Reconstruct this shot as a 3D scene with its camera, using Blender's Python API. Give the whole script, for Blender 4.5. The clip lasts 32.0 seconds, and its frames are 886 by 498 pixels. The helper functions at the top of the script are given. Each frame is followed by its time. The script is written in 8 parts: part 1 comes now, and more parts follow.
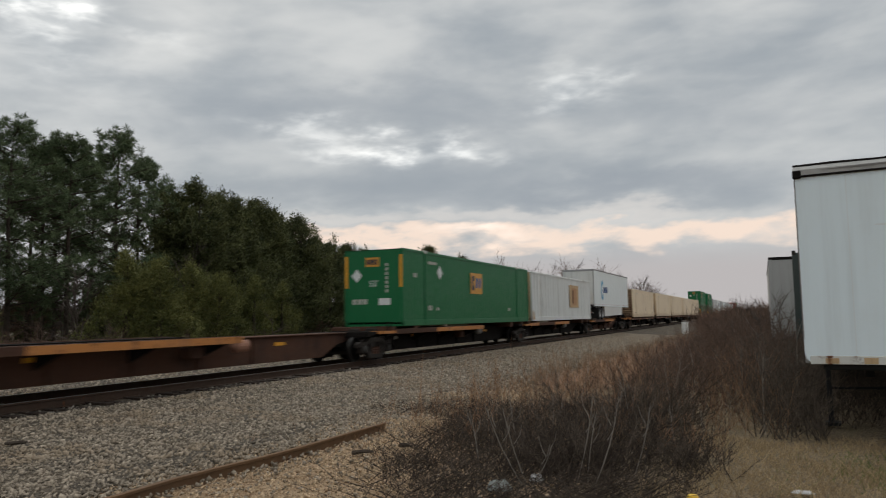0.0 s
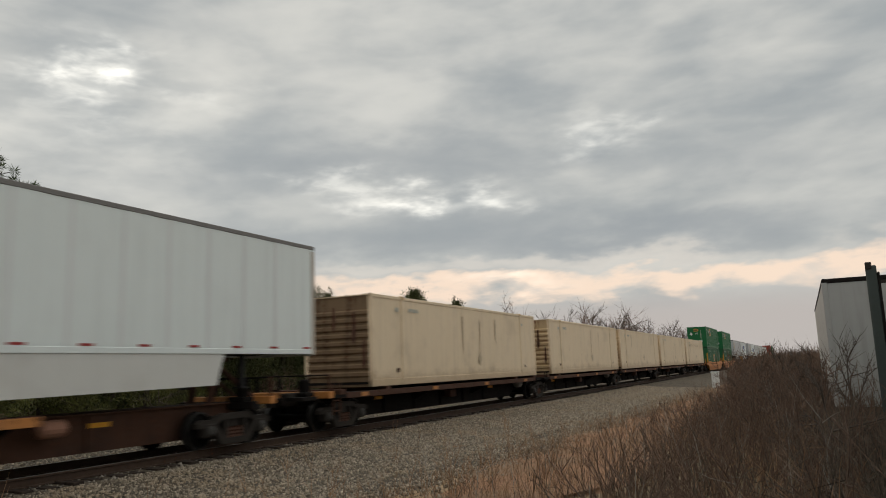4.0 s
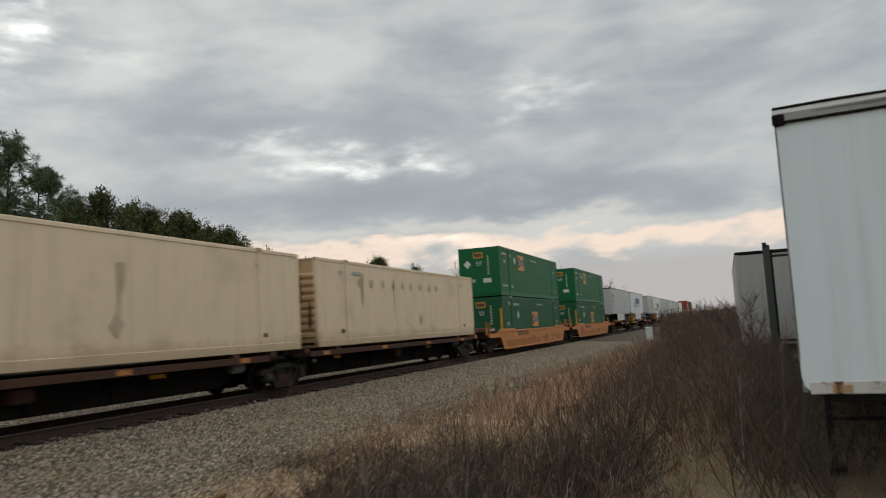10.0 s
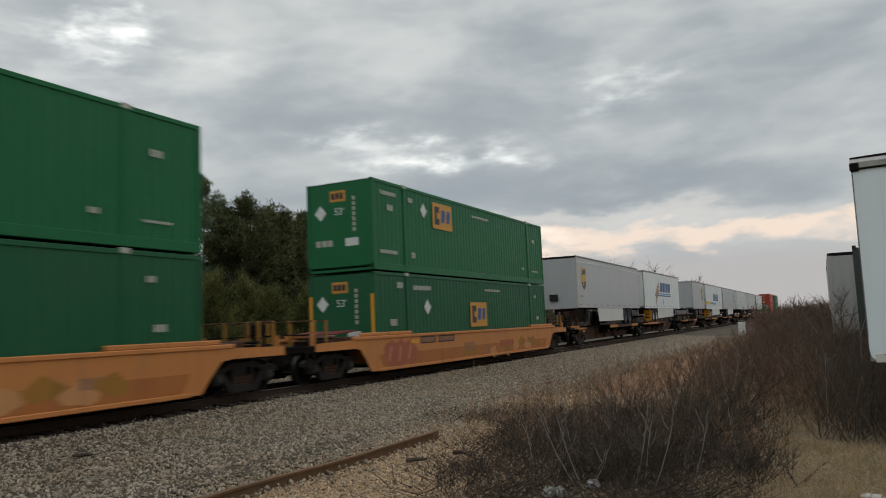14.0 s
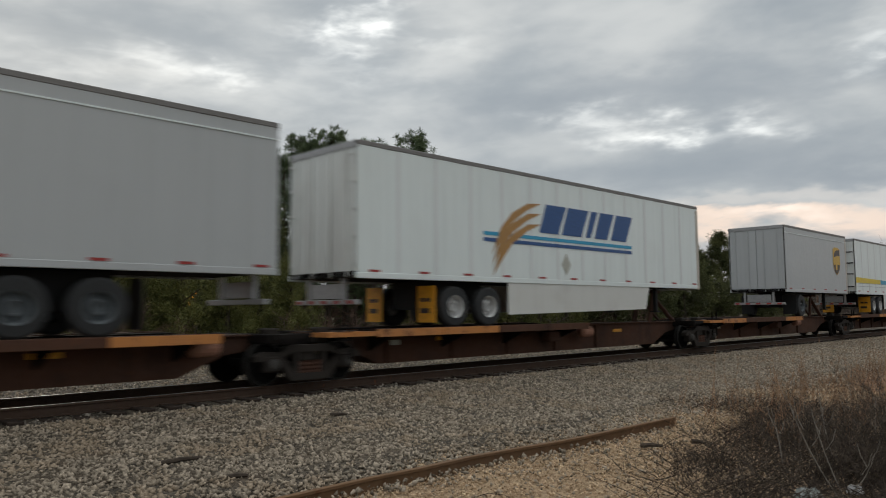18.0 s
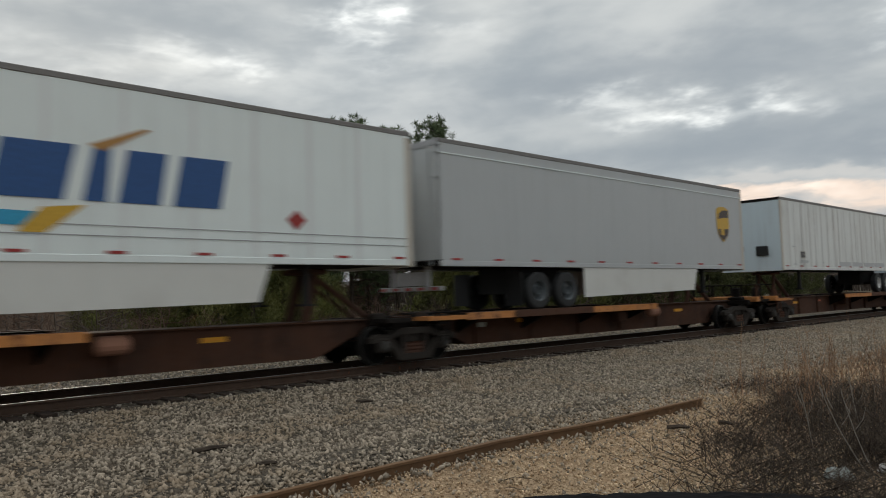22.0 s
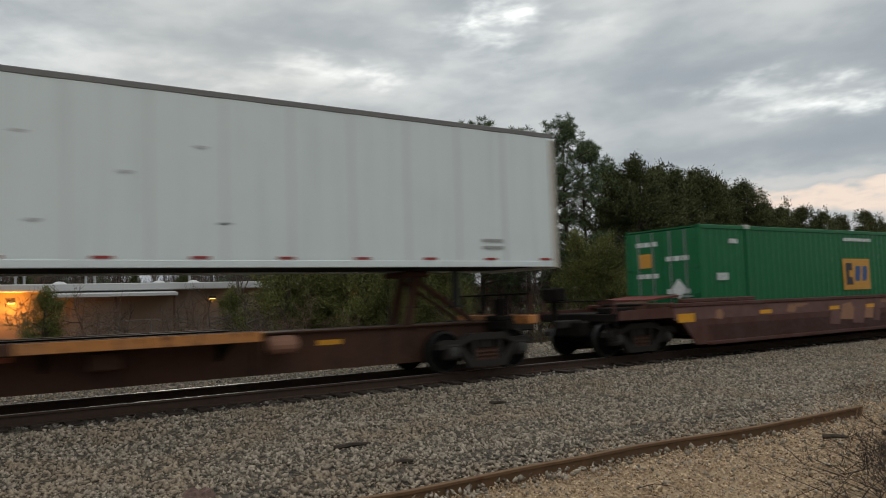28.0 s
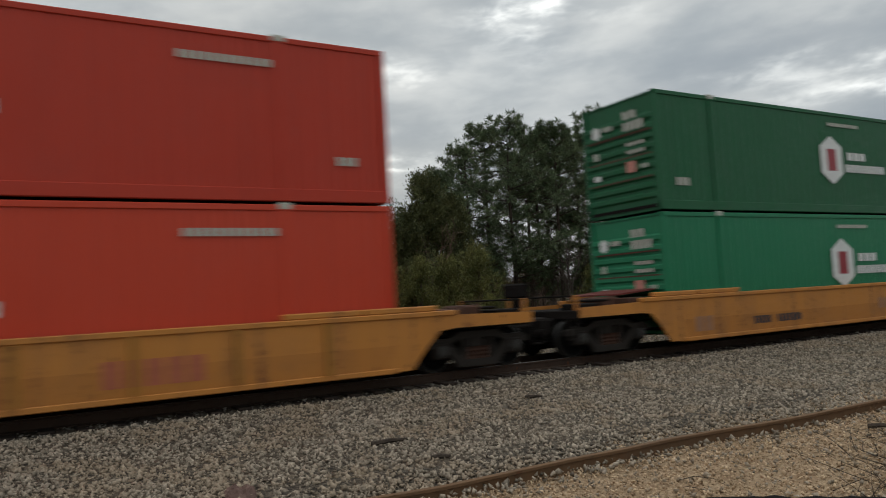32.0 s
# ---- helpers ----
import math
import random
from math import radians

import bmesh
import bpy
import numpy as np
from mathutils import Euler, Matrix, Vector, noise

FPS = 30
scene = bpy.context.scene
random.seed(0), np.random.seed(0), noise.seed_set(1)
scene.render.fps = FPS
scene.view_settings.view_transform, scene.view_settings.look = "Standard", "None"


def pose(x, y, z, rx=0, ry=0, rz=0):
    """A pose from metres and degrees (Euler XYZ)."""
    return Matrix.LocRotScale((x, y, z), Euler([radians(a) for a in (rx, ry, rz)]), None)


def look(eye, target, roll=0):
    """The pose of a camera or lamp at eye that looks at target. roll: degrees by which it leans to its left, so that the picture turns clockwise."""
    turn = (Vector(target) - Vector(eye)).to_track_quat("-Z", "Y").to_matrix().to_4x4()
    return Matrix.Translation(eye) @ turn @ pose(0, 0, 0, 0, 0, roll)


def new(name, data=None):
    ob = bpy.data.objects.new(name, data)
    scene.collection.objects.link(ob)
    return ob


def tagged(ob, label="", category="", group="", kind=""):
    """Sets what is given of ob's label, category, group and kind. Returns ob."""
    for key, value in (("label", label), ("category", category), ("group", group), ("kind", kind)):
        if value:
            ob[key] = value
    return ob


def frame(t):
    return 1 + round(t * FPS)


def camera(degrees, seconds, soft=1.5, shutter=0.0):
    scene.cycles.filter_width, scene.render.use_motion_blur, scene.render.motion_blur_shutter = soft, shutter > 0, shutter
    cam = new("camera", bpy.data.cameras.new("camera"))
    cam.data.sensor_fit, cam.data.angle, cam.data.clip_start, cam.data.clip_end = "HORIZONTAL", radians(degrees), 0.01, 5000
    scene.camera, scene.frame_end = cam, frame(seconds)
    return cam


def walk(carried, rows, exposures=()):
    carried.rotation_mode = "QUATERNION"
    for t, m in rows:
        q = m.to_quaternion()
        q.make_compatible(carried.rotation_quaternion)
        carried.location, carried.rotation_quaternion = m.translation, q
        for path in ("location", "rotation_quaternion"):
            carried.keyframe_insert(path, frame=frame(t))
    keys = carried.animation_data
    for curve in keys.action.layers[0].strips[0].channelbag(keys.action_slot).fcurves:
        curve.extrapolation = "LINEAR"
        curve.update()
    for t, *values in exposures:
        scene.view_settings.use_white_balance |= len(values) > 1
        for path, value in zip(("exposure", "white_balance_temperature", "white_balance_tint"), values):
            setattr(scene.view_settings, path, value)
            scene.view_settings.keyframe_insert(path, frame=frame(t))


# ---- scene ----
cam = camera(61.77, 32.0, soft=1.0, shutter=0.5)
# seconds, x, y, z, heading (left of the track), pitch, roll
PATH = [
    (0, -0.405, 0.000, 1.476, 23.25, 5.29, -0.98),
    (0.5, -0.405, 0.000, 1.476, 21.55, 5.88, -1.18),
    (1, -0.445, 1.389, 1.507, 21.93, 6.40, -1.36),
    (1.5, -0.522, 4.005, 1.564, 22.71, 7.48, -1.60),
    (2, -0.528, 4.218, 1.569, 23.62, 7.28, -2.00),
    (2.5, -0.610, 7.012, 1.630, 24.65, 8.27, -2.60),
    (3, -0.655, 8.563, 1.664, 25.87, 9.03, -2.72),
    (3.5, -0.668, 8.983, 1.673, 25.73, 9.16, -2.27),
    (4, -0.673, 9.177, 1.678, 25.47, 9.15, -1.98),
    (4.5, -0.669, 9.047, 1.675, 25.00, 9.20, -1.69),
    (6.5, -0.622, 7.416, 1.639, 23.53, 7.96, -2.27),
    (7, -0.622, 7.434, 1.639, 23.09, 7.86, -2.40),
    (7.5, -0.610, 7.012, 1.630, 23.17, 7.68, -2.14),
    (8, -0.598, 6.614, 1.621, 23.38, 7.22, -1.89),
    (8.5, -0.580, 5.982, 1.608, 21.81, 7.33, -2.09),
    (9, -0.578, 5.936, 1.607, 21.99, 7.17, -2.39),
    (9.5, -0.557, 5.197, 1.590, 21.76, 6.97, -2.78),
    (10, -0.516, 3.812, 1.560, 20.64, 6.13, -3.20),
    (10.5, -0.434, 0.988, 1.498, 18.24, 5.38, -3.52),
    (11, -0.405, 0.000, 1.476, 17.80, 5.31, -3.39),
    (11.5, -0.405, 0.000, 1.476, 18.25, 5.52, -3.39),
    (12, -0.405, 0.000, 1.476, 19.83, 5.19, -2.81),
    (12.5, -0.405, 0.000, 1.476, 21.71, 5.00, -2.77),
    (13, -0.405, 0.000, 1.476, 23.52, 5.40, -3.09),
    (13.5, -0.405, 0.000, 1.476, 25.41, 5.78, -2.57),
    (14, -0.405, 0.000, 1.476, 26.94, 5.91, -2.38),
    (14.5, -0.405, 0.000, 1.476, 28.26, 5.95, -2.39),
    (16.5, -0.405, 0.000, 1.476, 35.68, 5.50, -2.05),
    (17, -0.405, 0.000, 1.476, 38.64, 4.86, -1.62),
    (17.5, -0.405, 0.000, 1.476, 42.36, 4.83, -0.84),
    (18, -0.405, 0.000, 1.476, 44.94, 4.74, -0.44),
    (18.5, -0.405, 0.000, 1.476, 46.35, 4.43, -0.75),
    (19, -0.405, 0.000, 1.476, 46.93, 4.51, -0.86),
    (19.5, -0.405, 0.000, 1.476, 46.75, 4.54, -1.26),
    (20, -0.405, 0.000, 1.476, 46.45, 4.37, -1.51),
    (20.5, -0.405, 0.000, 1.476, 46.87, 4.17, -1.73),
    (21, -0.405, 0.000, 1.476, 46.94, 3.89, -1.62),
    (21.5, -0.405, 0.000, 1.476, 46.80, 3.76, -1.64),
    (22, -0.405, 0.000, 1.476, 46.63, 3.68, -1.61),
    (22.5, -0.405, 0.000, 1.476, 46.28, 3.83, -1.66),
    (23, -0.405, 0.000, 1.476, 46.17, 4.06, -1.90),
    (23.5, -0.405, 0.000, 1.476, 46.26, 4.14, -2.21),
    (24, -0.405, 0.000, 1.476, 47.16, 4.22, -2.54),
    (24.5, -0.405, 0.000, 1.476, 48.23, 4.46, -2.77),
    (26.5, -0.405, 0.000, 1.476, 52.18, 4.61, -2.65),
    (27, -0.405, 0.000, 1.476, 53.15, 4.27, -2.72),
    (27.5, -0.405, 0.000, 1.476, 54.94, 4.10, -2.56),
    (28, -0.405, 0.000, 1.476, 56.72, 4.11, -1.94),
    (28.5, -0.405, 0.000, 1.476, 57.42, 4.14, -1.79),
    (29, -0.405, 0.000, 1.476, 58.28, 4.19, -1.57),
    (29.5, -0.405, 0.000, 1.476, 59.29, 4.58, -1.32),
    (30, -0.405, 0.000, 1.476, 61.18, 5.00, -1.69),
    (30.5, -0.405, 0.000, 1.476, 62.20, 5.15, -2.47),
    (31, -0.405, 0.000, 1.476, 62.91, 4.88, -2.75),
    (31.5, -0.405, 0.000, 1.476, 61.08, 4.07, -3.05),
    (32, -0.405, 0.000, 1.476, 59.21, 3.86, -3.18),
]


walk(cam, [(t, look((x, y, z), (x - math.sin(radians(h)) * math.cos(radians(p)), y + math.cos(radians(h)) * math.cos(radians(p)), z + math.sin(radians(p))), r))
           for t, x, y, z, h, p, r in PATH],
     ((0.0, 0.0, 6500, 10), (1.0, 0.0, 6520, 10), (2.0, 0.0, 6680, 9), (3.0, 0.0, 6880, 9), (4.5, 0.0, 6880, 9), (7.0, 0.0, 6600, 8), (10.0, 0.0, 6560, 8),
      (11.0, 0.0, 6400, 6.5), (13.0, 0.0, 6400, 6.5), (14.5, 0.0, 6480, 8.5), (17.0, 0.0, 6450, 9), (20.0, 0.0, 6420, 8), (32.0, 0.0, 6420, 8)))

# ---- sky and sun ----
# An evening sky closed by cloud; the sun stands low behind the train.
SUN_AZ, SUN_EL = 74.5, 10.6

world = bpy.data.worlds.new("overcast_sky")
scene.world = world
world.use_nodes = True
wt = world.node_tree
wt.nodes.clear()


def feed(tree, socket, value):
    if isinstance(value, bpy.types.NodeSocket):
        tree.links.new(value, socket)
    else:
        socket.default_value = value


def calc(tree, op, a, b=0.0, c=0.0):
    n = tree.nodes.new("ShaderNodeMath")
    n.operation = op
    for s, v in zip(n.inputs, (a, b, c)):
        feed(tree, s, v)
    return n.outputs[0]


def blend(tree, fac, a, b, mode="MIX"):
    n = tree.nodes.new("ShaderNodeMix")
    n.data_type, n.blend_type = "RGBA", mode
    feed(tree, n.inputs[0], fac)
    feed(tree, n.inputs[6], a if isinstance(a, bpy.types.NodeSocket) else (*a, 1))
    feed(tree, n.inputs[7], b if isinstance(b, bpy.types.NodeSocket) else (*b, 1))
    return n.outputs[2]


def span(tree, value, lo, hi, to_lo=0.0, to_hi=1.0):
    n = tree.nodes.new("ShaderNodeMapRange")
    n.interpolation_type = "SMOOTHSTEP"
    for s, v in zip(n.inputs, (value, lo, hi, to_lo, to_hi)):
        feed(tree, s, v)
    return n.outputs[0]


def grain(tree, vector, scale, detail=4.0, rough=0.55, distort=0.0):
    n = tree.nodes.new("ShaderNodeTexNoise")
    if vector is not None:
        feed(tree, n.inputs["Vector"], vector)
    feed(tree, n.inputs["Scale"], scale)
    feed(tree, n.inputs["Detail"], detail)
    feed(tree, n.inputs["Roughness"], rough)
    feed(tree, n.inputs["Distortion"], distort)
    return n.outputs[0]


def build_sky():
    t = wt
    d = t.nodes.new("ShaderNodeTexCoord").outputs["Generated"]
    s = t.nodes.new("ShaderNodeSeparateXYZ")
    feed(t, s.inputs[0], d)
    x, y, z = s.outputs
    up = calc(t, "MAXIMUM", z, 0.0)
    az0 = calc(t, "MULTIPLY", calc(t, "ARCTAN2", calc(t, "MULTIPLY", x, -1.0), y), 57.2958)
    el0 = calc(t, "MULTIPLY", calc(t, "ARCSINE", up), 57.2958)

    def layered(u, v, scale, detail, rough, distort, seed):
        """Cloud noise drawn out along the horizon."""
        c = t.nodes.new("ShaderNodeCombineXYZ")
        feed(t, c.inputs[0], calc(t, "MULTIPLY", u, 0.075))
        feed(t, c.inputs[1], calc(t, "ADD", calc(t, "MULTIPLY", v, 0.20), calc(t, "MULTIPLY", u, 0.006)))
        c.inputs[2].default_value = seed
        return grain(t, c.outputs[0], scale, detail, rough, distort)
    # ragged edges: the places of all cloud forms are pushed about
    push = layered(az0, el0, 1.7, 4.0, 0.55, 0.0, 3.1)
    lift = layered(az0, el0, 2.3, 4.0, 0.55, 0.0, 7.7)
    az = calc(t, "ADD", az0, calc(t, "MULTIPLY", calc(t, "SUBTRACT", push, 0.5), 16.0))
    el = calc(t, "ADD", el0, calc(t, "MULTIPLY", calc(t, "SUBTRACT", lift, 0.5), 5.0))
    big = layered(az0, el0, 0.62, 4.0, 0.5, 0.2, 0.4)
    mid = layered(az0, el0, 1.5, 4.0, 0.48, 0.2, 1.9)
    fine = layered(az0, el0, 4.2, 4.0, 0.5, 0.3, 5.2)
    mass = calc(t, "ADD", calc(t, "MULTIPLY", big, 0.48), calc(t, "ADD", calc(t, "MULTIPLY", mid, 0.42), calc(t, "MULTIPLY", fine, 0.10)))
    cover = span(t, mass, 0.34, 0.67)
    col = blend(t, cover, (0.370, 0.408, 0.442), (0.670, 0.682, 0.676))
    col = blend(t, span(t, el0, 26.0, 65.0), col, (1.30, 1.32, 1.31))
    nish = t.nodes.new("ShaderNodeTexSky")
    nish.sky_type, nish.sun_disc = "NISHITA", False
    nish.sun_elevation, nish.sun_rotation = radians(SUN_EL), radians(-SUN_AZ)
    thin = blend(t, 1.0, nish.outputs[0], (0.06, 0.06, 0.06), "MULTIPLY")
    col = blend(t, 0.07, col, thin)

    def form(a, e, sa, se):
        """A soft oval of cloud at an azimuth and elevation."""
        g = calc(t, "ADD", calc(t, "POWER", calc(t, "DIVIDE", calc(t, "SUBTRACT", az, a), sa), 2.0), calc(t, "POWER", calc(t, "DIVIDE", calc(t, "SUBTRACT", el, e), se), 2.0))
        return calc(t, "EXPONENT", calc(t, "MULTIPLY", g, -1.0))
    # thicker, blue-grey cloud
    for a, e, sa, se, k in ((10, 9.4, 13, 1.5, 0.85), (24, 11.2, 10, 1.6, 0.4), (35, 16.0, 7, 1.8, 0.55), (27, 16.6, 9, 1.9, 0.6), (20, 15.2, 8, 1.3, 0.5), (44, 9.6, 9, 1.3, 0.45), (2, 14.5, 8, 1.6, 0.4),
                            (87, 9.0, 8, 1.7, 0.95), (72, 7.0, 12, 1.3, 0.8), (96, 6.6, 14, 2.0, 0.7), (62, 12.6, 5, 1.0, 0.35), (45, 14.0, 7, 1.4, 0.35), (70, 15.2, 7, 1.0, 0.35), (30, 9.8, 10, 0.8, 0.45)):
        col = blend(t, calc(t, "MULTIPLY", form(a, e, sa, se), k), col, (0.325, 0.362, 0.402))
    # grey-lilac haze over the horizon and the warm slot above it
    col = blend(t, span(t, el0, 6.2, 3.0), col, blend(t, span(t, az0, 40.0, 66.0), (0.50, 0.475, 0.475), (0.40, 0.42, 0.445)))
    slot = calc(t, "MULTIPLY", span(t, el, 4.6, 5.7), span(t, el, 7.4, 6.5))
    slot = calc(t, "MULTIPLY", slot, calc(t, "MULTIPLY", span(t, az0, 47.0, 30.0), span(t, az0, -30.0, -8.0)))
    slot = calc(t, "MULTIPLY", slot, span(t, fine, 0.30, 0.55, 0.45, 1.0))
    col = blend(t, calc(t, "MULTIPLY", slot, 0.92), col, (0.95, 0.77, 0.645))
    edge = calc(t, "MULTIPLY", calc(t, "MULTIPLY", span(t, el, 7.0, 7.6), span(t, el, 8.8, 7.9)), calc(t, "MULTIPLY", span(t, az0, 55.0, 32.0), span(t, mid, 0.42, 0.6)))
    col = blend(t, calc(t, "MULTIPLY", edge, 0.5), col, (0.74, 0.70, 0.66))
    # torn, bright places in the cloud
    torn = span(t, calc(t, "ADD", calc(t, "MULTIPLY", mid, 0.45), calc(t, "MULTIPLY", fine, 0.55)), 0.40, 0.62)
    total = None
    for a, e, sa, se, amount, solid_part in ((26.5, 12.9, 5.5, 0.75, 0.75, 0.25), (34.0, 13.9, 3.5, 0.8, 0.28, 0.1), (11.8, 17.2, 2.2, 1.1, 0.34, 0.2), (14.5, 16.0, 2.0, 0.8, 0.15, 0.2), (53.0, 20.8, 2.4, 1.8, 0.75, 0.2), (65.5, 18.0, 4.0, 0.8, 0.32, 0.2),
                                             (74.5, 10.6, 6.0, 1.15, 2.3, 0.55), (71.0, 12.6, 4.5, 0.9, 1.0, 0.3), (64.0, 10.4, 5.0, 0.5, 0.8, 0.3), (76.0, 15.0, 8.0, 2.2, 0.28, 0.4), (62.5, 17.2, 2.0, 0.6, 0.4, 0.3), (50.5, 21.8, 1.8, 1.5, 0.6, 0.3),
                                             (56.0, 17.0, 14.0, 4.0, 0.12, 0.6), (88.0, 17.5, 8.0, 3.0, 0.22, 0.5), (19.5, 6.2, 2.2, 0.6, 0.25, 0.6), (44.0, 20.5, 3.0, 1.0, 0.15, 0.1)):
        g = calc(t, "MULTIPLY", calc(t, "MULTIPLY", form(a, e, sa, se), amount), calc(t, "ADD", calc(t, "MULTIPLY", torn, 1.0 - solid_part), solid_part))
        total = g if total is None else calc(t, "ADD", total, g)
    glow = t.nodes.new("ShaderNodeCombineXYZ")
    feed(t, glow.inputs[0], total)
    feed(t, glow.inputs[1], calc(t, "MULTIPLY", total, 0.97))
    feed(t, glow.inputs[2], calc(t, "MULTIPLY", total, 0.90))
    col = blend(t, 1.0, col, glow.outputs[0], "ADD")
    bg = t.nodes.new("ShaderNodeBackground")
    feed(t, bg.inputs[0], col)
    bg.inputs[1].default_value = 1.0
    out = t.nodes.new("ShaderNodeOutputWorld")
    t.links.new(bg.outputs[0], out.inputs[0])


build_sky()
sun_data = bpy.data.lights.new("sun", "SUN")
sun_data.energy, sun_data.angle, sun_data.color = 0.7, radians(14), (1.0, 0.86, 0.70)
sun = new("sun", sun_data)
_sx, _sy = -math.sin(radians(SUN_AZ)), math.cos(radians(SUN_AZ))
sun.matrix_world = look((_sx * 80, _sy * 80, 80 * math.tan(radians(SUN_EL))), (0, 0, 0))
scene.view_settings.exposure = 0.0

# ---- materials ----


def material(name):
    m = bpy.data.materials.new(name)
    m.use_nodes = True
    t = m.node_tree
    b = t.nodes["Principled BSDF"]
    return m, t, b


def coords(t, scale=(1, 1, 1), kind="Object"):
    tc = t.nodes.new("ShaderNodeTexCoord")
    mp = t.nodes.new("ShaderNodeMapping")
    t.links.new(tc.outputs[kind], mp.inputs[0])
    mp.inputs["Scale"].default_value = scale
    return mp.outputs[0]


def relief(t, b, height, strength=0.3, distance=0.01):
    n = t.nodes.new("ShaderNodeBump")
    n.inputs["Strength"].default_value, n.inputs["Distance"].default_value = strength, distance
    feed(t, n.inputs["Height"], height)
    t.links.new(n.outputs[0], b.inputs["Normal"])


def paint(name, col, rough=0.5, dirt=0.35, dirt_col=(0.10, 0.085, 0.07), rust=0.0, rust_col=(0.13, 0.05, 0.022), metal=0.0, streak=0.5, front_rust=0.0):
    """Weathered paint on sheet metal: faded patches, run-down streaks, rust spots."""
    m, t, b = material(name)
    v = coords(t)
    cloud = grain(t, v, 0.7, 4.0, 0.6)
    run = grain(t, coords(t, (5.0, 5.0, 0.25)), 1.0, 4.0, 0.6)
    spots = grain(t, v, 9.0, 5.0, 0.65)
    faded = blend(t, span(t, cloud, 0.35, 0.7, 0.0, 0.35), col, tuple(min(1.0, c * 1.12 + 0.012) for c in col))
    dirty = calc(t, "ADD", calc(t, "MULTIPLY", span(t, run, 0.45, 0.75), streak), calc(t, "MULTIPLY", span(t, cloud, 0.45, 0.75), 1.0 - streak))
    c = blend(t, calc(t, "MULTIPLY", dirty, dirt), faded, dirt_col)
    if rust:
        r = calc(t, "MULTIPLY", span(t, calc(t, "ADD", calc(t, "MULTIPLY", spots, 0.55), calc(t, "MULTIPLY", run, 0.45)), 0.66 - 0.22 * rust, 0.74 - 0.18 * rust), min(1.0, 0.45 + rust))
        c = blend(t, r, c, rust_col)
    if front_rust:
        sep = t.nodes.new("ShaderNodeSeparateXYZ")
        feed(t, sep.inputs[0], v)
        reach = calc(t, "ADD", sep.outputs[1], calc(t, "MULTIPLY", calc(t, "ADD", calc(t, "MULTIPLY", cloud, 0.6), calc(t, "MULTIPLY", run, 0.4)), -2.6))
        low = calc(t, "ADD", sep.outputs[2], calc(t, "MULTIPLY", calc(t, "ADD", calc(t, "MULTIPLY", cloud, 0.5), calc(t, "MULTIPLY", spots, 0.5)), -1.1))
        c = blend(t, calc(t, "MULTIPLY", span(t, reach, -0.9, -2.0), front_rust), c, (0.36, 0.20, 0.10))
        c = blend(t, calc(t, "MULTIPLY", span(t, low, 0.0, -0.45), front_rust * 0.6), c, (0.30, 0.19, 0.10))
    feed(t, b.inputs["Base Color"], c)
    feed(t, b.inputs["Roughness"], span(t, spots, 0.3, 0.7, rough - 0.08, min(1.0, rough + 0.15)))
    b.inputs["Metallic"].default_value = metal
    b.inputs["Specular IOR Level"].default_value = 0.28
    relief(t, b, calc(t, "ADD", calc(t, "MULTIPLY", cloud, 0.7), calc(t, "MULTIPLY", spots, 0.15)), 0.25, 0.012)
    return m


def rough_stuff(name, cols, rough=0.9, scale=6.0, island=0.5, bump=0.0, translucent=0.0, kind="Object"):
    """Stone, soil, bark or leaf: two colours mixed by grain and by piece."""
    m, t, b = material(name)
    v = coords(t, kind=kind)
    g = grain(t, v, scale, 5.0, 0.65)
    geo = t.nodes.new("ShaderNodeNewGeometry")
    pick = calc(t, "ADD", calc(t, "MULTIPLY", geo.outputs["Random Per Island"], island), calc(t, "MULTIPLY", span(t, g, 0.3, 0.7), 1.0 - island))
    c = blend(t, pick, cols[0], cols[1])
    if len(cols) > 2:
        big = grain(t, v, scale * 0.06, 4.0, 0.6)
        c = blend(t, span(t, big, 0.48, 0.62, 0.0, 0.55), c, cols[2])
    feed(t, b.inputs["Base Color"], c)
    b.inputs["Roughness"].default_value = rough
    b.inputs["Specular IOR Level"].default_value = 0.25
    if bump:
        relief(t, b, grain(t, v, scale * 3.0, 5.0, 0.7), 0.8, bump)
    return m


def plain(name, col, rough=0.6, metal=0.0, glow=0.0):
    m, t, b = material(name)
    v = coords(t)
    g = grain(t, v, 14.0, 4.0, 0.6)
    feed(t, b.inputs["Base Color"], blend(t, span(t, g, 0.3, 0.75), col, tuple(c * 0.78 for c in col)))
    b.inputs["Roughness"].default_value, b.inputs["Metallic"].default_value = rough, metal
    if glow:
        b.inputs["Emission Color"].default_value, b.inputs["Emission Strength"].default_value = (*col, 1), glow
    return m


GREEN = paint("green_container_paint", (0.006, 0.125, 0.040), 0.42, 0.18, (0.03, 0.06, 0.035))
GREEN_DULL = paint("dull_green_container_paint", (0.010, 0.098, 0.038), 0.45, 0.3, (0.03, 0.045, 0.03))
GREEN_BRIGHT = paint("bright_green_container_paint", (0.014, 0.175, 0.08), 0.42, 0.2, (0.03, 0.07, 0.04))
WHITE = paint("white_trailer_paint", (0.73, 0.785, 0.775), 0.38, 0.22, (0.30, 0.30, 0.29))
WHITE_OLD = paint("old_white_trailer_paint", (0.68, 0.70, 0.68), 0.42, 0.6, (0.27, 0.25, 0.22), rust=0.06, streak=0.65)
GREY_TRL = paint("grey_trailer_paint", (0.435, 0.452, 0.458), 0.36, 0.25, (0.28, 0.28, 0.28))
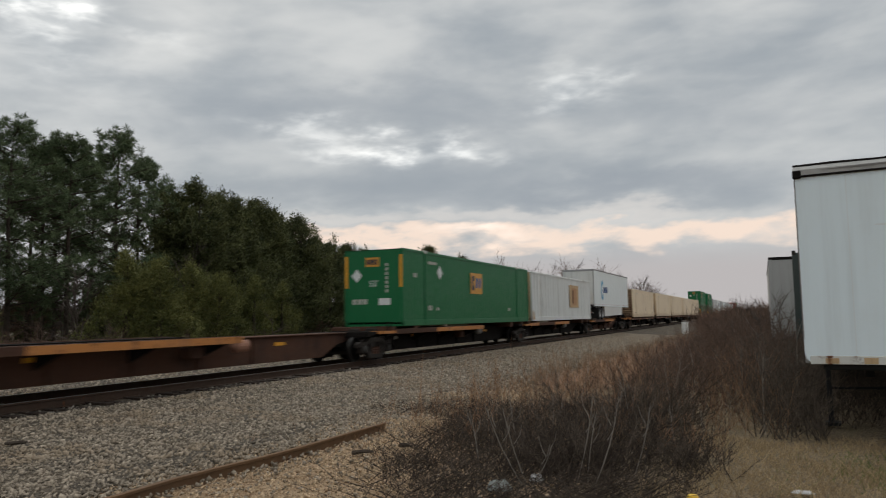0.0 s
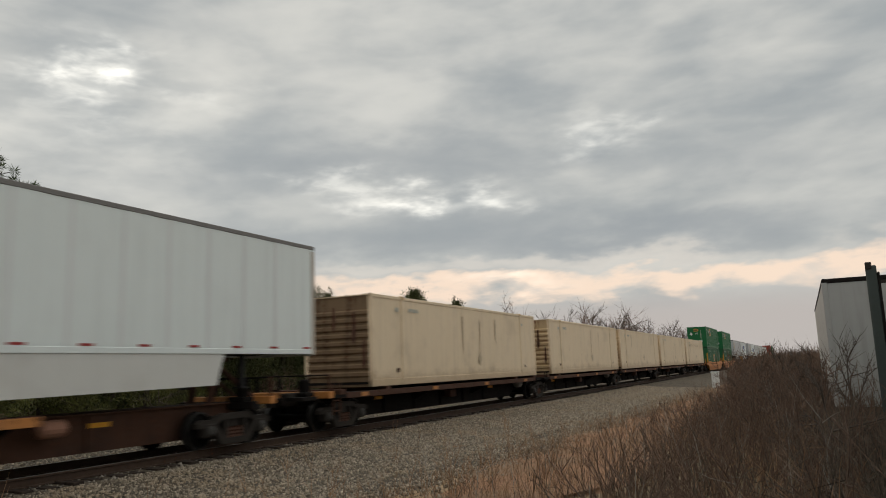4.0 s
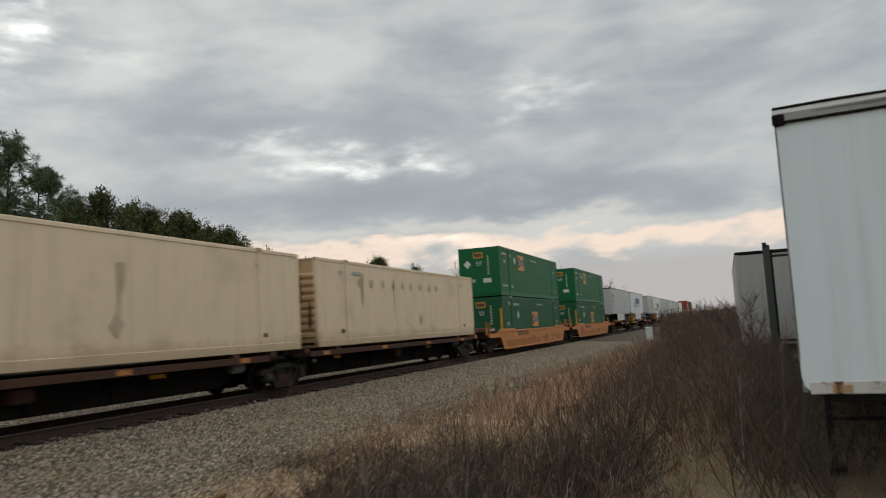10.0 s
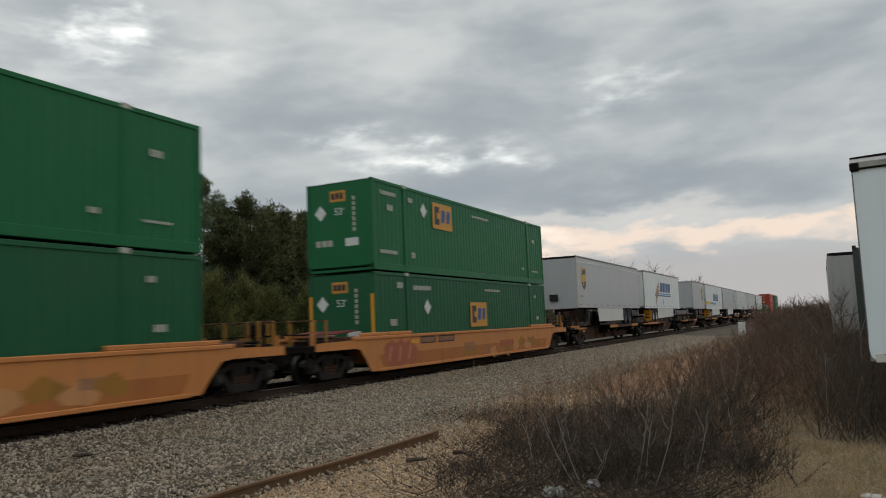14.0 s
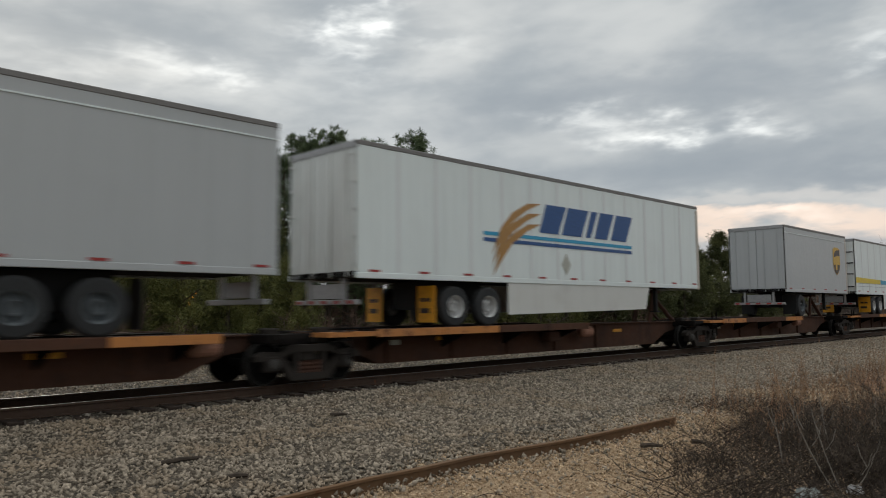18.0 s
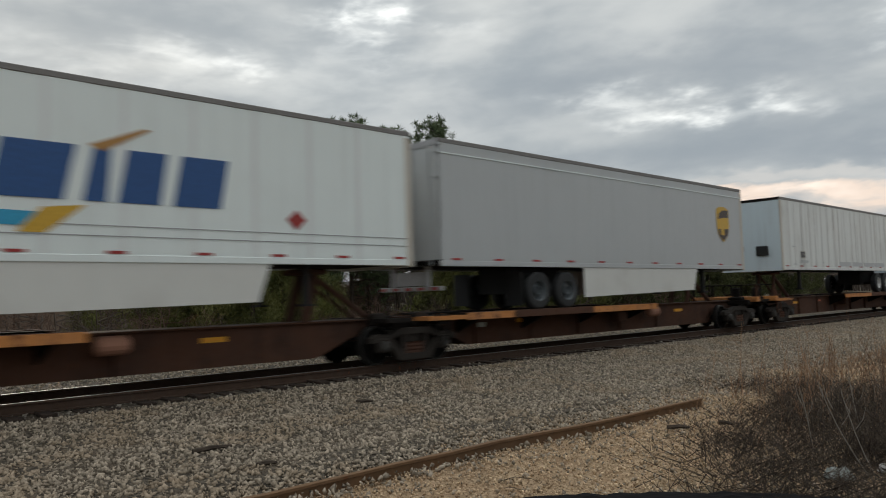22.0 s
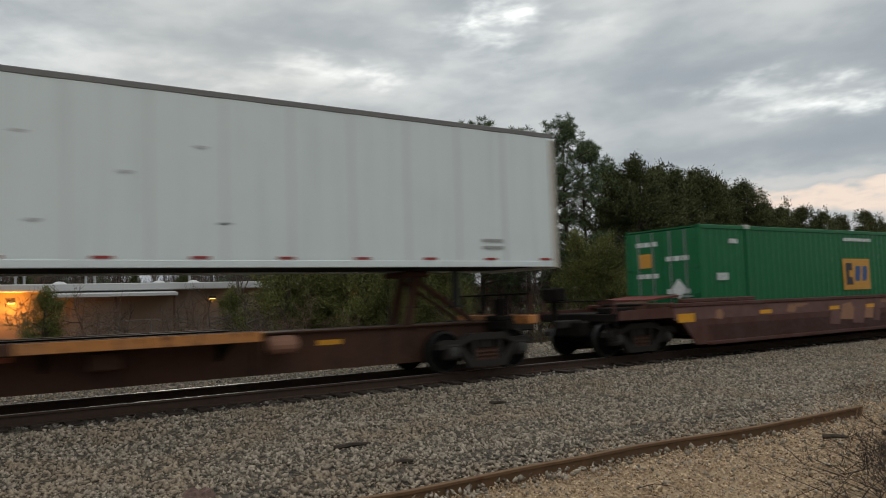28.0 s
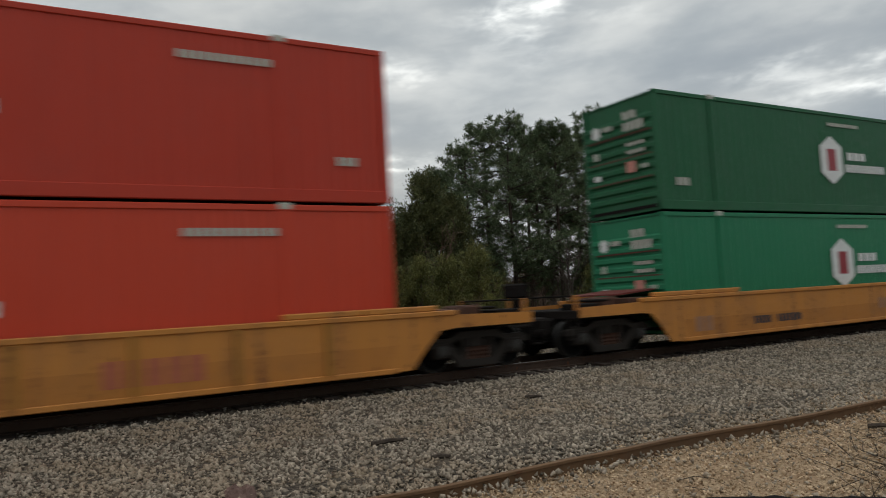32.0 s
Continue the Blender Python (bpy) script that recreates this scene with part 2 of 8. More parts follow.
GREY_SHADE = paint("weathered_and_shaded_grey_sheet", (0.36, 0.355, 0.34), 0.6, 0.5, (0.16, 0.15, 0.135))
CREAM = paint("cream_container_paint", (0.77, 0.625, 0.44), 0.5, 0.55, (0.40, 0.31, 0.21), rust=0.05, streak=0.35, front_rust=0.8)
CREAM_RUST = paint("rusted_cream_end", (0.52, 0.37, 0.21), 0.65, 0.9, (0.20, 0.095, 0.04), rust=0.45, rust_col=(0.16, 0.07, 0.03), streak=0.6)
RED = paint("red_container_paint", (0.43, 0.039, 0.018), 0.42, 0.35, (0.20, 0.03, 0.02))
RED_BRIGHT = paint("fresh_red_container_paint", (0.52, 0.053, 0.022), 0.4, 0.25, (0.3, 0.04, 0.03))
RUSTY_RED = paint("rust_streaked_red_end", (0.33, 0.05, 0.03), 0.6, 0.7, (0.07, 0.045, 0.035), rust=0.35)
ORANGE_WELL = paint("orange_well_car_paint", (0.56, 0.22, 0.065), 0.5, 0.45, (0.20, 0.11, 0.06), rust=0.25)
YELLOW_WELL = paint("yellow_well_car_paint", (0.50, 0.205, 0.042), 0.55, 0.75, (0.20, 0.095, 0.045), rust=0.45)
MAROON_WELL = paint("maroon_well_car_paint", (0.080, 0.028, 0.020), 0.6, 0.5, (0.14, 0.10, 0.085), rust=0.15)
DECK_ORANGE = paint("worn_orange_deck_paint", (0.48, 0.195, 0.055), 0.6, 0.8, (0.24, 0.14, 0.085), rust=0.6)
SPINE_RUST = paint("rust_brown_steel", (0.075, 0.034, 0.021), 0.8, 0.6, (0.028, 0.02, 0.016), rust=0.35)
# Real rust; its near-black share carries the shade below the deck.
SILL_RUST = paint("rust_and_shade_sill", (0.080, 0.036, 0.021), 0.8, 0.95, (0.016, 0.011, 0.009), rust=0.4, rust_col=(0.14, 0.055, 0.025), streak=0.3)
SPINE_DARK = paint("near_black_steel", (0.012, 0.010, 0.009), 0.8, 0.5, (0.022, 0.017, 0.014), rust=0.15)
TRUCK_STEEL = paint("greasy_truck_steel", (0.034, 0.029, 0.025), 0.65, 0.5, (0.02, 0.017, 0.015), rust=0.15)
WHEEL_DARK = plain("dark_wheel_steel", (0.008, 0.0075, 0.007), 0.85)
WHEEL_TREAD = plain("worn_wheel_steel", (0.06, 0.058, 0.055), 0.5, 0.9)
CAP_STEEL = paint("dull_bearing_cap_steel", (0.045, 0.042, 0.038), 0.6, 0.5, (0.02, 0.018, 0.015))
for _m in (TRUCK_STEEL, WHEEL_DARK, SPINE_DARK):
    _m.node_tree.nodes["Principled BSDF"].inputs["Specular IOR Level"].default_value = 0.08
RUBBER = plain("tyre_rubber", (0.020, 0.021, 0.022), 0.8)
RIM_DARK = plain("dusty_dark_rim", (0.10, 0.115, 0.125), 0.6, 0.1)
RIM = plain("dull_white_rim", (0.55, 0.55, 0.54), 0.4, 0.2)
ALU = plain("brushed_aluminium", (0.36, 0.36, 0.36), 0.45, 0.5)
ROOF_RAIL = plain("grimy_roof_rail", (0.20, 0.19, 0.18), 0.55, 0.2)
SEAM = paint("grey_panel_seam", (0.50, 0.51, 0.51), 0.5, 0.3, (0.32, 0.31, 0.30))
SEAM_FAINT = paint("faint_panel_seam", (0.68, 0.70, 0.70), 0.5, 0.25, (0.45, 0.45, 0.44))
GRIME_SEAM = paint("grimy_panel_seam", (0.56, 0.56, 0.54), 0.6, 0.6, (0.20, 0.17, 0.14), rust=0.1)
DARK = plain("dark_underframe", (0.009, 0.009, 0.009), 0.75)
MARK_WHITE = plain("white_marking", (0.72, 0.74, 0.72), 0.5)
MARK_DIM = plain("worn_white_marking", (0.46, 0.46, 0.40), 0.55)
MARK_YELLOW = plain("yellow_marking", (0.80, 0.36, 0.015), 0.5)
LOGO_ORANGE = plain("orange_logo_panel", (0.62, 0.30, 0.035), 0.5)
LOGO_BLACK = plain("black_logo_bars", (0.02, 0.018, 0.03), 0.5)
LOGO_BLUE = plain("blue_logo_shape", (0.014, 0.075, 0.24), 0.45)
LOGO_CYAN = plain("light_blue_line", (0.03, 0.33, 0.55), 0.45)
LOGO_GOLD = plain("gold_logo_shape", (0.60, 0.36, 0.03), 0.45)
LOGO_YELLOW = plain("yellow_logo_band", (0.75, 0.55, 0.02), 0.45)
LOGO_BROWN = plain("brown_logo_shape", (0.045, 0.026, 0.017), 0.45)
LOGO_TAN = plain("tan_logo_wing", (0.42, 0.22, 0.06), 0.45)
LOGO_RED = plain("dark_red_logo_shape", (0.30, 0.02, 0.03), 0.45)
REFLECT_RED = plain("red_reflector_tape", (0.34, 0.03, 0.025), 0.5)
SKIRT = paint("grey_white_side_skirt", (0.63, 0.63, 0.60), 0.5, 0.3, (0.33, 0.30, 0.27), streak=0.2)
GRAFFITI_RED = plain("faded_red_spray_paint", (0.42, 0.12, 0.06), 0.7)
PINK_WORN = paint("worn_pinkish_sill_paint", (0.17, 0.09, 0.078), 0.7, 0.9, (0.06, 0.028, 0.024), rust=0.25, streak=0.15)
GRAFFITI_GREY = plain("faded_grey_spray_paint", (0.34, 0.17, 0.095), 0.7)

# ---- mesh tools ----


class Shape:
    """Vertices and faces of one part."""

    def __init__(self):
        self.v, self.f = [], []

    def add(self, verts, faces):
        n = len(self.v)
        self.v += [tuple(p) for p in verts]
        self.f += [tuple(n + i for i in face) for face in faces]
        return self

    def box(self, x0, x1, y0, y1, z0, z1, c=0.0):
        if c <= 0:
            p = [(x, y, z) for x in (x0, x1) for y in (y0, y1) for z in (z0, z1)]
            return self.add(p, [(0, 1, 3, 2), (4, 6, 7, 5), (0, 4, 5, 1), (2, 3, 7, 6), (0, 2, 6, 4), (1, 5, 7, 3)])
        lim, verts, ids = ((x0, x1), (y0, y1), (z0, z1)), [], {}
        for i in (0, 1):
            for j in (0, 1):
                for k in (0, 1):
                    p = [lim[0][i], lim[1][j], lim[2][k]]
                    q = [p[0] + (c if i == 0 else -c), p[1] + (c if j == 0 else -c), p[2] + (c if k == 0 else -c)]
                    for a in range(3):
                        r = list(q)
                        r[a] = p[a]
                        ids[i, j, k, a] = len(verts)
                        verts.append(r)
        faces = []
        for a in range(3):
            b, d = (a + 1) % 3, (a + 2) % 3
            for s in (0, 1):
                ring = []
                for m, n in ((0, 0), (1, 0), (1, 1), (0, 1)):
                    key = [0, 0, 0]
                    key[a], key[b], key[d] = s, m, n
                    ring.append(ids[(*key, a)])
                faces.append(tuple(ring if s else ring[::-1]))
            for m in (0, 1):
                for n in (0, 1):
                    e = []
                    for s in (0, 1):
                        key = [0, 0, 0]
                        key[a], key[b], key[d] = s, m, n
                        e.append(tuple(key))
                    faces.append((ids[(*e[0], b)], ids[(*e[1], b)], ids[(*e[1], d)], ids[(*e[0], d)]))
        for i in (0, 1):
            for j in (0, 1):
                for k in (0, 1):
                    faces.append((ids[i, j, k, 0], ids[i, j, k, 1], ids[i, j, k, 2]))
        return self.add(verts, faces)

    def prism(self, outline, axis, a0, a1):
        """outline: points in the two other axes, in order; swept along axis from a0 to a1."""
        def place(p, a):
            q = list(p)
            q.insert(axis, a)
            return q
        n = len(outline)
        return self.add([place(p, a0) for p in outline] + [place(p, a1) for p in outline],
                        [tuple(range(n))[::-1], tuple(range(n, 2 * n))] + [(i, (i + 1) % n, n + (i + 1) % n, n + i) for i in range(n)])

    def lathe(self, profile, centre, axis, n=20):
        """profile: (radius, position along axis)."""
        verts, faces, m = [], [], len(profile)
        for i in range(n):
            c, s = math.cos(math.tau * i / n), math.sin(math.tau * i / n)
            for r, h in profile:
                p = [r * c, r * s]
                p.insert(axis, h)
                verts.append([p[k] + centre[k] for k in range(3)])
        for i in range(n):
            for k in range(m - 1):
                faces.append((i * m + k, (i + 1) % n * m + k, (i + 1) % n * m + k + 1, i * m + k + 1))
        return self.add(verts, faces)

    def tube(self, points, radii, n=5):
        verts, faces = [], []
        for i, p in enumerate(points):
            p = Vector(p)
            d = (Vector(points[min(i + 1, len(points) - 1)]) - Vector(points[max(i - 1, 0)])).normalized()
            a = d.cross(Vector((0.31, 0.17, 0.93)) if abs(d.z) < 0.9 else Vector((1, 0, 0))).normalized()
            b = d.cross(a)
            for k in range(n):
                c, s = math.cos(math.tau * k / n), math.sin(math.tau * k / n)
                verts.append(p + (a * c + b * s) * radii[i])
        for i in range(len(points) - 1):
            for k in range(n):
                faces.append((i * n + k, i * n + (k + 1) % n, (i + 1) * n + (k + 1) % n, (i + 1) * n + k))
        faces.append(tuple(range(n))[::-1])
        faces.append(tuple((len(points) - 1) * n + k for k in range(n)))
        return self.add(verts, faces)

    def mesh(self, name, mat):
        me = bpy.data.meshes.new(name)
        me.from_pydata(self.v, [], self.f)
        me.materials.append(mat)
        me.update()
        return me


def part(name, shape, mat, parent, label=""):
    ob = new(name, shape.mesh(name, mat) if isinstance(shape, Shape) else shape)
    ob.parent = parent
    return tagged(ob, label) if label else ob


def thing(name, label, category, m=None, group="", kind=""):
    ob = new(name)
    ob.empty_display_size = 0.2
    if m is not None:
        ob.matrix_world = m
    return tagged(ob, label, category, group, kind)


def solid(name, shape, mat, label="", category="", kind="", group=""):
    return tagged(new(name, shape.mesh(name, mat) if isinstance(shape, Shape) else shape), label, category, group, kind)


def quads(name, pts, mat):
    """A mesh of loose four-cornered pieces from an array (n, 4, 3)."""
    pts = np.asarray(pts, dtype=np.float32)
    n = len(pts)
    me = bpy.data.meshes.new(name)
    me.vertices.add(n * 4)
    me.vertices.foreach_set("co", pts.reshape(-1))
    me.loops.add(n * 4)
    me.loops.foreach_set("vertex_index", np.arange(n * 4, dtype=np.int32))
    me.polygons.add(n)
    me.polygons.foreach_set("loop_start", np.arange(0, n * 4, 4, dtype=np.int32))
    me.materials.append(mat)
    me.update(calc_edges=True)
    return me


def tris(name, verts, faces, mat):
    verts, faces = np.asarray(verts, dtype=np.float32), np.asarray(faces, dtype=np.int32)
    me = bpy.data.meshes.new(name)
    me.vertices.add(len(verts))
    me.vertices.foreach_set("co", verts.reshape(-1))
    me.loops.add(len(faces) * 3)
    me.loops.foreach_set("vertex_index", faces.reshape(-1))
    me.polygons.add(len(faces))
    me.polygons.foreach_set("loop_start", np.arange(0, len(faces) * 3, 3, dtype=np.int32))
    me.materials.append(mat)
    me.update(calc_edges=True)
    return me


# ---- ground and track ----
TRACK_X = -14.3


def ground_material():
    """Tan gravelly soil along the track, brown leaf litter under the weeds, dark humus under the woods."""
    m, t, b = material("dry_soil_and_litter")
    v = coords(t)
    g, fine, big = grain(t, v, 2.0, 5.0, 0.65), grain(t, v, 22.0, 5.0, 0.7), grain(t, v, 0.5, 4.0, 0.6)
    sep = t.nodes.new("ShaderNodeSeparateXYZ")
    feed(t, sep.inputs[0], v)
    x = calc(t, "ADD", sep.outputs[0], calc(t, "MULTIPLY", calc(t, "SUBTRACT", big, 0.5), 5.0))
    tan = blend(t, span(t, fine, 0.3, 0.7), (0.24, 0.165, 0.10), (0.50, 0.37, 0.235))
    tan = blend(t, span(t, g, 0.45, 0.7), tan, (0.30, 0.20, 0.118))
    litter = blend(t, span(t, fine, 0.35, 0.68), (0.085, 0.065, 0.042), (0.31, 0.235, 0.145))
    litter = blend(t, span(t, g, 0.5, 0.72), litter, (0.16, 0.13, 0.075))
    humus = blend(t, span(t, fine, 0.35, 0.7), (0.035, 0.030, 0.018), (0.12, 0.095, 0.055))
    c = blend(t, span(t, x, -5.2, -3.2), tan, litter)
    c = blend(t, span(t, x, -19.0, -21.5), c, humus)
    feed(t, b.inputs["Base Color"], c)
    b.inputs["Roughness"].default_value, b.inputs["Specular IOR Level"].default_value = 0.95, 0.2
    relief(t, b, calc(t, "ADD", fine, g), 0.9, 0.03)
    return m


GROUND_MAT = ground_material()
BALLAST_MAT = rough_stuff("grey_ballast_bed", ((0.022, 0.018, 0.014), (0.17, 0.14, 0.105), (0.12, 0.09, 0.062)), 0.9, 16.0, 0.0, 0.05)
STONE_MAT = rough_stuff("grey_ballast_stone", ((0.075, 0.061, 0.045), (0.485, 0.405, 0.31), (0.30, 0.225, 0.15)), 0.85, 14.0, 0.55)
DIRTY_STONE_MAT = rough_stuff("sooty_ballast_stone", ((0.04, 0.034, 0.028), (0.34, 0.30, 0.25)), 0.9, 9.0, 0.8)
TAN_STONE_MAT = rough_stuff("tan_gravel_stone", ((0.24, 0.16, 0.095), (0.68, 0.51, 0.335)), 0.9, 9.0, 0.75)
CLAY_MAT = rough_stuff("red_clay_soil", ((0.20, 0.105, 0.062), (0.38, 0.22, 0.13), (0.22, 0.155, 0.10)), 0.95, 9.0, 0.0, 0.05)
TIE_MAT = rough_stuff("creosoted_tie_wood", ((0.012, 0.009, 0.007), (0.045, 0.031, 0.023)), 0.85, 5.0, 0.0, 0.01)
RAIL_RUST = paint("rusted_rail_web", (0.055, 0.033, 0.022), 0.8, 0.5, (0.03, 0.02, 0.015), rust=0.3)
RAIL_HEAD = plain("worn_rail_head", (0.26, 0.25, 0.24), 0.45, 1.0)
OLD_RAIL = paint("rust_brown_old_rail", (0.15, 0.085, 0.043), 0.75, 0.6, (0.05, 0.032, 0.022), rust=0.4)


def bed(x):
    """Height of the bed and ground over the distance from the track's middle."""
    r = x - TRACK_X
    if r >= 0:
        return float(np.interp(r, [0, 1.75, 3.2, 6.6, 9.0, 30], [-0.20, -0.245, -0.38, -0.52, -0.50, -0.34]))
    return float(np.interp(-r, [0, 1.75, 3.4, 4.5, 7.4, 9.0, 11.5, 40], [-0.20, -0.20, -0.18, -0.17, -0.18, -0.32, -0.62, -0.75]))


def ground_height(x, y):
    w = noise.noise((x * 0.25, y * 0.25, 0.3)) * 0.05 + noise.noise((x * 1.1, y * 1.1, 7.3)) * 0.018
    return bed(x) + w * min(1.0, max(0.0, (abs(x - TRACK_X) - 2.0) / 3.0))


def sheet(xs, ys, lift, name, mat, **tags):
    verts = [(x, y, ground_height(x, y) + lift) for y in ys for x in xs]
    n = len(xs)
    faces = [(j * n + i, j * n + i + 1, (j + 1) * n + i + 1, (j + 1) * n + i) for j in range(len(ys) - 1) for i in range(n - 1)]
    me = bpy.data.meshes.new(name)
    me.from_pydata(verts, [], faces)
    me.materials.append(mat)
    for p in me.polygons:
        p.use_smooth = True
    return tagged(new(name, me), **tags)


def steps(*legs):
    out = []
    for a, b, s in legs:
        out += list(np.arange(a, b, s))
    return out + [legs[-1][1]]


sheet(steps((-3000, -300, 300), (-300, -60, 20), (-60, -24, 3), (-24, 6, 0.5), (6, 40, 2), (40, 300, 20), (300, 3000, 300)),
      steps((-3000, -200, 280), (-200, -20, 20), (-20, 45, 0.6), (45, 150, 5), (150, 600, 30), (600, 4000, 340)), -0.03, "ground", GROUND_MAT,
      label="dry winter ground of soil, dead grass and gravel", category="ground", kind="structure")


def ballast_bed():
    xs = steps((-8.4, 7.28, 0.28))
    ys = steps((-60, -10, 4.0), (-10, 50, 0.35), (50, 150, 3), (150, 900, 25))
    verts, n = [], len(xs)
    for y in ys:
        for r in xs:
            x = TRACK_X + r + (noise.noise((y * 0.5, r, 2.0)) * 0.5 + noise.noise((y * 2.1, r, 6.0)) * 0.45 if r > 6.6 or r < -7.6 else 0.0)
            edge = max(0.0, (r - 6.2) * 0.7, -r - 7.4)
            verts.append((x, y, bed(TRACK_X + r) + noise.noise((x * 2.5, y * 2.5, 1.0)) * 0.02 + 0.02 - edge * 0.09))
    faces = [(j * n + i, j * n + i + 1, (j + 1) * n + i + 1, (j + 1) * n + i) for j in range(len(ys) - 1) for i in range(n - 1)]
    me = bpy.data.meshes.new("ballast_bed")
    me.from_pydata(verts, [], faces)
    me.materials.append(BALLAST_MAT)
    tagged(new("ballast_bed", me), "grey crushed stone ballast bed under the railway track", "ballast", kind="structure")


ballast_bed()


def stones(name, n, region, size, mat, label):
    """Loose broken stones: eight-sided, each of its own shape."""
    rng = np.random.default_rng(n)
    pos = region(rng, n)
    base = np.array([(1, 0, 0), (-1, 0, 0), (0, 1, 0), (0, -1, 0), (0, 0, 1), (0, 0, -1)], dtype=float)
    face = np.array([(0, 2, 4), (2, 1, 4), (1, 3, 4), (3, 0, 4), (2, 0, 5), (1, 2, 5), (3, 1, 5), (0, 3, 5)])
    sz = rng.uniform(size[0], size[1], (len(pos), 1, 1)) * rng.uniform(0.6, 1.25, (len(pos), 1, 3))
    v = base[None] * rng.uniform(0.55, 1.4, (len(pos), 6, 1)) + rng.normal(0, 0.30, (len(pos), 6, 3))
    q = rng.normal(size=(len(pos), 4))
    q /= np.linalg.norm(q, axis=1, keepdims=True)
    w, x, y, z = q.T
    rot = np.stack([1 - 2 * (y * y + z * z), 2 * (x * y - z * w), 2 * (x * z + y * w), 2 * (x * y + z * w), 1 - 2 * (x * x + z * z), 2 * (y * z - x * w),
                    2 * (x * z - y * w), 2 * (y * z + x * w), 1 - 2 * (x * x + y * y)], -1).reshape(-1, 3, 3)
    v = np.einsum("nij,nkj->nki", rot, v * sz) + pos[:, None, :]
    f = face[None] + (np.arange(len(pos)) * 6)[:, None, None]
    solid(name, tris(name, v.reshape(-1, 3), f.reshape(-1, 3), mat), mat, label, "stones", "stuff")


def near_slope(rng, n):
    y = -6 + 76 * rng.random(n) ** 1.45
    r = rng.uniform(1.42, 7.2, n)
    r = np.where(r > 5.9, r + rng.normal(0, 0.45, n), r)
    x = TRACK_X + r
    return np.stack([x, y, np.array([bed(a) for a in x]) + 0.025], -1)


def between_rails(rng, n):
    y = -6 + 50 * rng.random(n) ** 1.2
    x = TRACK_X + rng.uniform(-4.6, 1.4, n)
    return np.stack([x, y, np.array([bed(a) for a in x]) + 0.015], -1)


def far_shoulder(rng, n):
    y = -6 + 50 * rng.random(n) ** 1.1
    x = TRACK_X - rng.uniform(1.5, 8.0, n)
    return np.stack([x, y, np.array([bed(a) for a in x]) + 0.02], -1)


def dirt_strip(rng, n):
    y = rng.uniform(-1, 19, n)
    x = -8.0 + 5.4 * rng.random(n) ** 1.25 + rng.normal(0, 0.25, n)
    return np.stack([x, y, np.array([ground_height(a, b) for a, b in zip(x, y)]) - 0.004], -1)


stones("ballast_stones", 112000, near_slope, (0.015, 0.040), STONE_MAT, "grey and pale crushed ballast stones on the track's shoulder")
stones("ballast_stones", 16000, between_rails, (0.022, 0.042), DIRTY_STONE_MAT, "grey crushed ballast stones between the ties")
stones("ballast_stones", 20000, far_shoulder, (0.022, 0.05), STONE_MAT, "grey ballast stones on the far shoulder of the track")
stones("gravel", 6000, dirt_strip, (0.012, 0.030), STONE_MAT, "grey and tan broken stones strewn over bare soil")
def yard_gravel(rng, n):
    x, y = 1.0 + 5.0 * rng.random(n), 10.6 + 2.4 * rng.random(n) + rng.normal(0, 0.2, n)
    return np.stack([x, y, np.array([ground_height(a, b) for a, b in zip(x, y)]) - 0.02], -1)


stones("gravel", 2600, yard_gravel, (0.008, 0.03), DIRTY_STONE_MAT, "dark wet gravel in the yard by the parked trailer")
stones("gravel", 46000, dirt_strip, (0.006, 0.022), TAN_STONE_MAT, "tan gravel and pebbles on bare soil beside the track")

track = thing("railway_track", "single railway track with steel rails on dark wooden ties", "track", kind="structure")
RAIL_OUT = [(-0.076, -0.185), (0.076, -0.185), (0.076, -0.172), (0.012, -0.155), (0.010, -0.045), (0.036, -0.036), (0.037, -0.006), (0.030, -0.001), (-0.030, -0.001), (-0.037, -0.006),
            (-0.036, -0.036), (-0.010, -0.045), (-0.012, -0.155), (-0.076, -0.172)]
for side in (-1, 1):
    cx = TRACK_X + side * 0.755
    part("rail", Shape().prism([(cx + a, b) for a, b in RAIL_OUT], 1, -300, 900), RAIL_RUST, track, "dark rusted steel rail")
    part("rail_head", Shape().prism([(cx - 0.030, -0.002), (cx + 0.030, -0.002), (cx + 0.028, 0.002), (cx - 0.028, 0.002)], 1, -300, 900), RAIL_HEAD, track, "shiny worn running surface")
tie_mesh = Shape().box(-1.32, 1.30, -0.115, 0.115, -0.36, -0.172, 0.012).mesh("tie", TIE_MAT)
plate_mesh = Shape().box(-0.10, 0.10, -0.09, 0.09, -0.18, -0.160, 0.004).mesh("tie_plate", RAIL_RUST)

# ---- train ----
# Lengthwise places are metres behind the track's zero at the clip's start; the train runs towards -y.
SPEED, SLOWING = 12.590, 0.004526
MOVERS, SPINNERS = [], []


def gone(t):
    return SPEED * t - SLOWING * t * t


# fine corrections of the lengthwise places
SLIP_AT = (20, 26, 43, 61, 80, 98, 116, 134, 151, 172, 196, 217, 235, 260, 270, 287, 306, 325, 344, 366, 389)
SLIP_BY = (0.0, 0.09, -0.67, -0.15, 0.02, 0.27, -0.25, -0.76, -0.84, -0.55, -0.63, -0.22, -0.12, -0.17, 0.03, -0.23, -0.2, 0.04, -0.18, -0.31, -0.04)


def carried(ob, y, z=0.0):
    y += float(np.interp(y, SLIP_AT, SLIP_BY))
    ob.matrix_world = pose(TRACK_X, y, z)
    MOVERS.append((ob, y, z))
    return ob


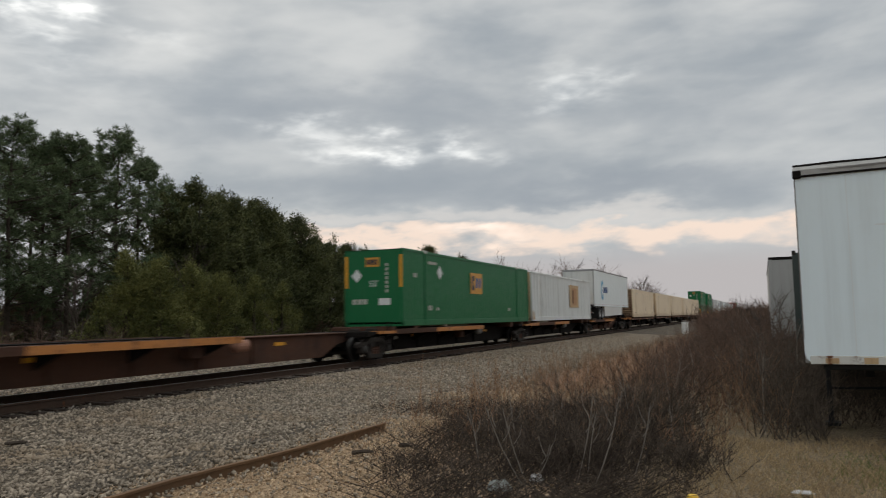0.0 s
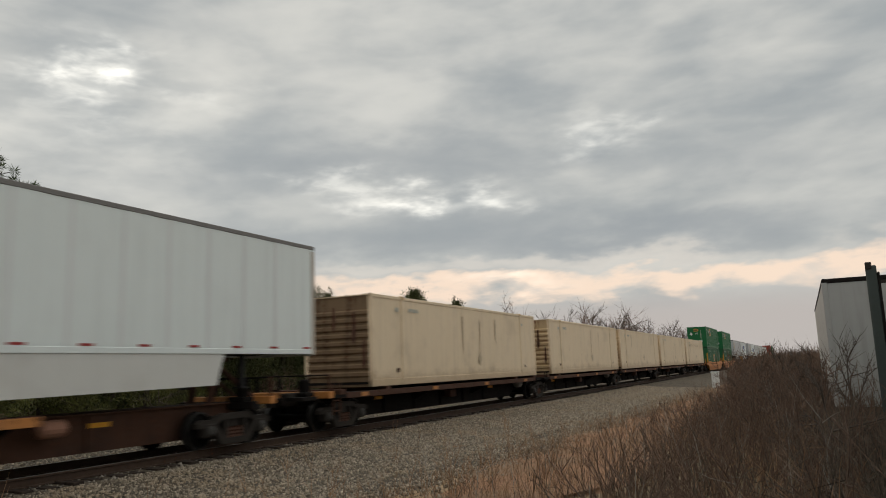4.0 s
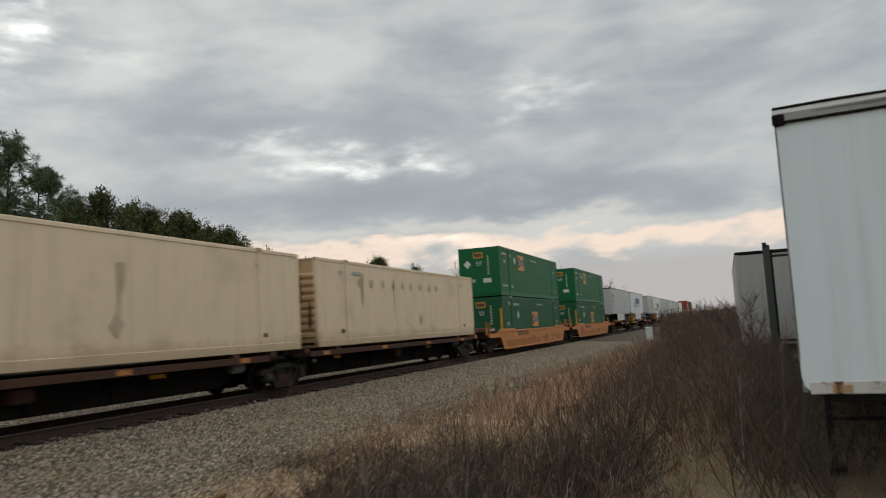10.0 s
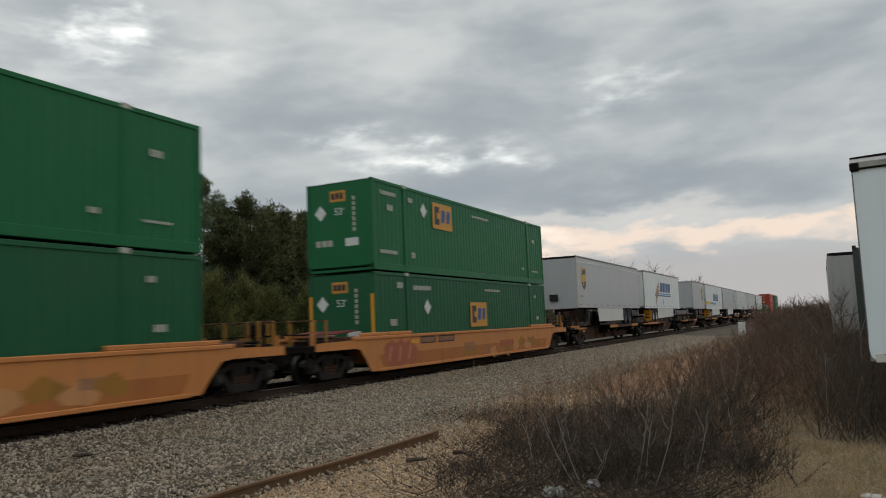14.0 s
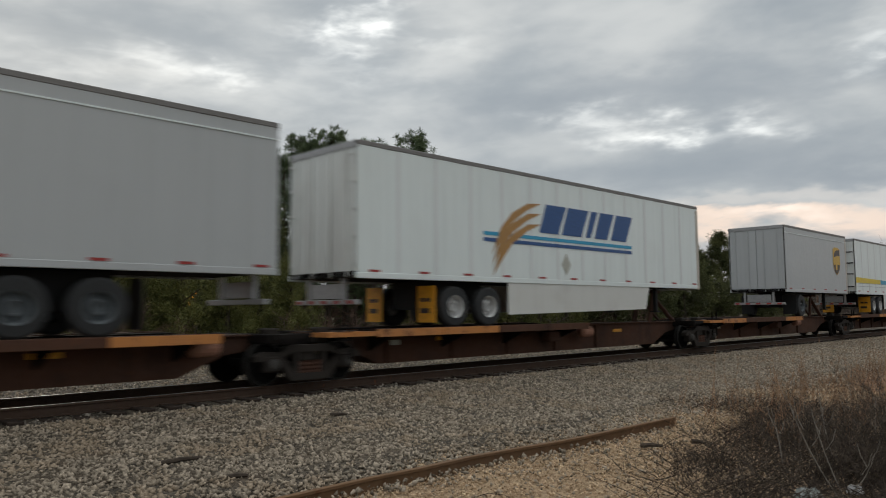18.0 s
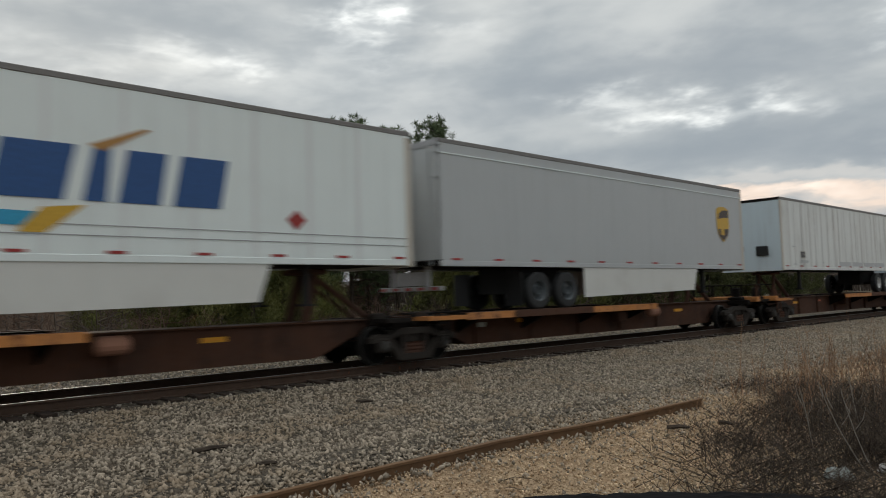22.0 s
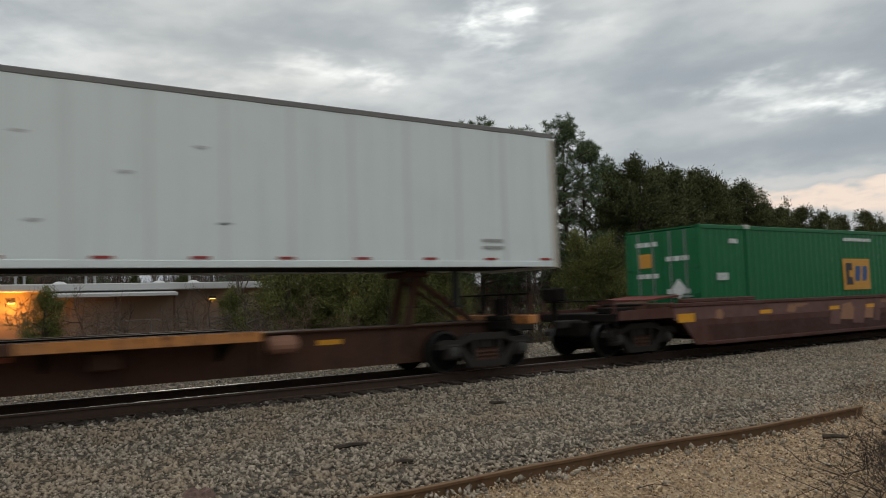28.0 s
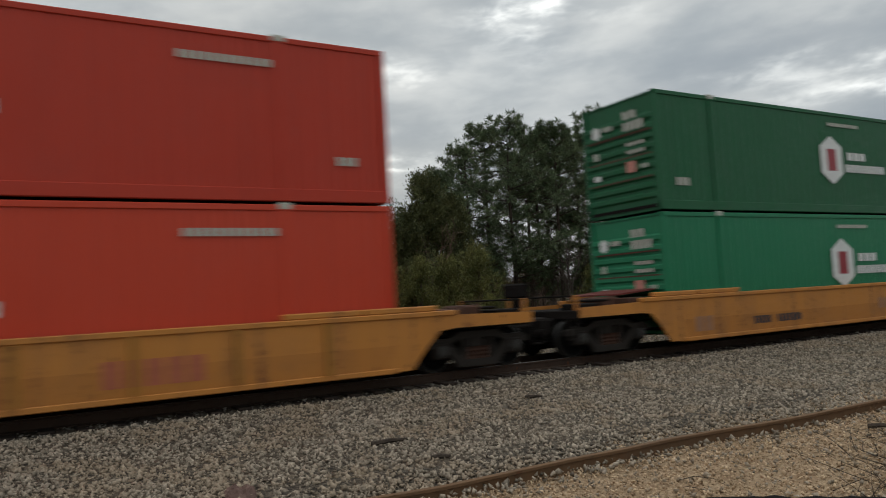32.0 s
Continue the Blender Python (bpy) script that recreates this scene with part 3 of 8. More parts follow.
def bars(parent, x, y0, z0, w, h, mat=MARK_WHITE, pieces=3, name="marking"):
    """Unreadable writing on a side wall (plane x): short bars in a line."""
    if name == "marking":
        pieces = max(pieces, min(12, round(w / (0.8 * h))))
    s, step = Shape(), w / pieces
    if name == "logo_bar":
        for k in range(pieces):
            part(name, Shape().box(x, x + 0.004, y0 + k * step, y0 + k * step + step * 0.78, z0, z0 + h), mat, parent)
        return parent
    for k in range(pieces):
        s.box(min(x, x + 0.004 * (1 if x > 0 else -1)), max(x, x + 0.004 * (1 if x > 0 else -1)), y0 + k * step, y0 + k * step + step * 0.78, z0, z0 + h)
    return part(name, s, mat, parent)


def side_shape(outline, x, depth=0.004):
    return Shape().prism([(y, z) for y, z in outline], 0, x, x + depth)


def end_bars(parent, y, x0, z0, w, h, mat=MARK_WHITE, pieces=3, name="marking"):
    s, step = Shape(), w / pieces
    for k in range(pieces):
        s.box(x0 + k * step, x0 + k * step + step * 0.8, y - 0.005, y, z0, z0 + h)
    return part(name, s, mat, parent)


def letters(text, height, mat, parent, m, name="number"):
    cu = bpy.data.curves.new(name, "FONT")
    cu.body, cu.size, cu.extrude = text, height * 1.38, 0.002
    tmp = bpy.data.objects.new(name, cu)
    me = bpy.data.meshes.new_from_object(tmp)
    bpy.data.objects.remove(tmp)
    bpy.data.curves.remove(cu)
    me.materials.append(mat)
    ob = part(name, me, mat, parent)
    ob.matrix_local = m
    return ob


def corrugated(L, z0, z1, x, pitch, depth, y0=0.0):
    """A side wall pressed into upright ribs."""
    sgn = 1 if x > 0 else -1
    ys, xs, y = [], [], y0
    while y < L:
        for dy, dx in ((0.0, 0.0), (0.5, 0.0), (0.62, -depth), (0.88, -depth)):
            ys.append(min(L, y + dy * pitch))
            xs.append(x + sgn * dx)
        y += pitch
    ys.append(L)
    xs.append(x)
    s = Shape()
    n = len(ys)
    s.add([(a, b, z0) for a, b in zip(xs, ys)] + [(a, b, z1) for a, b in zip(xs, ys)], [(i, i + 1, n + i + 1, n + i) for i in range(n - 1)])
    return s


def emblem_square(parent, x, y, z, size, wide=1.0):
    """An orange square with dark bars and a blue shape on it."""
    part("logo_panel", Shape().box(x, x + 0.005, y, y + size * wide, z, z + size), LOGO_ORANGE, parent, "orange emblem panel")
    part("logo_block", Shape().box(x + 0.005, x + 0.008, y + 0.10 * size * wide, y + 0.34 * size * wide, z + 0.16 * size, z + 0.86 * size), LOGO_BLACK, parent)
    part("logo_notch", Shape().box(x + 0.008, x + 0.010, y + 0.22 * size * wide, y + 0.34 * size * wide, z + 0.40 * size, z + 0.62 * size), LOGO_ORANGE, parent)
    for p, q in ((0.42, 0.64), (0.69, 0.90)):
        part("logo_shape", side_shape([(y + a * size * wide, z + c * size) for a, c in ((p, 0.28), (q - 0.05, 0.28), (q, 0.52), (q, 0.76), (p + 0.04, 0.76))], x + 0.005, 0.003), LOGO_BLUE, parent)


def emblem_hexagon(parent, x, y, z, size):
    """A white hexagon with a dark red block and pale bars behind it."""
    h = size / 2
    part("logo_hexagon", side_shape([(y + h * c * 0.82, z + h * s) for c, s in ((0, 1.1), (1, 0.6), (1, -0.6), (0, -1.1), (-1, -0.6), (-1, 0.6))], x), MARK_WHITE, parent, "white hexagon emblem")
    part("logo_block", Shape().box(x + 0.004, x + 0.008, y - 0.32 * h, y + 0.32 * h, z - 0.5 * h, z + 0.5 * h), LOGO_RED, parent)
    bars(parent, x, y + 1.25 * h, z + 0.04 * h, 1.5 * h, 0.36 * h, MARK_WHITE, 3, "logo_bar")
    bars(parent, x, y + 1.05 * h, z - 0.52 * h, 3.2 * h, 0.36 * h, MARK_WHITE, 8, "logo_bar")


def emblem_shield(parent, x, y, z, size):
    def shield(k, dx):
        return side_shape([(y + a * size * 0.5 * k, z + b * size * 0.5 * k) for a, b in ((-0.72, 0.86), (-0.3, 1.0), (0.3, 1.0), (0.72, 0.86), (0.74, -0.1), (0.6, -0.52), (0.3, -0.82), (0, -1.0), (-0.3, -0.82), (-0.6, -0.52), (-0.74, -0.1))], x + dx)
    part("logo_shield", shield(1.0, 0), LOGO_GOLD, parent, "gold shield emblem")
    part("logo_shape", side_shape([(y + a * size, z + b * size) for a, b in ((-0.28, 0.14), (-0.22, 0.30), (0.0, 0.40), (0.33, 0.42), (0.33, 0.20), (0.05, 0.20))], x + 0.004), LOGO_BROWN, parent, "dark brown shield fields")
    part("logo_shape", side_shape([(y + a * size, z + b * size) for a, b in ((-0.30, -0.14), (-0.12, -0.12), (-0.12, -0.30), (0.06, -0.30), (0.06, -0.12), (0.33, -0.12), (0.24, -0.32), (0.0, -0.47), (-0.22, -0.34))], x + 0.004), LOGO_BROWN, parent)


def emblem_wing(parent, x, y, z, w):
    """A slanted row of blue blocks with two lines below; a tan wing sweeps in from the front."""
    h = w * 0.17
    for a, b in ((0.0, 0.20), (0.22, 0.44), (0.47, 0.54), (0.57, 0.73), (0.76, 0.96)):
        part("logo_block", side_shape([(y + (a - 0.035) * w, z), (y + (b - 0.05) * w, z), (y + (b + 0.035) * w, z + h), (y + (a + 0.035) * w, z + h)], x, 0.005), LOGO_BLUE, parent, "slanted blue block")
    part("logo_line", Shape().box(x, x + 0.004, y - 0.52 * w, y + 0.98 * w, z - 0.26 * h, z - 0.14 * h), LOGO_CYAN, parent, "light blue line")
    part("logo_line", Shape().box(x, x + 0.004, y - 0.52 * w, y + 0.98 * w, z - 0.46 * h, z - 0.34 * h), LOGO_BLUE, parent, "dark blue line")
    for dz, ln in ((0.48, 0.40), (0.1, 0.36), (-0.30, 0.40)):
        o = [(y - 0.02 * w, z + (0.55 + dz * 0.9) * h)] + [(y - a * w, z + (0.62 + dz * 0.9 - c) * h) for a, c in ((0.14, 0.12), (0.28, 0.5), (0.38, 1.05), (0.45, 1.9), (0.38, 1.42), (0.28, 0.82), (0.14, 0.34))]
        part("logo_wing", side_shape([(a, b) for a, b in o], x + 0.005, 0.004), LOGO_TAN, parent, "tan and grey sweeping wing")


def container(label, L, H, wall, end_wall, front="panel", pitch=0.28, depth=0.016, posts=True, casting=MARK_DIM):
    """A 53-foot box: ribbed sides, end walls, roof, rails, corner posts and lifting posts. Its base is at z 0, its front at y 0."""
    c = thing("shipping_container", label, "container")
    w = 1.295
    for sgn in (1, -1):
        part("side_panel", corrugated(L - 0.10, 0.22, H - 0.10, sgn * (w - 0.022), pitch, depth, 0.10), wall, c)
        part("top_rail", Shape().box(min(sgn * w, sgn * (w - 0.09)), max(sgn * w, sgn * (w - 0.09)), 0, L, H - 0.11, H, 0.012), wall, c)
        part("bottom_rail", Shape().box(min(sgn * w, sgn * (w - 0.10)), max(sgn * w, sgn * (w - 0.10)), 0, L, 0.0, 0.23, 0.012), wall, c)
        for y in (0.0, L - 0.12):
            part("corner_post", Shape().box(min(sgn * (w + 0.002), sgn * (w - 0.13)), max(sgn * (w + 0.002), sgn * (w - 0.13)), y, y + 0.12, 0.0, H, 0.012), wall, c)
        if posts:
            for y in (2.0, L - 2.18):
                part("lifting_post", Shape().box(min(sgn * (w + 0.012), sgn * (w - 0.06)), max(sgn * (w + 0.012), sgn * (w - 0.06)), y, y + 0.16, 0.0, H + 0.02, 0.012), wall, c)
                part("casting", Shape().box(min(sgn * (w + 0.016), sgn * (w - 0.10)), max(sgn * (w + 0.016), sgn * (w - 0.10)), y - 0.04, y + 0.20, H - 0.09, H + 0.032, 0.01), casting, c, "pale worn corner casting")
    part("roof", Shape().box(-w + 0.05, w - 0.05, 0.03, L - 0.03, H - 0.05, H - 0.015), wall, c)
    part("floor", Shape().box(-w + 0.05, w - 0.05, 0.03, L - 0.03, 0.08, 0.16), SPINE_DARK, c)
    part("rear_end", Shape().box(-w + 0.11, w - 0.11, L - 0.07, L - 0.02, 0.0, H - 0.02), end_wall, c)
    s = Shape()
    if front == "panel":
        s.box(-w + 0.11, w - 0.11, 0.03, 0.08, 0.0, H - 0.02)
        part("front_end", s, end_wall, c)
    elif front == "ribbed":
        o = [(0.10, 0.0), (0.06, 0.0)]
        for k in range(9):
            z = 0.30 + k * (H - 0.75) / 9
            o += [(0.06, z), (0.005, z + 0.05), (0.005, z + 0.14), (0.06, z + 0.19)]
        o += [(0.06, H - 0.02), (0.10, H - 0.02)]
        s.prism(o, 0, -w + 0.11, w - 0.11)
        part("front_end", s, end_wall, c, "end wall pressed into level ribs")
    elif front == "door":
        for sgn in (-1, 1):
            d = part("door", Shape().box(min(sgn * 0.01, sgn * (w - 0.12)), max(sgn * 0.01, sgn * (w - 0.12)), 0.03, 0.08, 0.10, H - 0.08, 0.01), end_wall, c)
            for q in (0.30, 0.82):
                part("lock_rod", Shape().lathe([(0.018, 0.12), (0.018, H - 0.1)], (sgn * q, 0.012, 0), 2, 8), ALU, d)
                part("handle", Shape().box(sgn * q - 0.16, sgn * q + 0.16, -0.012, 0.004, 1.05, 1.10), ALU, d)
            for z in (0.4, 1.1, 1.8, H - 0.4):
                part("hinge", Shape().box(min(sgn * (w - 0.03), sgn * (w - 0.22)), max(sgn * (w - 0.03), sgn * (w - 0.22)), 0.0, 0.03, z, z + 0.07, 0.006), end_wall, d)
    return c


def green_box(label, L, H, variant, front="panel", wall=None):
    """The green boxes with an orange square emblem, pale diamonds and yellow strips."""
    wall = wall or (GREEN if variant != 1 else GREEN_DULL)
    c = container(label, L, H, wall, wall, front)
    x = 1.30
    if variant == 0:      # upper box of a stack
        emblem_square(c, x, 4.13, 1.72, 0.98, 1.62)
        part("diamond", side_shape([(3.44, 2.01), (3.68, 2.28), (3.44, 2.55), (3.20, 2.28)], x), MARK_WHITE, c, "white diamond placard")
        for y, z, w, h, n in ((0.5, 2.50, 1.0, 0.13, 2), (0.9, 2.0, 0.4, 0.2, 1), (2.35, 2.45, 0.3, 0.16, 1), (7.6, 2.5, 1.7, 0.09, 2), (0.4, 0.55, 1.1, 0.12, 4), (2.45, 0.5, 0.28, 0.2, 1), (13.1, 0.6, 0.25, 0.12, 1), (14.6, 2.0, 0.35, 0.16, 1), (14.4, 0.55, 0.8, 0.06, 3)):
            bars(c, x, y, z, w, h, MARK_DIM, n)
    elif variant == 1:    # lower box
        emblem_square(c, x, 7.07, 1.05, 0.98, 1.65)
        part("diamond", side_shape([(3.48, 1.54), (3.73, 1.82), (3.48, 2.10), (3.23, 1.82)], x), MARK_WHITE, c, "white diamond placard")
        for y, z, w, h, n in ((1.4, 2.45, 0.4, 0.2, 1), (2.5, 2.42, 1.3, 0.15, 2), (8.6, 2.5, 1.6, 0.09, 2), (0.9, 1.2, 0.45, 0.22, 1), (14.5, 2.3, 0.25, 0.14, 1), (14.7, 1.25, 0.35, 0.16, 1)):
            bars(c, x, y, z, w, h, MARK_DIM, n)
        for sx in (-1.26, 1.14):
            part("yellow_strip", Shape().box(sx, sx + 0.12, -0.006, -0.001, 0.9, 2.25), MARK_YELLOW, c, "yellow upright strip")
    elif variant == 2:    # single box seen from its side
        emblem_square(c, x, 6.9, 1.10, 0.98, 1.62)
        part("diamond", side_shape([(12.05, 1.58), (12.33, 1.86), (12.05, 2.14), (11.77, 1.86)], x), MARK_WHITE, c, "white diamond placard")
        for y, z, w, h, n in ((1.23, 2.48, 0.4, 0.13, 2), (0.66, 1.48, 0.5, 0.20, 3), (7.05, 2.64, 1.67, 0.10, 10), (12.47, 2.47, 1.3, 0.13, 9), (14.3, 2.5, 0.35, 0.12, 2), (14.83, 1.5, 0.45, 0.17, 3)):
            bars(c, x, y, z, w, h, MARK_WHITE, n)
    else:                 # single box on the leading flat car
        emblem_square(c, x, 7.1, 1.40, 0.98, 1.6)
        part("diamond", side_shape([(3.5, 1.9), (3.78, 2.2), (3.5, 2.5), (3.22, 2.2)], x), MARK_WHITE, c, "white diamond placard")
        for y, z, w, h, n in ((2.3, 2.5, 0.9, 0.12, 2), (0.9, 1.9, 0.35, 0.18, 1), (2.3, 0.6, 0.4, 0.2, 1), (3.1, 0.6, 0.3, 0.12, 1), (12.6, 0.6, 0.4, 0.15, 2)):
            bars(c, x, y, z, w, h, MARK_DIM, n)
        for sx in (-1.26, 1.14):
            part("yellow_strip", Shape().box(sx, sx + 0.12, -0.006, -0.001, 1.5, 2.75), MARK_YELLOW, c, "yellow upright strip")
    if front == "panel":
        part("logo_panel", Shape().box(-0.35, 0.25, 0.018, 0.028, 2.32, 2.68), LOGO_ORANGE, c, "small orange emblem panel")
        end_bars(c, 0.018, -0.30, 2.40, 0.5, 0.2, LOGO_BLACK, 3, "logo_bar")
        part("diamond", Shape().prism([(-0.75, 1.72), (-0.52, 1.98), (-0.75, 2.24), (-0.98, 1.98)], 1, 0.022, 0.029), MARK_WHITE, c)
        letters("53'", 0.24, MARK_WHITE, c, pose(-0.2, 0.024, 1.55 if variant == 3 else 1.88, 90, 0, 0))
        part("marking", Shape().box(0.22, 0.72, 0.020, 0.029, 0.82, 1.08), MARK_WHITE, c)
        s = Shape()
        for k in range(7):
            s.box(0.52, 0.62, 0.020, 0.029, 1.3 + k * 0.17, 1.3 + k * 0.17 + 0.12)
        part("marking", s, MARK_DIM, c)
        end_bars(c, 0.029, -0.95, 0.86, 0.7, 0.2, MARK_DIM, 3)
    else:
        end_bars(c, 0.026, -0.85, 1.9, 0.6, 0.4, LOGO_ORANGE, 1, "logo_panel")
        part("diamond", Shape().prism([(0.55, 1.0), (0.80, 1.28), (0.55, 1.56), (0.30, 1.28)], 1, 0.0, 0.008), MARK_WHITE, c)
        for k in range(5):
            end_bars(c, 0.026, 0.15 if k % 2 else -0.9, 2.5 - 0.45 * k, 0.8, 0.13, MARK_WHITE, 3)
    return c


FADED_BROWN = paint("faded_brown_emblem", (0.42, 0.22, 0.10), 0.6, 0.5, (0.5, 0.4, 0.28))


DARK_RUST = paint("dark_rust_brown", (0.10, 0.045, 0.03), 0.8, 0.6, (0.04, 0.028, 0.022), rust=0.3)
RIB_GREY = paint("grey_rib_shade_and_grime", (0.27, 0.27, 0.262), 0.6, 0.5, (0.16, 0.14, 0.12))


def white_ribbed_box(L, H):
    c = container("white ribbed steel container with rust on its upright ribs", L, H, WHITE_OLD, CREAM_RUST, "panel", 0.62, 0.06)
    # Recess strips: rib shade and grime put into grey, one strip rusty.
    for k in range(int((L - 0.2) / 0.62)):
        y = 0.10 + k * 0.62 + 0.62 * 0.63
        part("rib_strip", Shape().box(1.19, 1.2155, y, y + 0.15, 0.25, H - 0.12), RIB_GREY if k != 2 else CREAM_RUST, c, "strip with the rib's shade and grime in its colour")
    part("faded_panel", Shape().box(1.296, 1.299, 9.2, 12.0, 0.86, 2.46), CREAM_RUST, c, "faded cream emblem ground")
    part("logo_panel", Shape().box(1.299, 1.304, 9.9, 11.4, 1.02, 2.24), FADED_BROWN, c, "faded brown emblem panel")
    part("logo_shape", side_shape([(10.05, 1.15), (10.05, 2.1), (10.4, 2.1), (10.4, 1.15)], 1.304), DARK_RUST, c)
    part("rust_streak", Shape().prism([(0.86, 0.2), (1.02, 0.2), (1.06, 1.2), (1.0, 2.7), (0.9, 2.7)], 1, -0.008, 0.02), DARK_RUST, c, "dark rust streak down the end wall")
    part("rust_corner", side_shape([(0.02, 0.1), (0.5, 0.1), (0.3, 0.45), (0.02, 0.7)], 1.2965, 0.004), CREAM_RUST, c, "rust stain at the lower corner")
    return c


BLACK_END = paint("blackened_rusty_end", (0.20, 0.13, 0.075), 0.75, 0.9, (0.03, 0.022, 0.017), rust=0.5, rust_col=(0.10, 0.042, 0.02), streak=0.5)


def cream_box(L, H, seed):
    r = random.Random(seed)
    c = container("cream steel container with rust stains and a rusty end wall", L, H, CREAM, CREAM_RUST if seed else BLACK_END, "ribbed", 1.15, 0.003, True, CREAM_RUST)
    part("diamond", side_shape([(8.8, 0.55), (9.0, 0.85), (8.8, 1.15), (8.6, 0.85)], 1.299), DIRT_STREAK, c, "brown worn diamond mark")
    for y, z, w, h in ((1.55, 2.45, 0.28, 0.14), (2.5, 2.48, 0.75, 0.12), (1.6, 0.42, 0.24, 0.14), (14.3, 0.42, 0.2, 0.12), (14.0, 2.4, 0.25, 0.12)):
        bars(c, 1.299, y, z, w, h, SPINE_RUST if z < 1 else MARK_DIM, 1)
    for x, z, ww, h in ((0.55, 1.5, 0.16, 0.9), (-0.2, 1.9, 0.12, 0.7), (0.95, 0.7, 0.12, 0.8)):
        part("stain", Shape().prism([(x, z), (x + ww * 0.3, z + h), (x + ww * 0.8, z + h * 0.95), (x + ww, z + 0.1), (x + ww * 0.5, z - 0.15)], 1, -0.016, -0.003), DARK_RUST, c, "dark rust stain on the end wall")
    for k in range(r.randint(2, 4)):
        y, h, top = r.uniform(3.0, 13.0), r.uniform(0.5, 1.9), 2.7 - r.uniform(0.0, 0.5)
        w = r.uniform(0.06, 0.22)
        part("stain", side_shape([(y, top), (y + w * 0.2, top - h * 0.7), (y + w * 0.45, top - h), (y + w * 0.7, top - h * 0.8), (y + w, top)], 1.297, 0.0035), DIRT_STREAK, c, "run-down dirt streak")
    if seed == 4:
        for k in range(9):
            y, w = 3.0 + k * 0.95 + r.uniform(-0.1, 0.1), r.uniform(0.2, 0.36)
            part("stain", side_shape([(y, 2.22), (y + w * 0.2, 2.10), (y + w * 0.7, 2.08), (y + w, 2.2), (y + w * 0.8, 2.36), (y + w * 0.2, 2.38)], 1.2975, 0.003), DIRT_STREAK, c, "dull brown stain")
    return c


BLUE_NOSE = paint("pale_blue_grey_nose", (0.52, 0.60, 0.64), 0.45, 0.4, (0.3, 0.32, 0.32), rust=0.05)
DIRT_STREAK = paint("brown_dirt_streak", (0.53, 0.43, 0.30), 0.7, 0.5, (0.24, 0.17, 0.11))




def hex_box(label, L, H, wall, front, end_wall, logo_y, logo_z):
    c = container(label, L, H, wall, end_wall, front)
    emblem_hexagon(c, 1.30, logo_y, logo_z, 1.3)
    for y, z, w, h, n in ((0.61, 0.60, 0.48, 0.2, 3), (7.15, 2.56, 1.55, 0.10, 10), (12.0, 2.40, 1.65, 0.14, 10), (14.8, 0.68, 0.42, 0.16, 3)):
        bars(c, 1.30, y, z, w, h, MARK_DIM, n)
    hx, hz, hr, fy = (-0.62, 2.34, 0.20, 0.018) if front == "panel" else (-0.78, 2.28, 0.17, 0.0)
    part("logo_mark", Shape().prism([(hx + hr * math.cos(q), hz + hr * 1.1 * math.sin(q)) for q in np.linspace(math.pi / 6, math.tau + math.pi / 6, 7)[:-1]], 1, fy - 0.006, fy), MARK_WHITE, c, "small white hexagon mark")
    end_bars(c, fy, hx + 0.26, hz - 0.02, 0.62 if front == "panel" else 0.34, 0.13, MARK_DIM, 6)
    if front == "panel":
        letters("53", 0.26, MARK_DIM, c, pose(-0.35, 0.02, 1.50, 90, 0, 0))
        part("plate", Shape().box(-0.42, 0.12, 0.012, 0.018, 0.70, 0.98), MARK_DIM, c, "pale worn plate")
        end_bars(c, 0.012, -0.38, 0.76, 0.46, 0.14, GREY_TRL, 3)
        for x, z, ww, h in ((0.72, 1.0, 0.16, 1.15), (-0.95, 0.9, 0.12, 0.8), (0.5, 0.15, 0.3, 0.3), (-0.2, 0.1, 0.25, 0.22)):
            part("stain", Shape().prism([(x, z), (x + ww * 0.4, z + h), (x + ww * 0.7, z + h * 0.95), (x + ww, z + 0.1), (x + ww * 0.6, z - 0.08)], 1, 0.020, 0.029), DARK_RUST, c, "dark rust stain on the end wall")
    else:
        for x, z, ww, h, n, mm in ((0.22, 2.42, 0.5, 0.2, 2, MARK_DIM), (0.22, 2.12, 0.72, 0.22, 4, MARK_DIM), (0.3, 1.72, 0.62, 0.09, 4, MARK_DIM), (0.3, 1.52, 0.62, 0.09, 5, MARK_DIM), (0.25, 1.05, 0.4, 0.28, 1, PLATE_PINK), (0.75, 1.1, 0.25, 0.1, 2, MARK_DIM), (-0.92, 1.55, 0.2, 0.2, 2, MARK_DIM), (-0.95, 1.0, 0.3, 0.14, 1, MARK_WHITE)):
            end_bars(c, -0.002, x, z, ww, h, mm, n)
        # Dark brown bars colour in the shade along the door ribs.
        for z in (0.85, 1.42, 2.02):
            part("door_groove", Shape().box(-1.12, 1.12, 0.0, 0.029, z, z + 0.035), DARK_RUST, c, "bar across the doors with a rib's shade in its colour")
    return c


PLATE_PINK = plain("faded_pink_plate", (0.55, 0.24, 0.19), 0.6)


def tyre_wheel(parent, x, y, z, r=0.5, bright=True):
    w = part("wheel", Shape().lathe([(r * 0.55, -0.14), (r * 0.9, -0.14), (r, -0.10), (r, 0.10), (r * 0.9, 0.14), (r * 0.55, 0.14)], (x, y, z), 0, 26), RUBBER, parent, "black truck tyre")
    sgn = 1 if x > 0 else -1
    part("rim", Shape().lathe([(0.0, sgn * 0.02), (r * 0.18, sgn * 0.03), (r * 0.2, sgn * 0.10), (r * 0.26, sgn * 0.10), (r * 0.28, sgn * 0.02), (r * 0.44, -sgn * 0.01), (r * 0.50, sgn * 0.12), (r * 0.56, sgn * 0.145)], (x, y, z), 0, 20), RIM if bright else RIM_DARK, w, "pale steel rim" if bright else "dull dark rim")


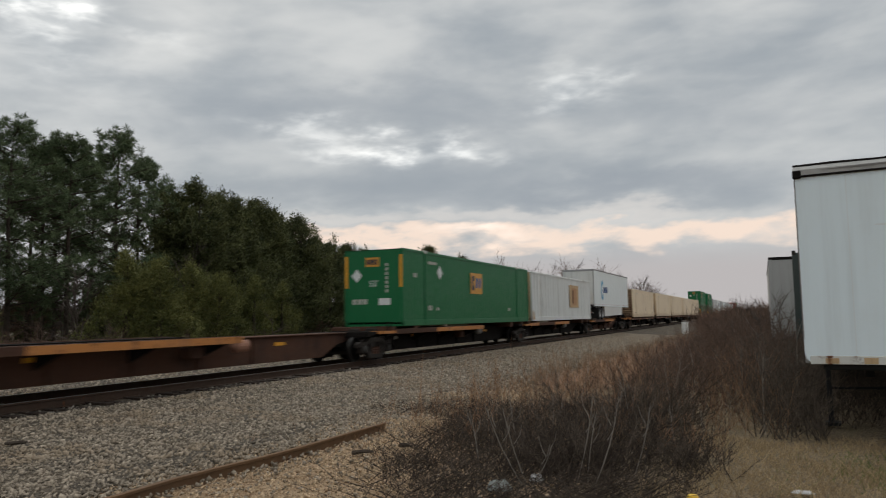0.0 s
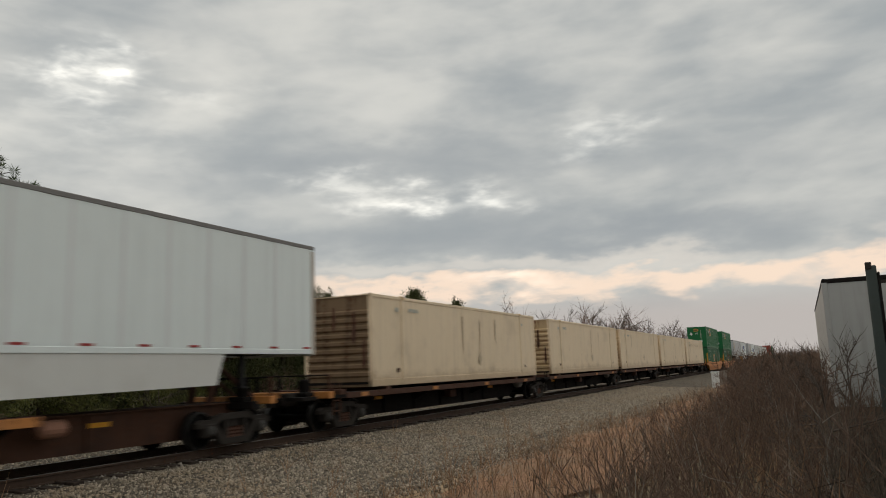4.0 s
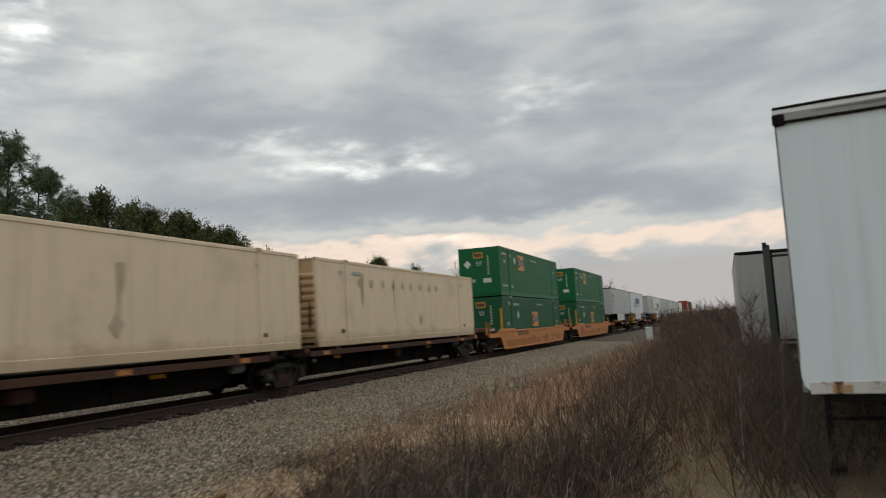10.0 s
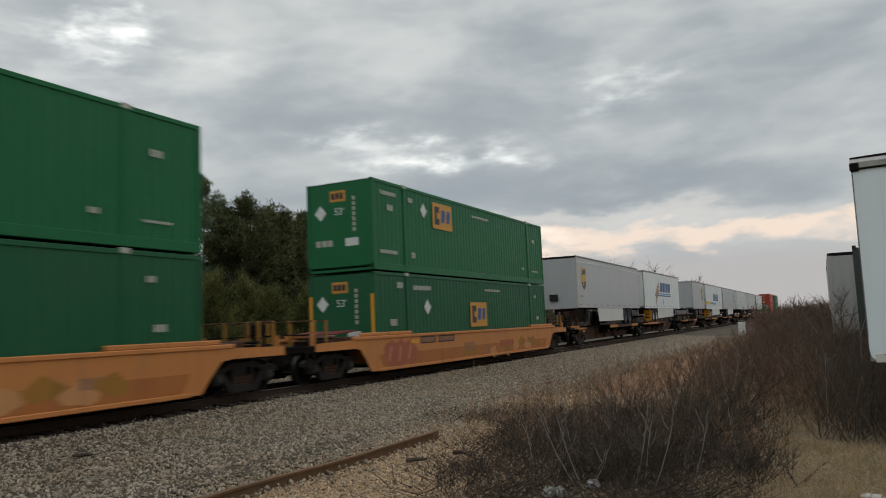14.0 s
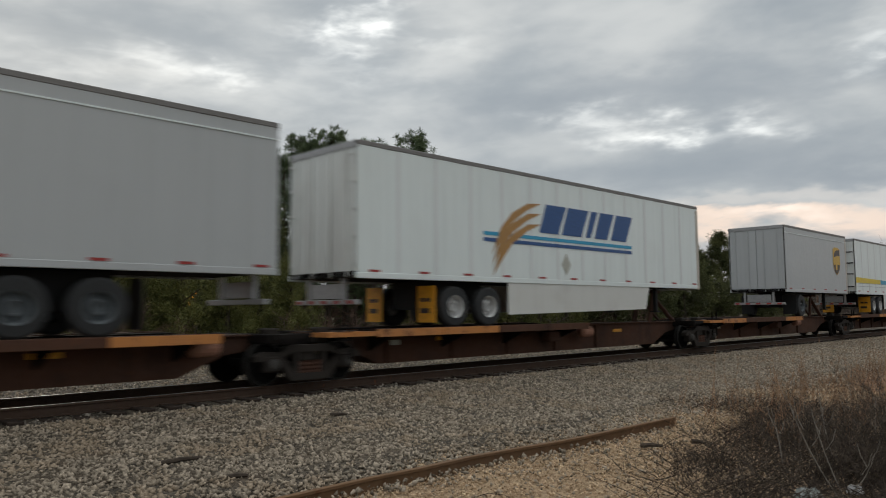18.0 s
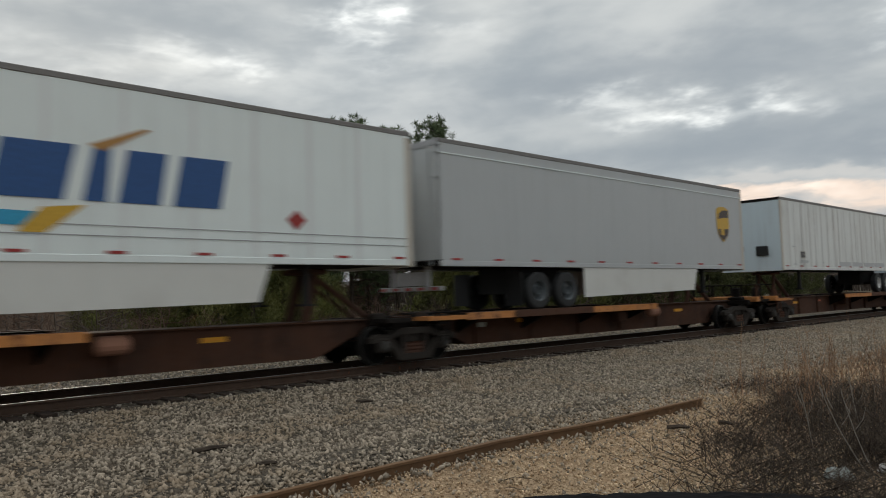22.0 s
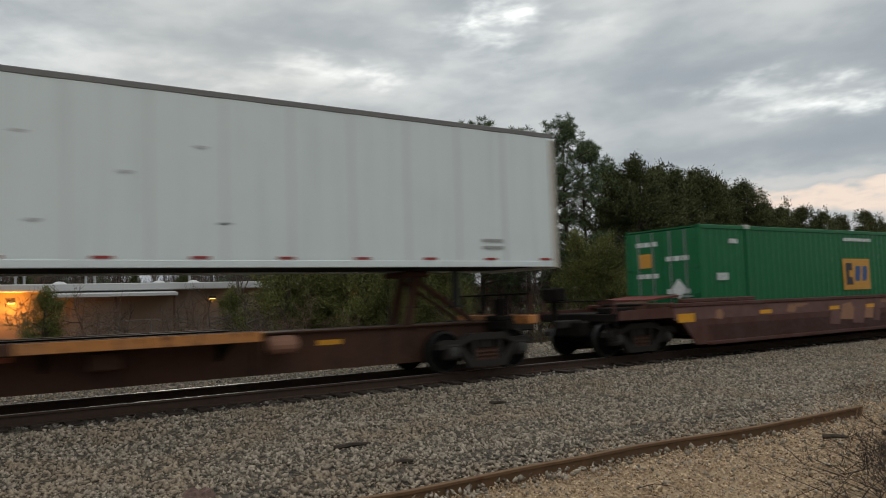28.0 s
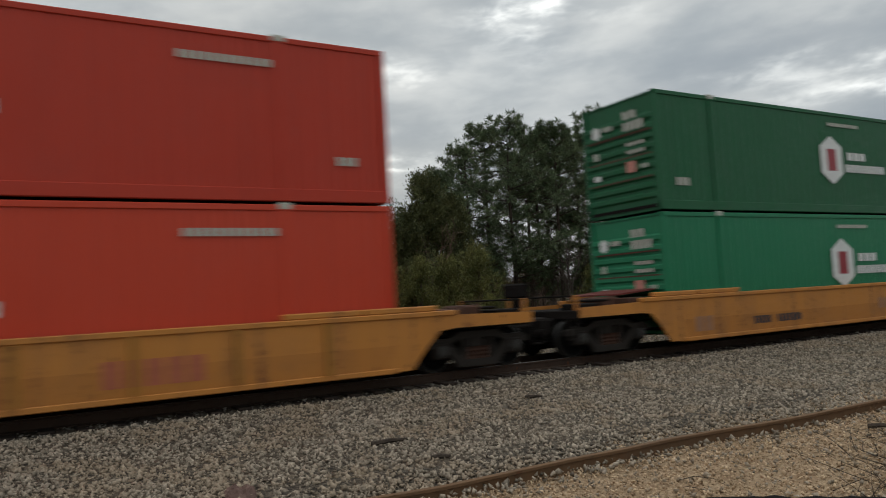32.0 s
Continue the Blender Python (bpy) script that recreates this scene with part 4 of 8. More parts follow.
NOSE_POST = paint("dirty_corner_post", (0.50, 0.46, 0.40), 0.6, 0.6, (0.20, 0.15, 0.11), rust=0.3)


def trailer(label, L, wall, nose_first, seam=1.22, ribs=0.0, skirt=True, wheel_y=None, rim=True, tape=True, H=4.17, end_wall=None, stripe_rail=False, seams=None, flap=None, axles=2, skirt_gap=0.9):
    """A box trailer on its wheels: z 0 is the deck. Its box runs from y 0 (the leading end) to L; the nose leads or trails."""
    c = thing("semi_trailer", label, "trailer")
    end_wall = end_wall or wall
    w, z0 = 1.29, 1.14
    for sgn in (1, -1):
        part("side_panel", corrugated(L - 0.02, z0 + 0.10, H - 0.10, sgn * (w - 0.004), seam, 0.006, 0.02) if not ribs else corrugated(L - 0.02, z0 + 0.10, H - 0.10, sgn * (w - 0.004), seam, ribs, 0.02), wall, c)
        part("roof_rail", Shape().box(min(sgn * (w + 0.006), sgn * (w - 0.06)), max(sgn * (w + 0.006), sgn * (w - 0.06)), 0, L, H - 0.11, H, 0.012), ROOF_RAIL, c, "grimy grey roof rail")
        part("bottom_rail", Shape().box(min(sgn * (w + 0.006), sgn * (w - 0.06)), max(sgn * (w + 0.006), sgn * (w - 0.06)), 0, L, z0 - 0.02, z0 + 0.11, 0.01), wall, c)
    if stripe_rail:
        part("trim_line", Shape().box(w, w + 0.012, 0.02, L - 0.02, H - 0.36, H - 0.33), WHITE, c, "pale trim line below the roof rail")
    if seams:
        for k in range(1, int(L / seam)):
            shift = (0.0, 0.12, -0.1, 0.0, 0.16, -0.06, 0.0)[k % 7] if seams is GRIME_SEAM else 0.0
            wd = (0.05, 0.10, 0.035, 0.15, 0.07)[k % 5] if seams is GRIME_SEAM else 0.10
            part("seam", Shape().box(w - 0.0035, w + 0.0005, (k + shift) * seam - wd / 2, (k + shift) * seam + wd / 2, z0 + 0.12, H - 0.12), seams, c)
    part("roof", Shape().box(-w + 0.03, w - 0.03, 0.02, L - 0.02, H - 0.05, H - 0.02), wall, c)
    part("floor", Shape().box(-w + 0.03, w - 0.03, 0.02, L - 0.02, z0 + 0.02, z0 + 0.14), SPINE_DARK, c)
    nose_y, door_y = (0.0, L) if nose_first else (L, 0.0)
    d = 1 if nose_first else -1

    def yy(a, b):
        return min(a, b), max(a, b)
    part("nose", Shape().box(-w + 0.02, w - 0.02, *yy(nose_y, nose_y + d * 0.06), z0 - 0.05, H - 0.02, 0.012), end_wall, c)
    for sgn in (-1, 1):
        part("nose_post", Shape().box(min(sgn * (w - 0.02), sgn * (w + 0.008)), max(sgn * (w - 0.02), sgn * (w + 0.008)), *yy(nose_y - d * 0.008, nose_y + d * 0.16), z0 - 0.04, H - 0.155, 0.008), NOSE_POST, c, "dirty corner post of the nose")
    part("nose_top", Shape().box(-w, w, *yy(nose_y - d * 0.012, nose_y + d * 0.012), H - 0.13, H - 0.012, 0.006), SPINE_DARK, c, "black top edge of the nose")
    for sgn in (-1, 1):
        door = part("door", Shape().box(min(sgn * 0.008, sgn * (w - 0.06)), max(sgn * 0.008, sgn * (w - 0.06)), *yy(door_y - d * 0.02, door_y - d * 0.07), z0 + 0.02, H - 0.16, 0.008), end_wall, c)
        for q in (0.35, 0.95):
            part("lock_rod", Shape().lathe([(0.016, z0), (0.016, H - 0.15)], (sgn * q, door_y + d * 0.005, 0), 2, 8), end_wall, door)
        for k in range(5):
            z = z0 + 0.3 + k * 0.6
            part("hinge", Shape().box(min(sgn * (w - 0.02), sgn * (w - 0.2)), max(sgn * (w - 0.02), sgn * (w - 0.2)), *yy(door_y - d * 0.012, door_y + d * 0.01), z, z + 0.06), end_wall, door)
    part("door_header", Shape().box(-w, w, *yy(door_y, door_y - d * 0.08), H - 0.16, H, 0.01), ALU, c)
    part("underride_guard", Shape().box(-1.15, 1.15, *yy(door_y - d * 0.10, door_y - d * 0.22), 0.55, 0.66, 0.01).box(-0.7, -0.6, *yy(door_y - d * 0.10, door_y - d * 0.2), 0.6, z0).box(0.6, 0.7, *yy(door_y - d * 0.10, door_y - d * 0.2), 0.6, z0), ALU, c, "pale rear bumper")
    for k in range(5):
        part("bumper_tape", Shape().box(-1.10 + 0.48 * k, -0.90 + 0.48 * k, *yy(door_y - d * 0.095, door_y - d * 0.099), 0.57, 0.64), REFLECT_RED, c, "red tape on the rear bumper")
    part("rear_panel", Shape().box(-0.55, 0.55, *yy(door_y - d * 0.12, door_y - d * 0.15), 0.68, z0 - 0.12, 0.01), ALU, c)
    wy = wheel_y if wheel_y is not None else (L - 3.4 if nose_first else 2.2)
    part("running_gear", Shape().box(-0.55, 0.55, wy - 0.5, wy + 1.75, 0.42, z0, 0.02).box(-1.05, 1.05, wy - 0.06, wy + 0.06, 0.44, 0.56).box(-1.05, 1.05, wy + 1.19, wy + 1.31, 0.44, 0.56), DARK, c)
    for q in (0.0, 1.25)[:axles]:
        for sgn in (1, -1):
            tyre_wheel(c, sgn * 1.12, wy + q, 0.5, 0.5, rim)
    flap_y = wy + 1.95 if nose_first else wy - 0.72
    for sgn in (1, -1):
        fl = part("mud_flap", Shape().box(min(sgn * 0.66, sgn * 1.27), max(sgn * 0.66, sgn * 1.27), flap_y, flap_y + 0.02, 0.12, z0 - 0.14), flap or DARK, c, "yellow mud flap" if flap else "")
        if flap:
            end_bars(fl, flap_y, sgn * 0.965 - 0.2, 0.62, 0.4, 0.09, LOGO_BROWN, 2)
            end_bars(fl, flap_y, sgn * 0.965 - 0.2, 0.34, 0.4, 0.12, LOGO_BROWN, 1)
    gear_y = nose_y + d * 2.6
    for sgn in (1, -1):
        part("landing_leg", Shape().box(min(sgn * 0.85, sgn * 0.98), max(sgn * 0.85, sgn * 0.98), gear_y - 0.06, gear_y + 0.06, 0.32, z0, 0.008).box(min(sgn * 0.76, sgn * 1.05), max(sgn * 0.76, sgn * 1.05), gear_y - 0.13, gear_y + 0.13, 0.29, 0.33), DARK, c)
    if skirt:
        a, b = (gear_y + skirt_gap, wy - 0.75) if nose_first else (wy + 2.0, gear_y - 1.0)
        for sgn in (1, -1):
            x = sgn * (w - 0.03)
            o = [(a, z0), (a + 0.25, 0.28), (b, 0.28), (b, z0)] if nose_first else [(a, z0), (a, 0.28), (b - 0.25, 0.28 + 0.12), (b, z0)]
            part("side_skirt", Shape().prism(o, 0, x - 0.012, x + 0.012), SKIRT, c, "grey-white side skirt")
    if tape:
        n = int(L / 1.35)
        for k in range(n):
            y = 0.35 + k * (L - 0.9) / (n - 1)
            part("reflector", Shape().box(w + 0.002, w + 0.008, y, y + 0.32, z0 + 0.125, z0 + 0.175), REFLECT_RED, c)
    return c


def side_frame(y, x):
    """Cast side frame of a truck, in the plane x."""
    top = [(-1.26, 0.50), (-1.26, 0.61), (-1.08, 0.69), (-0.70, 0.67), (-0.46, 0.80), (0.46, 0.80), (0.70, 0.67), (1.08, 0.69), (1.26, 0.61), (1.26, 0.50), (0.72, 0.54), (0.44, 0.66), (-0.44, 0.66), (-0.72, 0.54)]
    low = [(-0.84, 0.58), (-0.48, 0.09), (0.48, 0.09), (0.84, 0.58), (0.66, 0.58), (0.36, 0.23), (-0.36, 0.23), (-0.66, 0.58)]
    s = Shape().prism([(y + p, q) for p, q in top], 0, x - 0.09, x + 0.09).prism([(y + p, q) for p, q in low], 0, x - 0.085, x + 0.085)
    for p in (-0.33, 0.33):
        s.box(x - 0.08, x + 0.08, y + p - 0.05, y + p + 0.05, 0.2, 0.70, 0.01)
    for p in (-0.90, 0.90):
        s.box(x - 0.12, x + 0.12, y + p - 0.16, y + p + 0.16, 0.28, 0.60, 0.03)
    return s


def bearing(y, x):
    """Round end cap of an axle bearing."""
    q = 1 if x > 0 else -1
    return Shape().lathe([(0.0, 0.19 * q), (0.07, 0.19 * q), (0.11, 0.17 * q), (0.12, 0.12 * q)], (x, y, 0.43), 0, 14)


def springs(y, x):
    s = Shape()
    for k in (-0.20, 0.0, 0.20):
        s.lathe([(0.075, 0.20), (0.085, 0.24), (0.07, 0.28), (0.085, 0.32), (0.07, 0.36), (0.085, 0.40), (0.07, 0.44), (0.085, 0.48)], (x, y + k, 0), 2, 10)
    return s


WHEELSET = Shape()
for _s in (-1, 1):
    WHEELSET.lathe([(0.0, _s * 0.80), (0.09, _s * 0.81), (0.12, _s * 0.78), (0.36, _s * 0.77), (0.385, _s * 0.815), (0.425, _s * 0.815), (0.43, _s * 0.70), (0.455, _s * 0.685), (0.455, _s * 0.665), (0.36, _s * 0.67), (0.12, _s * 0.66), (0.08, _s * 0.60)], (0, 0, 0), 0, 28)
    for _k in range(6):
        _a = math.tau * _k / 6
        WHEELSET.box(min(_s * 0.775, _s * 0.80), max(_s * 0.775, _s * 0.80), 0.24 * math.cos(_a) - 0.03, 0.24 * math.cos(_a) + 0.03, 0.24 * math.sin(_a) - 0.03, 0.24 * math.sin(_a) + 0.03)
WHEELSET.lathe([(0.08, -0.66), (0.08, 0.66)], (0, 0, 0), 0, 12)
WHEELSET_MESH = WHEELSET.mesh("wheelset", WHEEL_DARK)
TREADS = []
for _s in (-1, 1):
    TREADS.append(Shape().lathe([(0.395, _s * 0.818), (0.427, _s * 0.816), (0.433, _s * 0.81), (0.433, _s * 0.705)], (0, 0, 0), 0, 28).mesh("tread", WHEEL_TREAD))


def truck(car, y, world_y):
    """A two-axle truck under a car at y."""
    for x in (-1.03, 1.03):
        part("side_frame", side_frame(y, x), TRUCK_STEEL, car, "cast steel truck side frame")
        part("spring_nest", springs(y, x), SPINE_RUST, car)
        for a in (-0.90, 0.90):
            part("bearing_cap", bearing(y + a, x), CAP_STEEL, car)
    part("bolster", Shape().box(-1.05, 1.05, y - 0.20, y + 0.20, 0.46, 0.72, 0.03), TRUCK_STEEL, car)
    for a in (-0.38, 0.38):
        part("brake_beam", Shape().box(-0.80, 0.80, y + a - 0.07, y + a + 0.07, 0.22, 0.46, 0.02), TRUCK_STEEL, car, "dark brake beam and shoes")
    for a in (-0.90, 0.90):
        w = part("wheelset", WHEELSET_MESH, WHEEL_DARK, car, "steel wheel pair on its axle")
        w.matrix_local = pose(0, y + a, 0.432)
        for me in TREADS:
            part("tread", me, WHEEL_TREAD, w, "bright worn wheel tread")
        SPINNERS.append((w, y + a, world_y + y + a))


GALVANISED_TANK = paint("dull_grey_air_tank", (0.20, 0.19, 0.18), 0.6, 0.4, (0.08, 0.07, 0.06), rust=0.1)
TANK_RUST = paint("pinkish_primer_tank", (0.30, 0.15, 0.10), 0.7, 0.4, (0.15, 0.08, 0.05), rust=0.3)


def spine_car(y0, y1, deck, hitch=None, deck_mat=None, first=False, last=False, label="rust-brown articulated flat car with worn orange wheel decks", cargo="trailer"):
    """One platform between two trucks; the truck at its front end belongs to it."""
    L = y1 - y0
    deck_mat = deck_mat or DECK_ORANGE
    c = thing("flat_car", label, "rail car", group="cars of the train")
    web = SILL_RUST if deck_mat is DECK_ORANGE and cargo == "trailer" else SPINE_DARK
    part("centre_sill", Shape().prism([(0.6, 0.74), (1.5, 0.62), (2.4, 0.24), (L - 2.4, 0.24), (L - 1.5, 0.62), (L - 0.6, 0.74), (L - 0.6, 0.98), (0.6, 0.98)], 0, -0.42, 0.42), web, c, "deep centre sill")
    part("sill_flange", Shape().box(-0.52, 0.52, 0.6, L - 0.6, 0.985, 1.02, 0.008), web, c)
    for y, z, ww, h, mm in ((2.75, 0.66, 0.30, 0.12, MARK_DIM), (4.3, 0.72, 0.52, 0.10, MARK_YELLOW), (7.2, 0.76, 0.36, 0.08, GRAFFITI_RED), (L - 5.0, 0.72, 0.52, 0.10, MARK_YELLOW)):
        part("reflector", Shape().box(0.42, 0.426, y, y + ww, z, z + h), mm, c, "worn reflector tab on the sill")
    for k in range(int((L - 5.0) / 2.2)):
        part("stiffener", Shape().box(0.42, 0.50, 2.6 + 2.2 * k, 2.63 + 2.2 * k, 0.26, 0.98), web, c)
    for y, ww in ((-0.95, 0.7), (0.30, 1.75)):
        part("end_deck", Shape().box(0.72, 1.31, y, y + ww, 0.93, 1.025), DECK_ORANGE if (deck_mat is DECK_ORANGE and y > 0) else SPINE_DARK, c, "worn short deck over the truck")
        part("hose_rack", Shape().box(0.45, 0.75, y + 0.1, y + 0.45, 0.80, 1.14, 0.03), TRUCK_STEEL, c, "dark end gear over the truck")
    part("end_casting", Shape().box(-0.34, 0.34, -0.55, 0.75, 0.74, 0.98, 0.04), SPINE_DARK, c)
    part("end_casting", Shape().box(-0.34, 0.34, L - 0.75, L - 0.1, 0.76, 0.96, 0.04), SPINE_DARK, c)
    part("end_beam", Shape().box(-1.25, 1.25, 0.75, 0.95, 0.84, 1.03, 0.015), SPINE_DARK, c)
    part("end_beam", Shape().box(-1.25, 1.25, L - 0.95, L - 0.75, 0.84, 1.03, 0.015), SPINE_DARK, c)
    a, b = deck
    for sgn in (1, -1):
        d = part("wheel_deck", Shape().box(min(sgn * 0.60, sgn * 1.30), max(sgn * 0.60, sgn * 1.30), a, b, 1.03, 1.066), SPINE_DARK, c, "dark wheel deck with a worn orange edge")
        n = max(2, int((b - a) / 1.7))
        for k in range(n):
            e0, e1 = a + (b - a) * k / n, a + (b - a) * (k + 1) / n
            mat = (DECK_ORANGE, DECK_ORANGE, SILL_RUST, DECK_ORANGE, DECK_ORANGE, SILL_RUST, DECK_ORANGE)[(k * 3 + int(y0)) % 7] if deck_mat is DECK_ORANGE else deck_mat
            if deck_mat is DECK_ORANGE:
                part("deck_lip", Shape().box(min(sgn * 1.10, sgn * 1.32), max(sgn * 1.10, sgn * 1.32), e0, e1, 1.067, 1.082), SILL_RUST, d)
            part("edge_plate", Shape().box(min(sgn * 1.30, sgn * 1.325), max(sgn * 1.30, sgn * 1.325), e0 + 0.006, e1 - 0.006, 0.90, 1.075, 0.006), mat, d)
        if deck_mat is not DECK_ORANGE and sgn > 0:
            for k in range(4):
                y = a + 0.8 + k * (b - a - 2.2) / 3
                part("reflector", Shape().box(1.325, 1.332, y, y + 0.42, 0.93, 1.05), DECK_ORANGE, d, "orange reflector patch")
        for k in range(4):
            y = a + 0.5 + k * (b - a - 1.0) / 3
            part("bracket", Shape().prism([(0.42, 1.03), (1.28, 1.03), (1.28, 0.92), (0.42, 0.55)], 1, y - 0.03, y + 0.03) if sgn > 0 else Shape().prism([(-0.42, 1.03), (-0.42, 0.55), (-1.28, 0.92), (-1.28, 1.03)], 1, y - 0.03, y + 0.03), SPINE_DARK, d)
    if hitch is not None:
        h = part("hitch", Shape().prism([(hitch - 0.30, 1.02), (hitch - 0.08, 1.02), (hitch + 0.16, 2.05), (hitch - 0.02, 2.05)], 0, -0.34, -0.28).prism([(hitch - 0.30, 1.02), (hitch - 0.08, 1.02), (hitch + 0.16, 2.05), (hitch - 0.02, 2.05)], 0, 0.28, 0.34).box(-0.5, 0.5, hitch - 0.28, hitch + 0.3, 2.03, 2.15, 0.03), SPINE_RUST, c, "rusty trailer hitch stand")
        part("hitch_brace", Shape().tube([(0.28, hitch + 1.5, 1.05), (0.28, hitch + 0.1, 1.95)], [0.085, 0.07], 6).tube([(-0.28, hitch + 1.5, 1.05), (-0.28, hitch + 0.1, 1.95)], [0.05, 0.05], 6), SPINE_RUST, h)
    if cargo == "box":
        for y in (0.9, L * 0.5 - 6.1, L * 0.5 + 6.0, L - 1.1):
            part("container_seat", Shape().box(-1.30, 1.30, y, y + 0.28, 0.92, 1.175, 0.012), SPINE_RUST, c, "rusty container seat")
    part("reservoir", Shape().lathe([(0.0, 0.0), (0.11, 0.02), (0.17, 0.09), (0.17, 0.52), (0.11, 0.59), (0.0, 0.61)], (0.80, min(b + 0.25, L - 2.4), 0.80), 1, 14), TANK_RUST if cargo == "trailer" else GALVANISED_TANK, c, "dull air tank below the deck")
    part("brake_valve", Shape().box(0.5, 0.85, L * 0.5 - 0.25, L * 0.5 + 0.25, 0.55, 0.85, 0.03), SPINE_RUST, c)
    part("ladder", Shape().box(1.24, 1.28, 0.55, 0.59, 0.45, 1.35).box(1.24, 1.28, 0.90, 0.94, 0.45, 1.35).box(1.24, 1.28, 0.55, 0.94, 0.55, 0.58).box(1.24, 1.28, 0.55, 0.94, 0.85, 0.88).box(1.24, 1.28, 0.55, 0.94, 1.15, 1.18), SILL_RUST if first else SPINE_DARK, c)
    truck(c, 1.4 if first else 0.0, y0)
    if last or first:
        e = L - 0.45 if last else 0.2
        part("end_sill", Shape().box(-1.38, 1.38, e, e + 0.25, 0.94, 1.14, 0.02), DECK_ORANGE, c, "worn orange end sill")
        for x in (-1.3, -0.5, 0.5, 1.3):
            part("end_post", Shape().box(x - 0.03, x + 0.03, e + 0.08, e + 0.14, 1.14, 1.62, 0.01), SILL_RUST if x > 1 else SPINE_DARK, c)
        part("end_rail", Shape().tube([(-1.3, e + 0.11, 1.6), (1.3, e + 0.11, 1.6)], [0.02, 0.02], 6), SPINE_DARK, c)
        part("brake_box", Shape().box(0.55, 0.80, e - 0.36, e - 0.16, 1.02, 1.50, 0.04).box(0.40, 0.95, e - 0.5, e - 0.1, 1.02, 1.14, 0.03).lathe([(0.03, 1.14), (0.03, 1.62), (0.0, 1.64)], (0.9, e - 0.3, 0), 2, 8), SPINE_DARK, c, "dark brake gear")
        part("hand_wheel", Shape().lathe([(0.19, -0.02), (0.24, -0.02), (0.24, 0.02), (0.19, 0.02), (0.19, -0.02)], (-0.7, e + 0.2, 1.4), 1, 16), SPINE_DARK, c)
    if last:
        truck(c, L - 1.4, y0)
        part("coupler", Shape().box(-0.12, 0.12, L - 0.5, L + 0.75, 0.74, 0.95, 0.03), TRUCK_STEEL, c)
    if first:
        part("coupler", Shape().box(-0.12, 0.12, -0.75, 0.5, 0.74, 0.95, 0.03), TRUCK_STEEL, c)
    return carried(c, y0)


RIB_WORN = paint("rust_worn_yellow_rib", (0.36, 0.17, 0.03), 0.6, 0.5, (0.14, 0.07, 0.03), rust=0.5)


LOWER_WEB = {ORANGE_WELL.name: paint("duller_orange_lower_web", (0.43, 0.150, 0.040), 0.55, 0.6, (0.16, 0.08, 0.04), rust=0.3),
             YELLOW_WELL.name: paint("duller_yellow_lower_web", (0.44, 0.175, 0.035), 0.6, 0.8, (0.18, 0.085, 0.04), rust=0.5),
             MAROON_WELL.name: paint("duller_maroon_lower_web", (0.052, 0.018, 0.013), 0.6, 0.6, (0.075, 0.045, 0.034), rust=0.2)}
DATA_DARK = plain("dark_data_panel", (0.05, 0.028, 0.02), 0.7)


